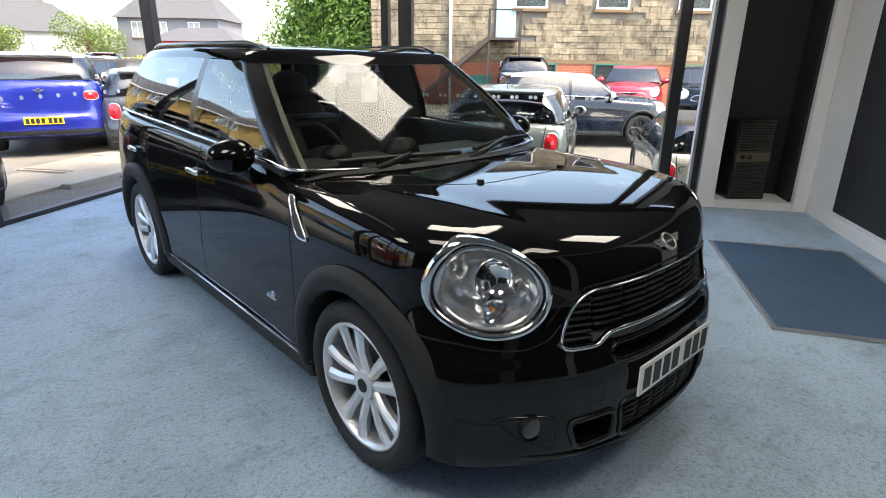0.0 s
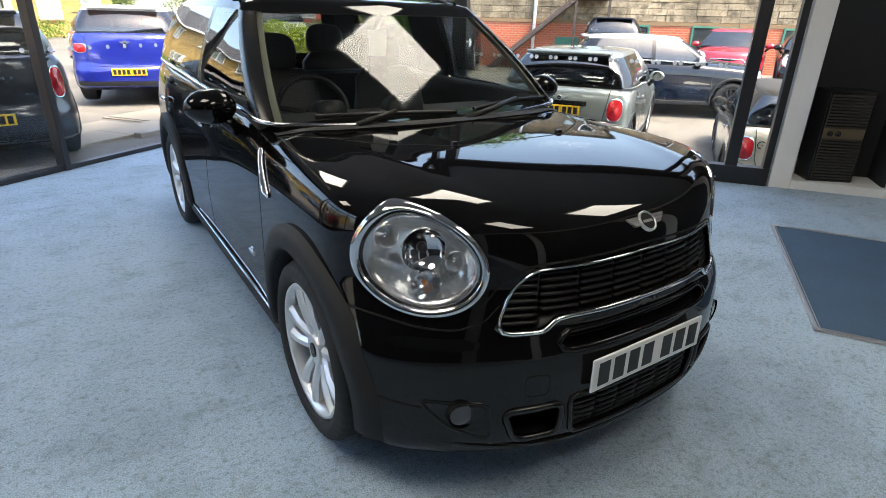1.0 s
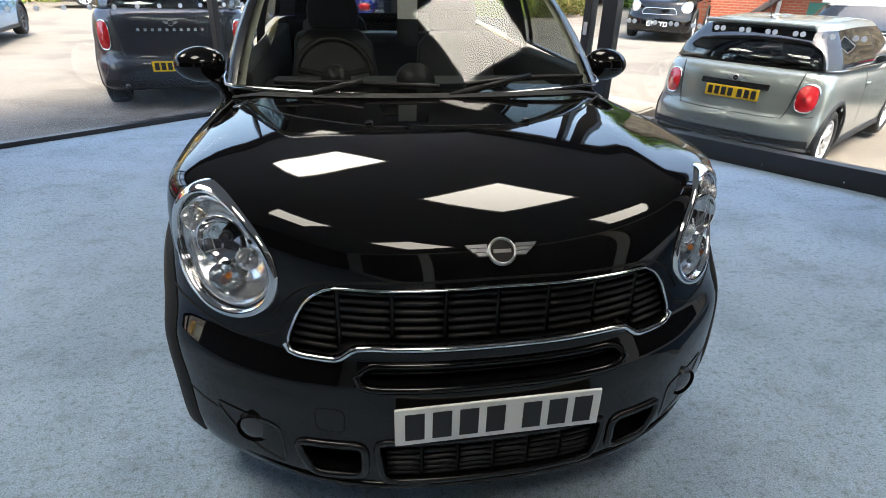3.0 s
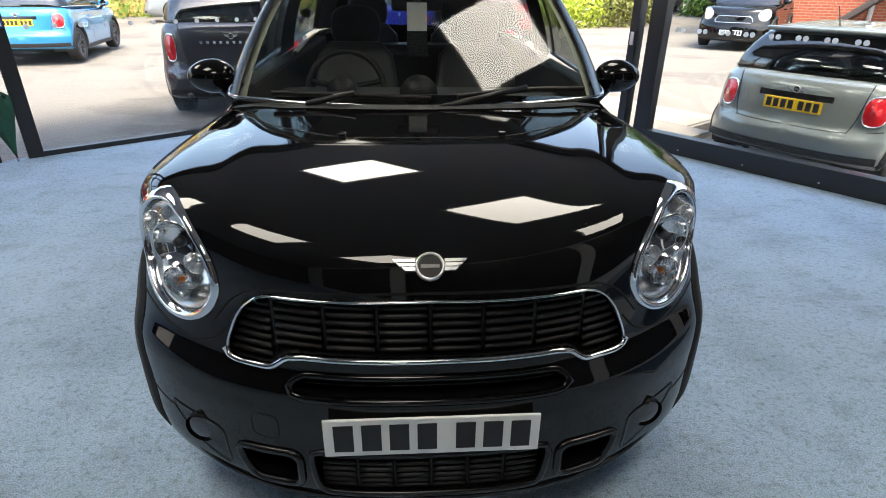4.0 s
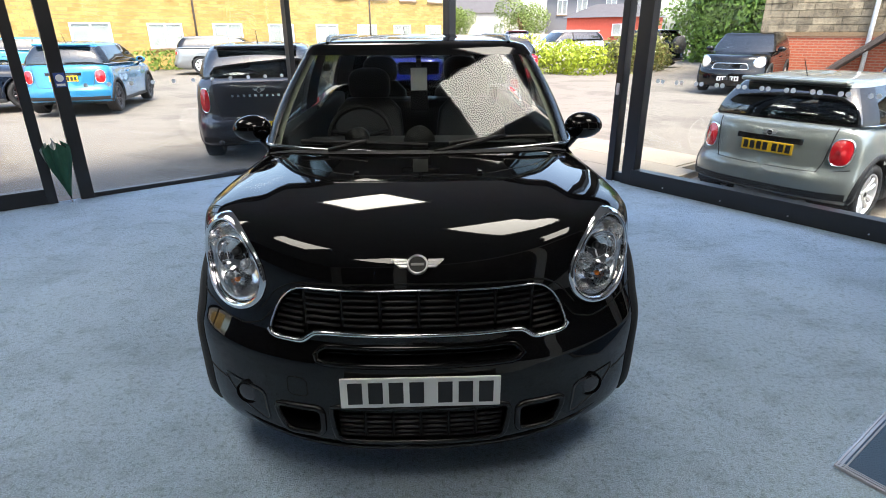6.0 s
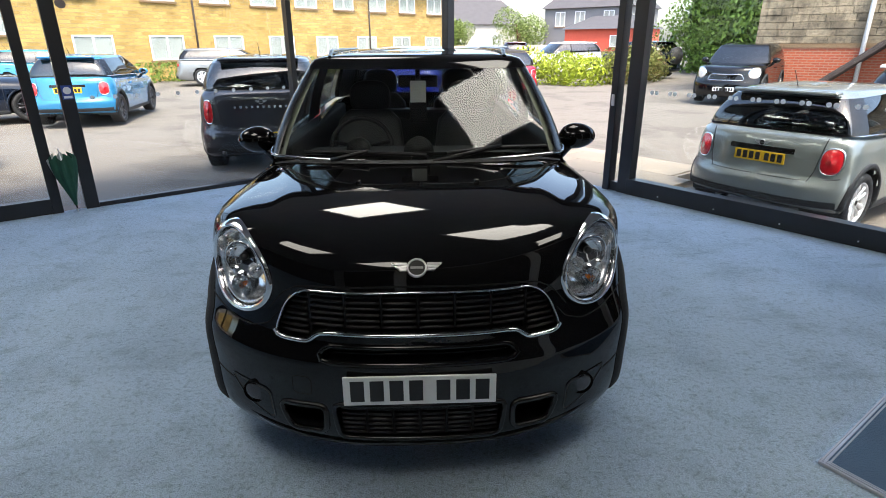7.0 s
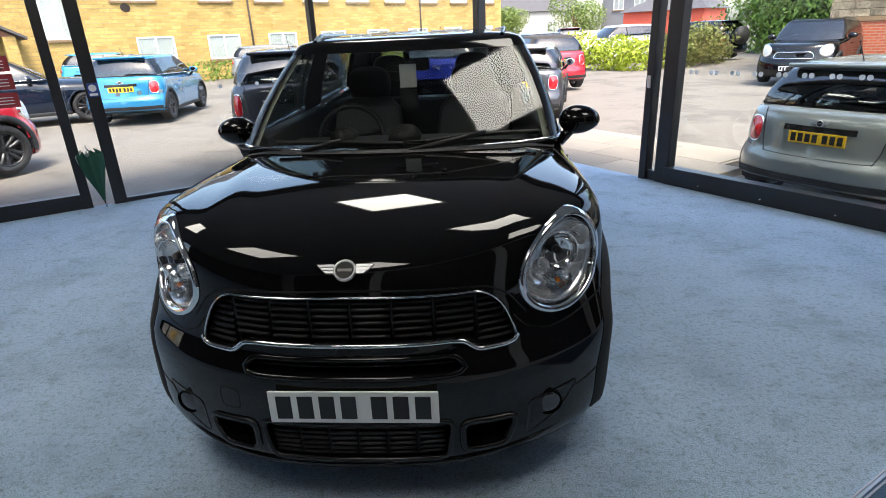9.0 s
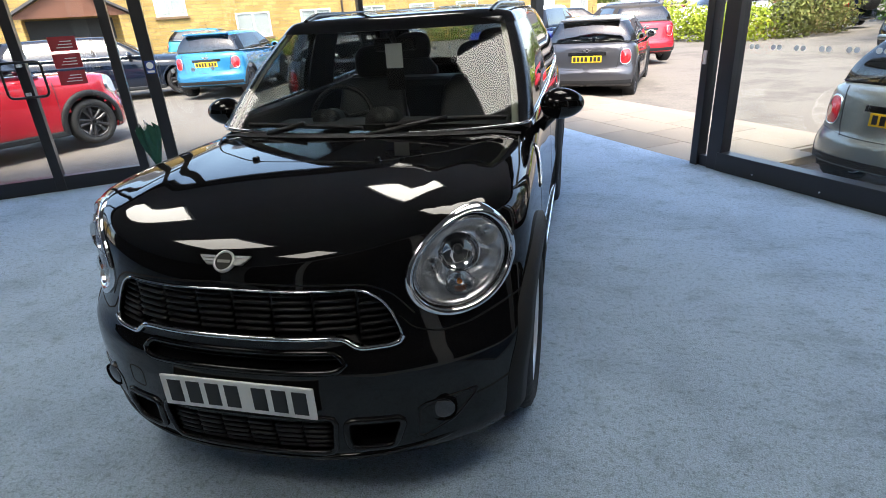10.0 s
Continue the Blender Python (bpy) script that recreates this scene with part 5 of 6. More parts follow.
cells = np.linspace(-0.50, 0.50, 9)
for a, b in zip(cells, cells[1:]):
    for i in range(7):
        z = (0.676 if max(abs(a), abs(b)) < 0.38 else 0.640) + 0.0212 * i
        reach = float(np.interp(z, [0.635, 0.66, 0.742, 0.785, 0.80], [0.490, 0.486, 0.447, 0.405, 0.30]))
        x0, x1 = max(a + 0.006, -reach), min(b - 0.006, reach)
        if z > 0.792 or x1 - x0 < 0.02:
            continue
        slat(f, x0, x1, z, 0.0058, 0.018, "grille_slat", SATIN, gr, 7)
for x in cells[1:-1]:
    z0, z1 = (0.664 if abs(x) < 0.36 else 0.632), top_at(x) - 0.004
    y = float(surface_y(f, x, (z0 + z1) / 2))
    part("grille_rib", box_mesh("rib", (x - 0.004, x + 0.004, y + 0.026, y + 0.055, z0, z1), SATIN, 0.002), gr)
sl = recess(f, SLOT, 0.07, "air_slot", SATIN, hero)
rim(f, SLOT, 0.010, 0.007, "slot_lip", BLACK_PAINT, hero)
slat(f, -0.32, 0.32, 0.586, 0.006, 0.022, "slot_bar", BLACK_PAINT, sl)
it = recess(f, INTAKE, 0.08, "lower_intake", SATIN, hero)
rim(f, INTAKE, 0.009, 0.005, "intake_lip", TRIM_BLACK, hero)
cells = np.linspace(-0.28, 0.28, 7)
for a, b in zip(cells, cells[1:]):
    for i in range(6):
        slat(f, a + 0.005, b - 0.005, 0.280 + 0.0205 * i, 0.0055, 0.016, "intake_slat", SATIN, it, 5)
for x in cells[1:-1]:
    y = float(surface_y(f, x, 0.32))
    part("intake_rib", box_mesh("rib", (x - 0.004, x + 0.004, y + 0.024, y + 0.045, 0.27, 0.40), SATIN, 0.002), it)
# chin: a glossy lip along the lower edge
xs = np.linspace(-0.70, 0.70, 57)
chin = on_front(f, [(x, 0.232 + 0.05 * (abs(x) / 0.70) ** 3) for x in xs], 0.004) + np.array([(0, 0.026 * (abs(x) / 0.70) ** 5, 0) for x in xs])
part("chin_spoiler", sweep("chin", chin, [(-0.016, -0.010), (-0.014, 0.012), (-0.004, 0.018), (0.008, 0.012), (0.014, 0.0), (0.010, -0.010)], BLACK_PAINT, False, (0, -1, 0)), hero, "gloss black chin spoiler")
for s in (-1, 1):
    duct = duct_outline(s)
    recess(f, duct, 0.09, "brake_duct", SATIN, hero)
    rim(f, duct, 0.011, 0.008, "duct_frame", TRIM_BLACK, hero, "gloss black duct frame")
    # fog lamp
    p = on_front(f, [(s * 0.607, 0.383)])[0]
    nv = Vector(normal_of(f, p)) * 0.5 + Vector((0, -0.6, 0))
    nv.normalize()
    pv_ = Vector(p)
    bm = bmesh.new()
    cyl(bm, pv_ - nv * 0.03, pv_ + nv * 0.010, 0.046, 0.043, 28, False)
    fo = part("fog_lamp", bm_mesh("fog_lamp", bm, TRIM_BLACK, True), hero, "round fog lamp in a black surround")
    bm = bmesh.new()
    bmesh.ops.create_uvsphere(bm, u_segments=20, v_segments=12, radius=1.0)
    bmesh.ops.transform(bm, matrix=Matrix.Translation(pv_ + nv * 0.002) @ nv.to_track_quat("Z", "Y").to_matrix().to_4x4() @ Matrix.Diagonal((0.040, 0.040, 0.008, 1)), verts=bm.verts)
    part("fog_lens", bm_mesh("fog_lens", bm, FOG, True), fo)
    tri = resample(rounded_poly([(s * 0.715, 0.425), (s * 0.64, 0.335), (s * 0.525, 0.282), (s * 0.535, 0.415)][::s], 0.03), 40)
    patch = on_front(f, tri, -0.0015)
    part("fog_recess", mesh_of("fog_recess", np.vstack([patch, on_front(f, [tuple(np.mean(tri, axis=0))], 0.004)]), [(i, (i + 1) % 40, 40) for i in range(40)], SATIN), hero, "satin black fog lamp recess")
    part("fog_surround", sweep("fog_surround", on_front(f, tri, 0.004), [(-0.007, -0.006), (-0.005, 0.004), (0, 0.006), (0.005, 0.004), (0.007, -0.006)], BLACK_PAINT, True, (0, -1, 0)), hero, "gloss black fog lamp surround")
    # seams of bonnet and bumper
    seam(f, [(s * 0.835, 0.665), (s * 0.76, 0.652), (s * 0.68, 0.632), (s * 0.60, 0.628), (s * 0.53, 0.655), (s * 0.49, 0.70)])
    seam(f, [(s * 0.79, 0.60), (s * 0.775, 0.85), (s * 0.735, 1.22)], mode="top")
    for a, b in (((1.20, 0.30), (1.245, 0.93)), ((2.29, 0.30), (2.25, 1.03)), ((3.06, 0.72), (3.10, 1.05))):
        seam(f, [a, ((a[0] + b[0]) / 2, (a[1] + b[1]) / 2), b], mode="right" if s > 0 else "left")
    seam(f, [(s * 0.80, 0.42), (s * 0.74, 0.405), (s * 0.70, 0.40)])
    # side scuttle with its chrome frame
    x = float(surface_x(f, 1.15, 0.90))
    pts = resample(rounded_poly([(1.215, 0.955), (1.262, 0.965), (1.165, 0.812), (1.075, 0.812)], 0.02), 40)
    path = [(s * (float(surface_x(f, y, z)) + 0.004), y, z) for y, z in pts]
    sc = part("side_scuttle", sweep("scuttle_frame", path, round_profile(0.0042, 0.005, 6), CHROME, True, (s, 0, 0)), hero, "chrome framed side scuttle")
    v = np.array(path) + np.array((s * 0.001, 0, 0))
    part("scuttle_fill", mesh_of("scuttle_fill", np.vstack([v, [v.mean(axis=0)]]), [(i, (i + 1) % 40, 40) for i in range(40)], DARK_ALLOY), sc)
    # small model badge on the door
    x = float(surface_x(f, 1.448, 0.467))
    part("door_badge", box_mesh("badge", (s * x - 0.006, s * x + 0.006, 1.405, 1.490, 0.455, 0.470), CHROME, 0.002), hero, "small chrome badge")
    part("door_badge", box_mesh("badge", (s * x - 0.006, s * x + 0.006, 1.415, 1.443, 0.470, 0.493), CHROME, 0.002), hero, "small chrome badge")
    # washer jets
    z = float(surface_z(f, s * 0.255, 0.745))
    part("washer_jet", box_mesh("jet", (s * 0.255 - 0.011, s * 0.255 + 0.011, 0.735, 0.758, z - 0.004, z + 0.013), TRIM_BLACK, 0.004), hero)
seam(f, [(-0.53, 0.70), (-0.47, 0.775), (-0.40, 0.815), (0.0, 0.828), (0.40, 0.815), (0.47, 0.775), (0.53, 0.70)])
seam(f, [(-0.72, 1.21), (-0.52, 0.90), (-0.26, 0.72), (0.26, 0.72), (0.52, 0.90), (0.72, 1.21)], mode="top")
p = on_front(f, [(0.0, 0.886)])[0]
winged_emblem(hero, Matrix.Translation((0, float(p[1]) - 0.004, 0.886)) @ Matrix.Rotation(radians(-46), 4, "X"), 1.0)

# towing eye cover
tow = resample(rounded_poly([(-0.445, 0.50), (-0.375, 0.50), (-0.375, 0.43), (-0.445, 0.43)], 0.02), 40)
part("towing_cover", sweep("towing_cover", on_front(f, tow, 0.0), [(-0.0015, 0.0006), (0.0015, 0.0006), (0.0015, -0.004), (-0.0015, -0.004)], SEAM, True, (0, -1, 0), False), hero)

# wipers
wr, wn_, wh = glasshouse(COUNTRYMAN)


def on_screen(s, h):
    """A point on the windscreen: s across (-1 to 1), h up (0 to 1)."""
    o = ring_outline(COUNTRYMAN, h)
    x = float(np.interp(abs(s), SCREEN, range(9)))
    i = min(int(x), 7)
    a, b = np.array(o[i]), np.array(o[i + 1])
    q = a + (b - a) * (x - i)
    k = min(max((q[1] - o[0][1]) / 0.30, 0), 1)
    z0 = (COUNTRYMAN["cowl_z"] - 0.006) * (1 - k) + k * COUNTRYMAN["belt"]
    return np.array((q[0] * (1 if s >= 0 else -1), q[1], z0 + (COUNTRYMAN["top"] - 0.055 - z0) * h))


for s0, s1, h1, sp_ in ((-0.80, 0.06, 0.05, -0.60), (0.20, 0.93, 0.09, 0.10)):
    pts = [on_screen(s0 + (s1 - s0) * t, 0.05 + h1 * 0.55 * math.sin(math.pi * (0.15 + 0.7 * t))) + np.array((0, -0.015, 0.011)) for t in np.linspace(0, 1, 20)]
    bl = part("wiper", sweep("blade", pts, [(-0.010, -0.006), (-0.006, 0.009), (0.006, 0.009), (0.010, -0.006)], SATIN, False, (0, -0.7, 0.7)), hero, "black windscreen wiper")
    a, b = on_screen(sp_, 0.0) + np.array((0, -0.03, 0.012)), pts[10] + np.array((0, -0.014, 0.014))
    part("wiper_arm", cyl_mesh("arm", a, b, 0.015, SATIN, 0.009, 10), bl)

# scuttle panel below the windscreen
xs = np.linspace(-0.74, 0.74, 41)
back = np.array([on_screen(q, 0.0)[1] for q in xs / 0.755]) + 0.012
top = []
for x, yb in zip(xs, back):
    for k in range(6):
        y = yb - 0.085 * (1 - k / 5) * (1 - 0.5 * (abs(x) / 0.74) ** 4)
        top.append((x, y, float(surface_z(f, x, min(y, 1.2))) + 0.004 + 0.004 * math.sin(math.pi * k / 5)))
part("scuttle_panel", mesh_of("scuttle_panel", top, grid_faces(41, 6), CLADDING), hero, "matt black scuttle panel")

# cabin
SEAT_MESH, REST_MESH = seat_mesh(), headrest_mesh()
PIPING = mat("grey_piping", (0.35, 0.35, 0.36), rough=0.5, var=0.05)
for x, y, z in ((-0.35, 2.02, 0.42), (0.35, 2.02, 0.42), (-0.34, 2.92, 0.46), (0.34, 2.92, 0.46)):
    s = part("seat", SEAT_MESH, hero, "black leather seat", Matrix.Translation((x, y, z)))
    part("headrest", REST_MESH, s, "black leather headrest", Matrix.Translation((0, 0.49, 0.80)))
    for q in (-0.05, 0.05):
        part("headrest_post", cyl_mesh("post", (q, 0.46, 0.66), (q, 0.48, 0.76), 0.007, CHROME, None, 8), s)
    arc = [(0.245 * math.cos(a), 0.385 + 0.12 * math.sin(a) - 0.03, 0.36 + 0.345 * math.sin(a)) for a in np.linspace(0.1, math.pi - 0.1, 30)]
    part("piping", sweep("piping", arc, round_profile(0.006, 0.006, 6), PIPING, False, (0, -1, 0)), s, "grey seat piping")
part("rear_bench", box_mesh("bench", (-0.62, 0.62, 3.05, 3.35, 0.5, 1.06), SEAT, 0.06), hero)
dash = part("dashboard", box_mesh("dash", (-0.68, 0.68, 1.38, 1.78, 0.70, 1.005), DASH, 0.07), hero, "black dashboard")
part("dash_top", box_mesh("dash_top", (-0.66, 0.66, 1.26, 1.42, 0.80, 0.985), DASH, 0.03), hero)
for x, r_, y in ((-0.35, 0.066, 1.70), (0.0, 0.085, 1.62)):
    bm = bmesh.new()
    cyl(bm, (x, y - 0.10, 1.005), (x, y + 0.06, 0.99), r_, r_ * 0.9, 28)
    part("dial_pod", bm_mesh("pod", bm, SATIN, True), dash, "round black dial pod")
sw = part("steering_wheel", sweep("wheel", [(-0.355 + 0.185 * math.cos(a), 1.86 + 0.07 * math.sin(a) * 0.9, 0.975 + 0.17 * math.sin(a)) for a in np.linspace(0, 2 * math.pi, 48, endpoint=False)], round_profile(0.016, 0.016, 8), SATIN, True, (0, -1, 0.4)), hero, "black steering wheel")
bm = bmesh.new()
cyl(bm, (-0.355, 1.83, 0.96), (-0.355, 1.87, 0.985), 0.06, 0.05, 24)
part("steering_boss", bm_mesh("boss", bm, SATIN, True), sw)
for a in (0.2, math.pi - 0.2, 1.5 * math.pi):
    part("steering_spoke", cyl_mesh("spoke", (-0.355, 1.85, 0.975), (-0.355 + 0.18 * math.cos(a), 1.86 + 0.06 * math.sin(a), 0.975 + 0.165 * math.sin(a)), 0.014, SATIN, None, 8), sw)
rv = part("rear_view_mirror", box_mesh("mirror", (-0.12, 0.12, 1.86, 1.89, 1.33, 1.40), SATIN, 0.014), hero, "black rear-view mirror")
part("mirror_stem", cyl_mesh("stem", (0, 1.80, 1.43), (0, 1.87, 1.37), 0.016, SATIN, None, 10), rv)
tag = part("hanging_tag", box_mesh("tag", (-0.047, 0.047, 1.838, 1.841, 1.245, 1.37), CARD), rv, "pale card hanging from the mirror")
part("tag_card", box_mesh("tag_card", (-0.05, 0.05, 1.836, 1.839, 1.13, 1.243), SATIN), tag, "dark card with a picture")
part("cabin_floor", box_mesh("cabin", (-0.7, 0.7, 1.4, 3.7, 0.30, 0.36), DASH), hero)
# pale pillar trim and headlining, inside the skin
for nm, cs, rs in (("pillar_trim", list(range(8, 11)) + [wn_ - 1 - i for i in range(8, 11)], range(0, 8)), ("pillar_trim", list(range(15, 17)) + [wn_ - 1 - i for i in range(15, 17)], range(0, 8)), ("pillar_trim", list(range(20, 24)) + [wn_ - 1 - i for i in range(20, 24)], range(0, 8))):
    v, fc = pick(wr, wn_, [(r_, i) for r_ in rs for i in cs], 0.045)
    v = [p + np.array((0, 0.012, 0)) for p in v]
    part(nm, mesh_of(nm, v, fc, LINING if cs[0] == 8 else DASH), hero, "pale grey pillar lining" if cs[0] == 8 else "")
v, fc = pick(wr, wn_, [(r_, i) for r_ in range(8, len(wr) - 1) for i in range(wn_)], 0.03)
part("headlining", mesh_of("headlining", [p - np.array((0, 0, 0.035)) for p in v], fc, LINING), hero, "pale headlining")
for s in (-1, 1):
    part("door_card", box_mesh("door_card", (min(s * 0.675, s * 0.772), max(s * 0.675, s * 0.772), 1.36, 3.6, 0.4, 1.078), DASH, 0.02), hero)

# ---------------------------------------------------------------- the yard: parked cars
BLUE = paint("royal_blue_paint", (0.012, 0.022, 0.28), 0.3)
SKY_BLUE = paint("light_blue_paint", (0.022, 0.19, 0.38), 0.3)
TEAL = paint("teal_paint", (0.02, 0.24, 0.40), 0.3)
GREY_GREEN = paint("grey_green_paint", (0.20, 0.225, 0.22), 0.4, 0.3)
DARK_GREY = paint("dark_grey_paint", (0.055, 0.056, 0.064), 0.45, 0.3)
CHARCOAL = paint("charcoal_paint", (0.030, 0.033, 0.043), 0.45, 0.3)
NIGHT = paint("dark_blue_paint", (0.006, 0.010, 0.020))
RED = paint("red_paint", (0.45, 0.012, 0.025), 0.1)
WHITE = paint("white_paint", (0.75, 0.75, 0.75))
BEIGE = paint("beige_paint", (0.55, 0.52, 0.44), 0.2)
SILVER_PAINT = paint("grey_silver_paint", (0.22, 0.225, 0.23), 0.6, 0.3)
FABRIC = mat("soft_top_fabric", (0.03, 0.026, 0.022), rough=0.9, var=0.2, bump=0.2, bump_scale=250)


def tail_at(c, x, y, ang, dz=0.0):
    """The pose of a car whose tail stands at x, y and faces the compass angle ang (degrees from +x)."""
    a = radians(ang)
    ox, oy = x - c["L"] * math.cos(a), y - c["L"] * math.sin(a)
    return Matrix.Translation((ox, oy, yard(x, y) + dz)) @ Matrix.Rotation(a - math.pi / 2, 4, "Z")


def nose_at(c, x, y, ang, dz=0.0):
    """The pose of a car whose nose stands at x, y and points along ang."""
    a = radians(ang)
    return Matrix.Translation((x, y, yard(x, y) + dz)) @ Matrix.Rotation(a + math.pi / 2, 4, "Z")


G = "cars parked in the yard"
build_car("hatchback", "grey-green three-door hatchback parked outside the window", HATCH, GREY_GREEN, tail_at(HATCH, 3.50, 4.05, -148, -0.04), style="silver", group=G)
build_car("compact_suv", "charcoal compact SUV parked close outside the window", COUNTRYMAN, CHARCOAL, tail_at(COUNTRYMAN, -2.12, 6.0, -80, -0.08), style="dark", rails=False, tail="tall", exhaust="wide", rear_word=True, group=G)
build_car("coupe_suv", "royal blue coupe SUV with a white roof", COUNTRYMAN, BLUE, tail_at(COUNTRYMAN, -0.48, 9.9, -103), roof_mat=WHITE, style="dark", tail="wide", group=G)
build_car("hatchback", "light blue hatchback with dark wheels in the yard", HATCH, SKY_BLUE, tail_at(HATCH, -7.25, 10.35, -79), style="dark", group=G)
build_car("hatchback", "dark grey hatchback with twin exhausts in the yard", HATCH, DARK_GREY, tail_at(HATCH, 1.08, 9.4, -100, -0.12), style="dark", roof_mat=SILVER_PAINT, exhaust="twin", group=G)
build_car("convertible", "red convertible with a black soft top", HATCH, RED, tail_at(HATCH, 2.55, 14.3, -75), roof_mat=FABRIC, style="silver", soft_top=True, group=G)
build_car("compact_suv", "red compact SUV with black wheels by the glazed door", COUNTRYMAN, RED, nose_at(COUNTRYMAN, -6.6, 6.75, 72), style="dark", group=G)
build_car("estate_car", "dark blue-green estate car in the yard", ESTATE, NIGHT, nose_at(ESTATE, -8.6, 12.6, 38), style="dark", tail="tall", group=G)
build_car("compact_suv", "black compact SUV facing the showroom", COUNTRYMAN, BLACK_PAINT, nose_at(COUNTRYMAN, 8.0, 13.4, -130), style="silver", rails=True, group=G)
build_car("hatchback", "dark blue hatchback with a white roof", HATCH, NIGHT, nose_at(HATCH, 10.1, 5.2, -42, -0.05), roof_mat=WHITE, style="dark", group=G)
beige, beige_f = build_car("convertible", "pale beige convertible with a brown soft top", HATCH, BEIGE, tail_at(HATCH, 5.18, 1.83, -146, -0.02), roof_mat=FABRIC, style="silver", soft_top=True, group=G)
build_car("hatchback", "red hatchback parked before the stone building", HATCH, RED, nose_at(HATCH, 12.3, 7.3, -152), style="dark", group=G)
build_car("suv", "black SUV parked before the stone building", SUV, NIGHT, tail_at(SUV, 12.6, 11.2, -138), style="dark", group=G)
build_car("hatchback", "black hatchback parked before the stone building", HATCH, BLACK_PAINT, nose_at(HATCH, 12.9, 5.4, -152), style="dark", group=G)
build_car("estate_car", "grey estate car parked along the yellow building", ESTATE, SILVER_PAINT, nose_at(ESTATE, -5.6, 24.4, 12), style="silver", tail="wide", group=G)
build_car("family_hatchback", "teal five-door hatchback by the hedge", FAMILY, TEAL, nose_at(FAMILY, -12.6, 22.6, 20), style="silver", tail="wide", group=G)
build_car("family_hatchback", "grey five-door hatchback at the back of the yard", FAMILY, SILVER_PAINT, nose_at(FAMILY, 0.6, 25.6, 205), style="silver", tail="wide", group=G)
build_car("suv", "white SUV at the back of the yard", SUV, WHITE, nose_at(SUV, 4.6, 26.5, 195), style="silver", tail="wide", group=G)
build_car("suv", "dark red SUV at the back of the yard", SUV, paint("maroon_paint", (0.10, 0.012, 0.02), 0.3), tail_at(SUV, 5.6, 33.0, -95), style="silver", tail="wide", group=G)
build_car("hatchback", "red hatchback behind the coupe", HATCH, RED, nose_at(HATCH, 2.6, 17.2, 15), style="dark", roof_mat=TRIM_BLACK, group=G)
letters = bpy.data.curves.new("country_letters", "FONT")
letters.body, letters.size, letters.extrude, letters.align_x = "GB", 0.125, 0.001, "CENTER"
tmp = bpy.data.objects.new("country_letters", letters)
scene.collection.objects.link(tmp)
bpy.context.view_layer.update()
gb = bpy.data.meshes.new_from_object(tmp)
bpy.data.objects.remove(tmp)
gb.materials.clear()
gb.materials.append(PLATE_INK)
gy = HATCH["L"] - float(surface_y(lambda a_, b_, d_: beige_f(a_, HATCH["L"] - b_, d_), 0.54, 0.80))
part("country_letters", gb, beige, "dark letters GB", Matrix(((-1, 0, 0, 0.47), (0, 0, 1, gy + 0.012), (0, 1, 0, 0.77), (0, 0, 0, 1))))
jp, _ = build_car("off_roader", "dark blue off-roader with a spare wheel at the back", SUV, NIGHT, tail_at(SUV, 11.6, 25.0, -62), style="dark", tail="tall", group=G)
bm = bmesh.new()
cyl(bm, (0, SUV["L"] + 0.02, 0.98), (0, SUV["L"] + 0.22, 0.98), 0.37, None, 28)
part("spare_wheel", bm_mesh("spare", bm, RUBBER, True), jp, "black covered spare wheel")

# ---------------------------------------------------------------- buildings
def brick_mat(name, c1, c2, mortar, w, h, gap=0.012, var=0.25):
    """Coursed brick or stone for walls that stay far off."""
    m = mat(name, (1, 1, 1), rough=0.9, var=0.14, scale=0.5, fine=0.10, bump=0.2, bump_scale=25, spec=0.2)
    nt = m.node_tree
    b = nt.nodes["Principled BSDF"]
    old = b.inputs["Base Color"].links[0].from_socket
    br = nt.nodes.new("ShaderNodeTexBrick")
    br.inputs["Color1"].default_value, br.inputs["Color2"].default_value, br.inputs["Mortar"].default_value = (*c1, 1), (*c2, 1), (*mortar, 1)
    br.inputs["Scale"].default_value = 1.0
    br.inputs["Brick Width"].default_value, br.inputs["Row Height"].default_value, br.inputs["Mortar Size"].default_value = w, h, gap
    tc = nt.nodes.new("ShaderNodeTexCoord")
    mp = nt.nodes.new("ShaderNodeMapping")
    mp.inputs["Rotation"].default_value = (radians(-90), 0, 0)
    nt.links.new(tc.outputs["Object"], mp.inputs["Vector"])
    nt.links.new(mp.outputs[0], br.inputs["Vector"])
    mu = nt.nodes.new("ShaderNodeVectorMath")
    mu.operation = "MULTIPLY"
    nt.links.new(br.outputs["Color"], mu.inputs[0])
    nt.links.new(old, mu.inputs[1])
    nt.links.new(mu.outputs[0], b.inputs["Base Color"])
    return m


YELLOW_BRICK = brick_mat("yellow_brick", (0.47, 0.31, 0.105), (0.33, 0.215, 0.07), (0.29, 0.215, 0.11), 0.44, 0.15)
stained(YELLOW_BRICK, [(0.7, 1.0, 0, 0.5, 0.66, 0.82), (6.0, 2.5, 0, 0.52, 0.66, 0.80)])
RED_BRICK = brick_mat("red_brick", (0.42, 0.10, 0.05), (0.34, 0.08, 0.045), (0.36, 0.20, 0.14), 0.225, 0.075)
SLATE = mat("roof_slate", (0.065, 0.062, 0.066), rough=0.8, var=0.2, scale=2, fine=0.2, bump=0.3, bump_scale=12)
UPVC = mat("white_window_frame", (0.78, 0.79, 0.80), rough=0.4, var=0.03)
CURTAIN = mat("net_curtain", (0.40, 0.40, 0.385), rough=0.9, var=0.35, scale=9)
ROOM_DARK = mat("dark_room", (0.04, 0.045, 0.05), rough=0.9, var=0.2)
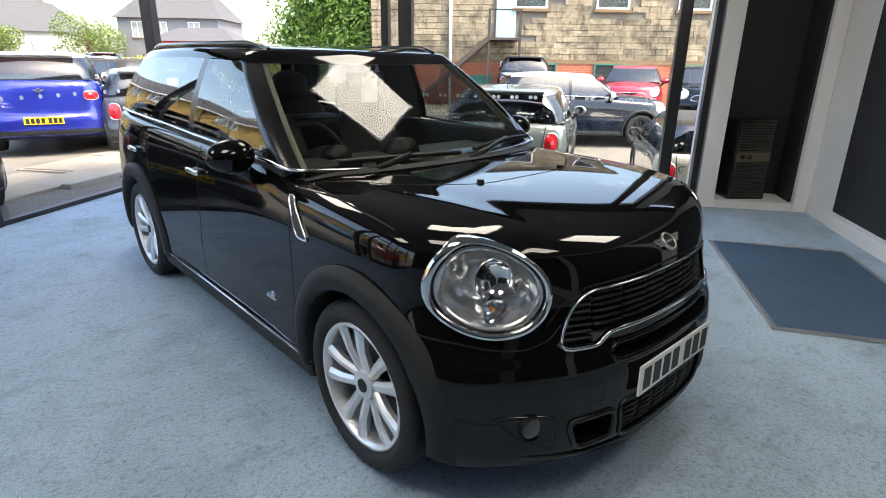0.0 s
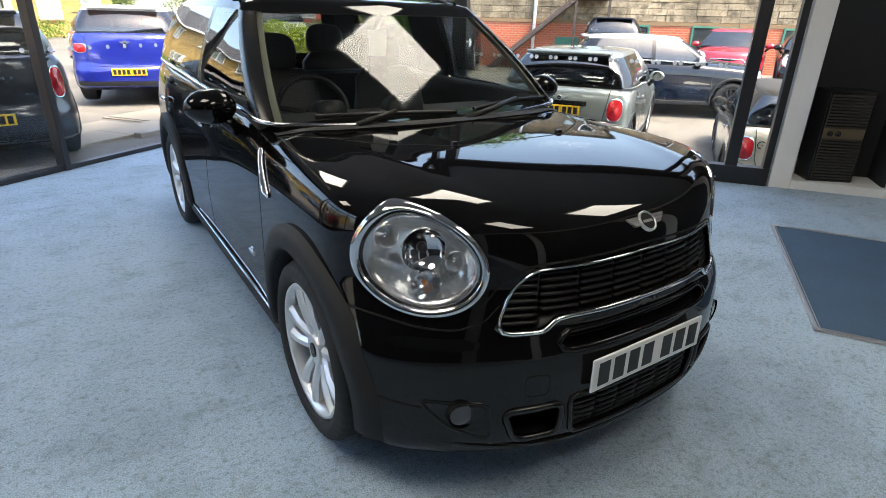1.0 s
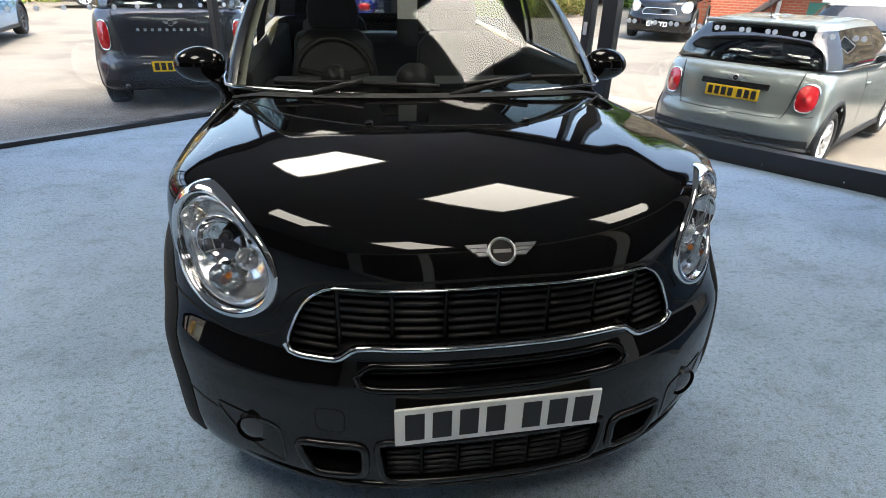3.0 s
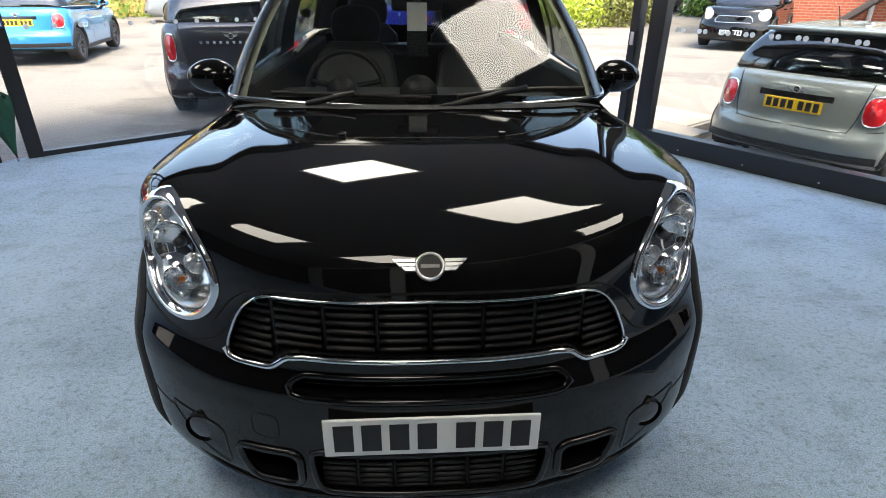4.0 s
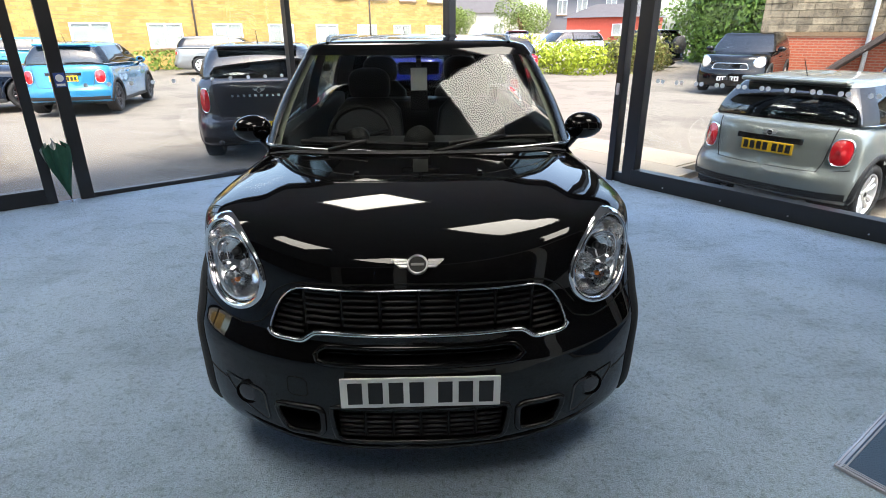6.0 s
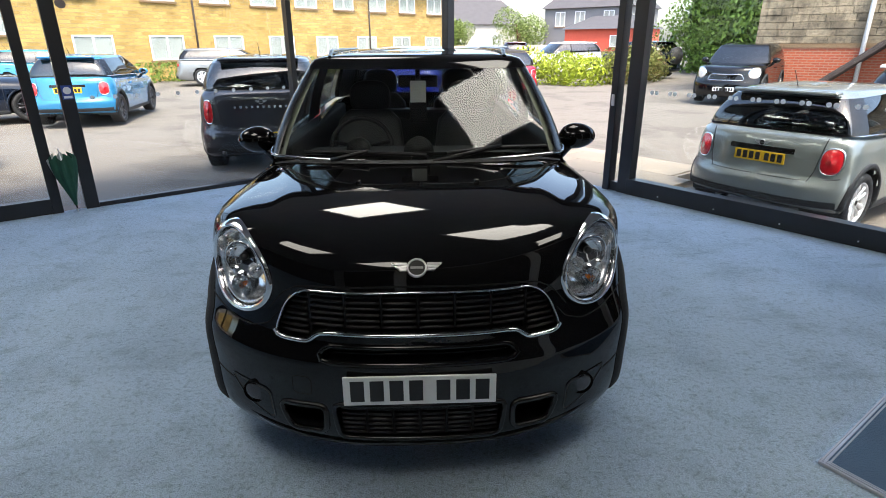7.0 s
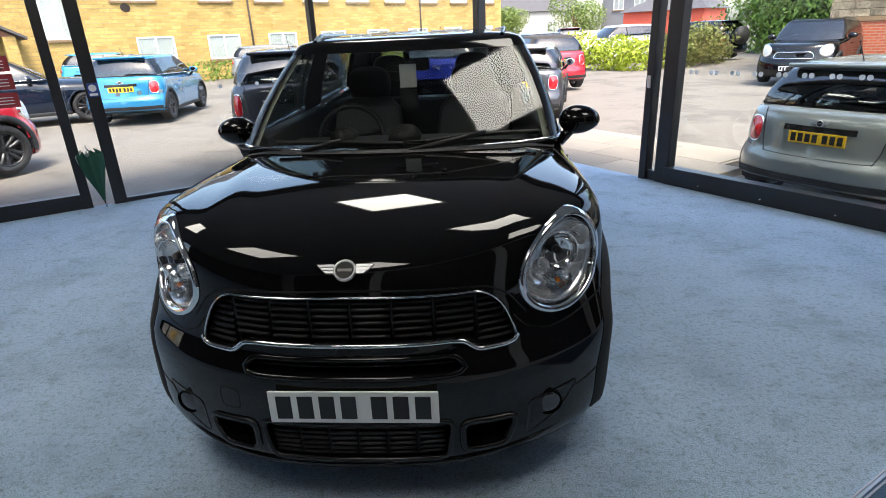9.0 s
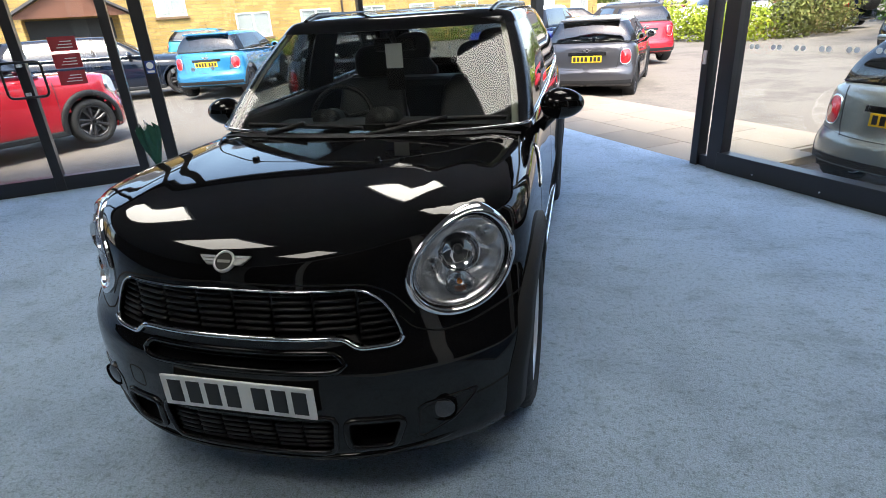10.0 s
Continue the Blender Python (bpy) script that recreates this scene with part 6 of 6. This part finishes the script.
BROWN = mat("brown_timber", (0.14, 0.055, 0.03), rough=0.7, var=0.25, scale=4)
SILL = mat("stone_sill", (0.19, 0.12, 0.065), rough=0.85, var=0.15)
GREEN_FRAME = mat("green_window_frame", (0.03, 0.16, 0.11), rough=0.5, var=0.1)
RENDER = mat("pale_render", (0.48, 0.46, 0.42), rough=0.9, var=0.1, scale=1.2)
GREY_RENDER = mat("grey_render", (0.17, 0.17, 0.18), rough=0.9, var=0.12, scale=1.2)
IRON = mat("rusty_iron", (0.05, 0.035, 0.03), rough=0.7, var=0.4, scale=5)
WHITE_PIPE = mat("white_pipe", (0.7, 0.7, 0.69), rough=0.5, var=0.1)


def window(parent, x, z0, w, h, frame=UPVC, curtain=True, mullions=1, y=0.0, sill=True):
    """A window in a facade whose outside is -y."""
    wi = part("window", box_mesh("reveal", (x - w / 2, x + w / 2, y - 0.004, y + 0.10, z0, z0 + h), CURTAIN if curtain else ROOM_DARK), parent, "white framed window with net curtains" if frame is UPVC else "green framed window")
    t = 0.06
    for a, b, c_, d in ((x - w / 2, x + w / 2, z0, z0 + t), (x - w / 2, x + w / 2, z0 + h - t, z0 + h), (x - w / 2, x - w / 2 + t, z0 + t, z0 + h - t), (x + w / 2 - t, x + w / 2, z0 + t, z0 + h - t)):
        part("frame", box_mesh("frame", (a, b, y - 0.05, y + 0.02, c_, d), frame), wi)
    for k in range(mullions):
        mx = x - w / 2 + w * (k + 1) / (mullions + 1)
        part("mullion", box_mesh("mullion", (mx - 0.035, mx + 0.035, y - 0.05, y + 0.02, z0 + t, z0 + h - t), frame), wi)
    part("pane", box_mesh("pane", (x - w / 2 + t, x + w / 2 - t, y - 0.02, y - 0.012, z0 + t, z0 + h - t), WINDOW_GLASS), wi)
    if sill:
        part("sill", box_mesh("sill", (x - w / 2 - 0.08, x + w / 2 + 0.08, y - 0.10, y + 0.02, z0 - 0.10, z0), SILL), wi)
    return wi


# yellow two-storey building, receding to the right
d = Vector((0.671, 0.741, 0))
MY = Matrix.Translation((-12.62, 27.05, -0.1)) @ Matrix(((d.x, -d.y, 0, 0), (d.y, d.x, 0, 0), (0, 0, 1, 0), (0, 0, 0, 1)))
yb = thing("apartment_building", "yellow brick two-storey building with white windows", "building", m=MY)
part("wall", box_mesh("wall", (-32, 21.8, 0.0, 9, -1, 5.1), YELLOW_BRICK), yb)
bm = bmesh.new()
vs = [bm.verts.new(p) for p in ((-32.4, -0.45, 5.1), (22.2, -0.45, 5.1), (22.2, 9.4, 5.1), (-32.4, 9.4, 5.1), (-30, 4.5, 7.4), (19.5, 4.5, 7.4))]
for q in ((0, 1, 5, 4), (1, 2, 5), (2, 3, 4, 5), (3, 0, 4), (3, 2, 1, 0)):
    bm.faces.new([vs[i] for i in q])
part("roof", bm_mesh("roof", bm, SLATE), yb, "grey slate roof")
part("gutter", box_mesh("gutter", (-32.4, 22.2, -0.55, -0.45, 4.98, 5.12), UPVC), yb)
for i in range(8):
    if i != 7:
        window(yb, 0.33 + 2.83 * i, 3.62, 1.55, 1.25)
    window(yb, -2.8 + 3.25 * i, 0.98, 1.65, 1.12)
window(yb, 0.33 + 2.83 * 7, 3.62, 1.55, 1.25)
window(yb, -3.4, 3.62, 1.8, 1.25)
window(yb, -6.4, 2.1, 1.3, 1.9)
window(yb, -15.0, 0.98, 2.2, 1.12)
window(yb, -14.5, 3.62, 1.8, 1.25)
for x in (1.95, 13.7):
    part("drainpipe", cyl_mesh("pipe", (x, -0.07, 0), (x, -0.07, 5.0), 0.05, IRON, None, 10), yb)
part("satellite_dish", cyl_mesh("dish", (-3.9, -0.42, 3.30), (-3.87, -0.37, 3.33), 0.20, IRON, 0.12, 20, False), yb, "grey satellite dish")
part("dish_arm", cyl_mesh("arm", (-3.85, -0.33, 3.3), (-3.8, 0.02, 3.15), 0.02, IRON, None, 8), yb)
# gabled porch
bm = bmesh.new()
vs = [bm.verts.new(p) for p in ((-12.4, -1.6, 2.25), (-8.3, -1.6, 2.25), (-10.35, -1.6, 3.35), (-12.4, 0.0, 2.25), (-8.3, 0.0, 2.25), (-10.35, 0.0, 3.35))]
bm.faces.new((vs[0], vs[1], vs[2]))
part("porch_gable", bm_mesh("gable", bm, BROWN), yb, "brown timber porch gable")
bm = bmesh.new()
for s in (-1, 1):
    q = [bm.verts.new(p) for p in ((-10.35, -1.8, 3.45), (-10.35 + s * 2.4, -1.8, 2.12), (-10.35 + s * 2.4, 0.0, 2.12), (-10.35, 0.0, 3.45))]
    bm.faces.new(q if s > 0 else q[::-1])
r = bmesh.ops.extrude_face_region(bm, geom=list(bm.faces))
bmesh.ops.translate(bm, verts=[v for v in r["geom"] if isinstance(v, bmesh.types.BMVert)], vec=(0, 0, 0.10))
part("porch_roof", bm_mesh("porch_roof", bm, SLATE), yb, "grey porch roof")
for x in (-12.2, -8.5):
    part("porch_post", box_mesh("post", (x - 0.2, x + 0.2, -1.6, -1.25, -1, 2.25), YELLOW_BRICK), yb)
part("entrance", box_mesh("entrance", (-11.9, -8.8, -0.05, 0.02, 0, 2.2), ROOM_DARK), yb, "dark glazed entrance")

# stone building with a brick base, fire stair and white pipe
d = Vector((0.741, -0.671, 0))
MS = Matrix.Translation((11.27, 15.87, 0)) @ Matrix(((d.x, -d.y, 0, 0), (d.y, d.x, 0, 0), (0, 0, 1, 0), (0, 0, 0, 1)))
sb = thing("stone_building", "grey weathered stone building on a red brick base", "building", m=MS)
MORTAR = mat("stone_mortar", (0.17, 0.15, 0.12), rough=0.95, var=0.2)
STONE = stained(mat("weathered_stone", (0.33, 0.265, 0.18), rough=0.9, var=0.28, scale=1.1, fine=0.25, bump=0.9, bump_scale=14, island=0.38), [(2.6, 1.0, 0, 0.47, 0.62, 0.52), (0.45, 1.0, 0, 0.46, 0.62, 0.62), (9.0, 1.0, 0, 0.52, 0.66, 0.60), (1.6, 0.2, 42, 0.54, 0.66, 0.60)], True)
part("brick_base", box_mesh("brick_base", (-1.1, 34, -0.06, 9, -1.4, 1.42), RED_BRICK), sb, "red brick base")
part("stone_core", box_mesh("core", (-1.05, 34, 0.0, 9, 1.42, 5.5), MORTAR), sb)
bm = bmesh.new()
vs = [bm.verts.new(p) for p in ((-1.5, -0.3, 5.5), (34.5, -0.3, 5.5), (34.5, 9.5, 5.5), (-1.5, 9.5, 5.5), (2.0, 4.5, 6.6), (32, 4.5, 6.6))]
for q in ((0, 1, 5, 4), (1, 2, 5), (2, 3, 4, 5), (3, 0, 4), (3, 2, 1, 0)):
    bm.faces.new([vs[i] for i in q])
part("roof", bm_mesh("roof", bm, SLATE), sb, "slate roof")
UP = [(4.6 + 2.88 * k - 0.05, 3.2) for k in range(-1, 6)]
GR = [(4.85 + 2.85 * k, 0.45) for k in range(0, 6)]
for x, z in UP[1:]:
    window(sb, x, z, 1.16, 1.5, mullions=0, curtain=False, y=-0.03)
for x, z in GR:
    window(sb, x, z, 1.5, 0.95, GREEN_FRAME, False, 1, -0.065, False)
part("green_door", box_mesh("door", (2.5, 3.3, -0.11, -0.06, -0.6, 0.95), GREEN_FRAME, 0.01), sb, "green door")
part("stone_band", box_mesh("band", (-1.1, 34, -0.09, 0.0, 1.38, 1.5), SILL), sb)
part("white_pipe", cyl_mesh("pipe", (1.75, -0.14, -0.5), (1.75, -0.14, 5.5), 0.06, WHITE_PIPE, None, 10), sb, "white drainpipe")
part("white_pipe", cyl_mesh("pipe", (3.6, -0.14, -0.5), (3.6, -0.14, 1.45), 0.05, WHITE_PIPE, None, 10), sb, "white drainpipe")
part("white_pipe", cyl_mesh("pipe", (9.0, -0.14, -0.5), (9.0, -0.14, 1.35), 0.05, WHITE_PIPE, None, 10), sb, "white drainpipe")
part("boiler_box", box_mesh("boiler", (8.2, 9.1, -0.35, -0.06, 0.55, 1.1), UPVC, 0.02), sb, "white metal box on the wall")
part("stair_landing", box_mesh("landing", (3.0, 4.15, -1.05, -0.02, 2.12, 2.2), IRON), sb, "rusty iron landing")
part("stair_door", box_mesh("stair_door", (3.35, 4.05, -0.10, -0.02, 2.2, 4.0), mat("pale_blue_door", (0.33, 0.45, 0.50), rough=0.5, var=0.1), 0.01), sb, "pale blue door")
for x in (3.05, 4.1):
    for y in (-1.0,):
        part("stair_post", box_mesh("stair_post", (x - 0.04, x + 0.04, y - 0.04, y + 0.04, -0.6, 3.1), IRON), sb)
part("stair_rail", box_mesh("rail", (3.0, 4.15, -1.03, -0.99, 3.05, 3.1), IRON), sb)
for s in (0.0, -0.85):
    bm = bmesh.new()
    cyl(bm, (0.0, -0.15 + s, -0.4), (3.05, -0.15 + s, 2.15), 0.09, None, 6)
    part("stair_string", bm_mesh("string", bm, IRON), sb, "rusty iron stair string")
for k in range(13):
    t = (k + 0.5) / 13
    part("stair_tread", box_mesh("tread", (3.05 * t - 0.12, 3.05 * t + 0.12, -1.0, -0.15, -0.4 + 2.55 * t, -0.36 + 2.55 * t), IRON), sb)

# houses behind
def house(name, label, m, w, d_, eaves, ridge, wall, roof, windows, chimney=True):
    h = thing(name, label, "house", "houses behind the yard", m=m)
    part("wall", box_mesh("wall", (-w / 2, w / 2, 0, d_, -1, eaves), wall), h)
    bm = bmesh.new()
    vs = [bm.verts.new(p) for p in ((-w / 2 - 0.3, -0.3, eaves), (w / 2 + 0.3, -0.3, eaves), (w / 2 + 0.3, d_ + 0.3, eaves), (-w / 2 - 0.3, d_ + 0.3, eaves), (-w / 2 + w * 0.22, d_ / 2, ridge), (w / 2 - w * 0.22, d_ / 2, ridge))]
    for q in ((0, 1, 5, 4), (1, 2, 5), (2, 3, 4, 5), (3, 0, 4), (3, 2, 1, 0)):
        bm.faces.new([vs[i] for i in q])
    part("roof", bm_mesh("roof", bm, roof), h, "grey slate roof")
    if chimney:
        for x in (-w * 0.28, w * 0.3):
            c_ = part("chimney", box_mesh("chimney", (x - 0.5, x + 0.5, d_ / 2 - 0.4, d_ / 2 + 0.4, ridge - 0.8, ridge + 1.3), RED_BRICK if x < 0 else RENDER), h)
            for p in (-0.25, 0.25):
                part("chimney_pot", cyl_mesh("pot", (x + p, d_ / 2, ridge + 1.3), (x + p, d_ / 2, ridge + 1.75), 0.13, SILL, 0.1, 10), c_)
    for x, z, ww, hh in windows:
        window(h, x, z, ww, hh)
    return h


house("house", "white house with a grey hipped roof and chimneys", Matrix.Translation((6.6, 62, 0)) @ Matrix.Rotation(radians(8), 4, "Z"), 9.5, 8, 3.4, 6.3, RENDER, SLATE, [(-2.5, 1.2, 1.2, 1.2), (1.5, 1.2, 1.2, 1.2)])
house("house", "grey rendered house with a slate roof", Matrix.Translation((15.4, 54, 0)) @ Matrix.Rotation(radians(-38), 4, "Z"), 8.5, 8, 4.6, 7.6, GREY_RENDER, SLATE, [(-2.6, 3.0, 1.0, 1.3), (-0.6, 3.0, 1.0, 1.3), (2.2, 3.0, 1.0, 1.3)])
house("brick_extension", "low red brick house extension with a slate roof", Matrix.Translation((14.9, 47.4, 0)) @ Matrix.Rotation(radians(-40), 4, "Z"), 6.5, 5, 2.6, 3.7, mat("red_wall", (0.50, 0.085, 0.05), rough=0.85, var=0.15), SLATE, [(1.6, 1.2, 1.5, 0.9)], False)
solid("garden_wall", box_mesh("garden_wall", (2.0, 14.0, 49.0, 49.3, -0.5, 1.35), mat("pale_block_wall", (0.50, 0.42, 0.31), rough=0.9, var=0.15, scale=1)), "pale block boundary wall", "wall")
solid("fence", box_mesh("fence", (9.0, 17.0, 44.0, 44.08, -0.5, 0.9), BROWN), "brown timber boundary fence", "fence")

# ---------------------------------------------------------------- planting
def leaf_mat(name, c1):
    m = mat(name, c1, rough=0.6, var=0.35, scale=1.5, fine=0.1, island=0.5, spec=0.3)
    return m


def foliage(name, label, category, blobs, count, size, material, kind="stuff", trunk=None, seed=1):
    """A crown or hedge of many small leaf pairs, scattered near the skin of overlapping lumps."""
    rng = np.random.default_rng(seed)
    blobs = np.array(blobs, float)
    vol = blobs[:, 3] * blobs[:, 4] * blobs[:, 5]
    which = rng.choice(len(blobs), count, p=vol ** 0.67 / (vol ** 0.67).sum())
    d_ = rng.normal(size=(count, 3))
    d_ /= np.linalg.norm(d_, axis=1)[:, None]
    rad = 0.72 + 0.36 * rng.random(count)
    p = blobs[which, :3] + d_ * blobs[which, 3:] * rad[:, None]
    n_ = d_ + 0.8 * rng.normal(size=(count, 3))
    n_ /= np.linalg.norm(n_, axis=1)[:, None]
    a = np.cross(n_, rng.normal(size=(count, 3)))
    a /= np.linalg.norm(a, axis=1)[:, None]
    b_ = np.cross(n_, a)
    s = size * (0.6 + 0.8 * rng.random(count))[:, None]
    v = np.stack([p - a * s, p + b_ * s * 0.45, p + a * s, p - b_ * s * 0.45], 1).reshape(-1, 3)
    f = np.arange(4 * count).reshape(-1, 4)
    me = mesh_of(name, v, f, material, False)
    if trunk is None:
        # dark inner mass so that the hedge is not see-through
        ob = solid(name, me, label, category, kind=kind)
    else:
        ob = thing(name, label, category)
        part("crown", me, ob)
        part("trunk", trunk, ob)
    return ob


LEAF = leaf_mat("conifer_leaf", (0.13, 0.22, 0.035))
LIME = leaf_mat("lime_leaf", (0.24, 0.30, 0.02))
DULL = leaf_mat("shrub_leaf", (0.12, 0.13, 0.03))
DRY = leaf_mat("dry_leaf", (0.20, 0.15, 0.06))
rng = random.Random(3)
p0, p1 = Vector((12.9, 32.5, 0)), Vector((15.7, 21.0, 0))
blobs = []
for i in range(34):
    t, z = rng.random(), rng.random()
    p = p0.lerp(p1, t) + Vector((1.5 + rng.random() * 1.2, 0.5, 0))
    blobs.append((p.x, p.y, 0.6 + 7.5 * z, 1.5 + rng.random(), 1.6 + rng.random(), 1.5 + rng.random()))
foliage("conifer_hedge", "tall green conifer hedge behind the yard", "hedge", blobs, 30000, 0.11, LEAF, seed=2)
# coarse fill inside the hedge; its inner shade is put into the darker green
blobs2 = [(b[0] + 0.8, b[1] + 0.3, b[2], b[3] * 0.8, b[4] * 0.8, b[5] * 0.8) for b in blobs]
foliage("hedge_core", "inner leaves of the tall hedge, coloured dark as its inner shade", "hedge", blobs2, 5000, 0.35, leaf_mat("shaded_inner_leaf", (0.05, 0.095, 0.02)), seed=4)


def bush(name, label, pts, r, count, size, material, seed):
    q = random.Random(seed)
    bl = []
    for x, y in pts:
        for _ in range(3):
            bl.append((x + q.uniform(-r, r) * 0.5, y + q.uniform(-r, r) * 0.5, r * q.uniform(0.35, 0.75), r * q.uniform(0.5, 0.9), r * q.uniform(0.5, 0.9), r * q.uniform(0.5, 0.8)))
    return foliage(name, label, "bush", bl, count, size, material, seed=seed)


bush("lime_bush", "bright yellow-green clipped bushes", [(4.4, 23.0), (5.3, 22.4), (6.2, 21.8), (6.9, 21.6)], 1.0, 5200, 0.07, LIME, 5)
bush("shrub", "dull green and dry shrubs", [(7.9, 21.9), (8.8, 22.6), (9.8, 23.4)], 1.1, 4200, 0.07, DULL, 6)
bush("dry_shrub", "dry brown shrub stems", [(9.0, 22.6), (10.1, 23.8)], 1.0, 1200, 0.06, DRY, 7)
hb = []
for i in range(20):
    x = -6 + 22 * i / 19
    q = MY @ Vector((x, -1.1, 0.35))
    hb.append((q.x, q.y, 0.35, 0.85, 0.7, 0.5))
foliage("low_hedge", "low clipped green hedge along the yellow building", "hedge", hb, 6500, 0.08, leaf_mat("hedge_leaf", (0.13, 0.19, 0.03)), seed=8)
for k, (x, y, s, h) in enumerate(((9.5, 56, 2.6, 2.4), (3.2, 57, 1.8, 2.2), (1.2, 58, 1.6, 2.6), (21, 70, 4.0, 5.5))):
    q = random.Random(20 + k)
    bl = [(x + q.uniform(-s, s) * 0.6, y + q.uniform(-s, s) * 0.5, h + q.uniform(-s, s) * 0.45, s * 0.55, s * 0.55, s * 0.5) for _ in range(9)]
    bm = bmesh.new()
    cyl(bm, (x, y, -0.2), (x, y, h), 0.22, 0.1, 10)
    for _ in range(5):
        a = q.uniform(0, 6.28)
        cyl(bm, (x, y, h * 0.6), (x + s * 0.6 * math.cos(a), y + s * 0.6 * math.sin(a), h + s * 0.3), 0.09, 0.03, 6)
    foliage("tree", "round garden tree with light green leaves", "tree", bl, 5200, 0.10, leaf_mat("tree_leaf", (0.12, 0.17, 0.035)), "", bm_mesh("trunk", bm, BROWN), 30 + k)

# sign board by the hedge
sgn = thing("board_sign", "white free-standing board sign by the hedge", "sign", m=Matrix.Translation((14.6, 25.5, -0.05)) @ Matrix.Rotation(radians(-30), 4, "Z"))
part("board", box_mesh("board", (-0.45, 0.45, -0.02, 0.02, 0.35, 1.25), UPVC, 0.005), sgn)
for x in (-0.4, 0.4):
    part("leg", box_mesh("leg", (x - 0.03, x + 0.03, -0.03, 0.03, 0.0, 0.36), UPVC), sgn)

# paving by the doorway
pv = solid("pavement", box_mesh("bed", (-2.5, 3.0, 0.05, 2.2, -0.30, -0.055), PAVING, 0, MR), "sandstone paving outside the doorway", "pavement", kind="structure")
slab = box_mesh("slab", (-0.446, 0.446, -0.296, 0.296, -0.045, 0.0), PAVING, 0.006)
for i in range(6):
    for j in range(3):
        part("slab", slab, pv, "", MR @ Matrix.Translation((-2.0 + 0.9 * i + (0.3 if j % 2 else 0), 0.4 + 0.6 * j, -0.04)))
for i in range(2):
    for j in range(2):
        part("slab", slab, pv, "", ML @ Matrix.Translation((0.3 + 0.9 * i + (0.3 if j % 2 else 0), 1.3 + 0.6 * j, -0.04)))
kb = box_mesh("kerb", (-0.45, 0.45, -0.07, 0.07, -0.12, 0.04), mat("kerb_stone", (0.26, 0.24, 0.21), rough=0.9, var=0.2), 0.015)
part("kerb", kb, pv, "", ML @ Matrix.Translation((0.3, 0.92, -0.05)))

# stones of the facade, each one a piece
stones = [box_mesh("stone", (-w / 2 + 0.005, w / 2 - 0.005, -d_, 0.0, 0.005, 0.195), STONE, 0.010) for w, d_ in ((0.42, 0.03), (0.58, 0.045), (0.74, 0.035), (0.95, 0.04))]
widths = (0.42, 0.58, 0.74, 0.95)
rng = random.Random(11)
holes = [(x - 0.62, x + 0.62, z - 0.1, z + 1.55) for x, z in UP[1:]] + [(3.33, 4.07, 2.1, 4.05)]
count, row, rest = 0, 0, []
while row < 20:
    z, x = 1.5 + 0.20 * row, -1.05
    while x < 15.5:
        k = rng.randrange(4)
        w = widths[k]
        c_ = x + w / 2
        if not any(a < c_ + w / 2 - 0.05 and b > c_ - w / 2 + 0.05 and lo < z + 0.2 and hi > z + 0.05 for a, b, lo, hi in holes):
            if row < 12 and count < 300:
                part("stone", stones[k], sb, "", Matrix.Translation((c_, -0.002 - 0.012 * rng.random(), z)))
                count += 1
            else:
                rest.append((c_, z, w))
        x += w
    row += 1
v_, f_ = [], []
for c_, z, w in rest:
    b0 = len(v_)
    for q in ((-1, 0, 0), (1, 0, 0), (1, 0, 1), (-1, 0, 1)):
        v_.append((c_ + q[0] * (w / 2 - 0.008), 0.0, z + 0.005 + q[2] * 0.19))
        v_.append((c_ + q[0] * (w / 2 - 0.02), -0.035, z + 0.015 + q[2] * 0.17))
    f_ += [(b0 + 1, b0 + 3, b0 + 5, b0 + 7)] + [(b0 + 2 * i, b0 + (2 * i + 2) % 8, b0 + (2 * i + 3) % 8, b0 + 2 * i + 1) for i in range(4)]
far = part("stonework", mesh_of("stonework", v_, f_, STONE, False), sb)
far["kind"] = "stuff"
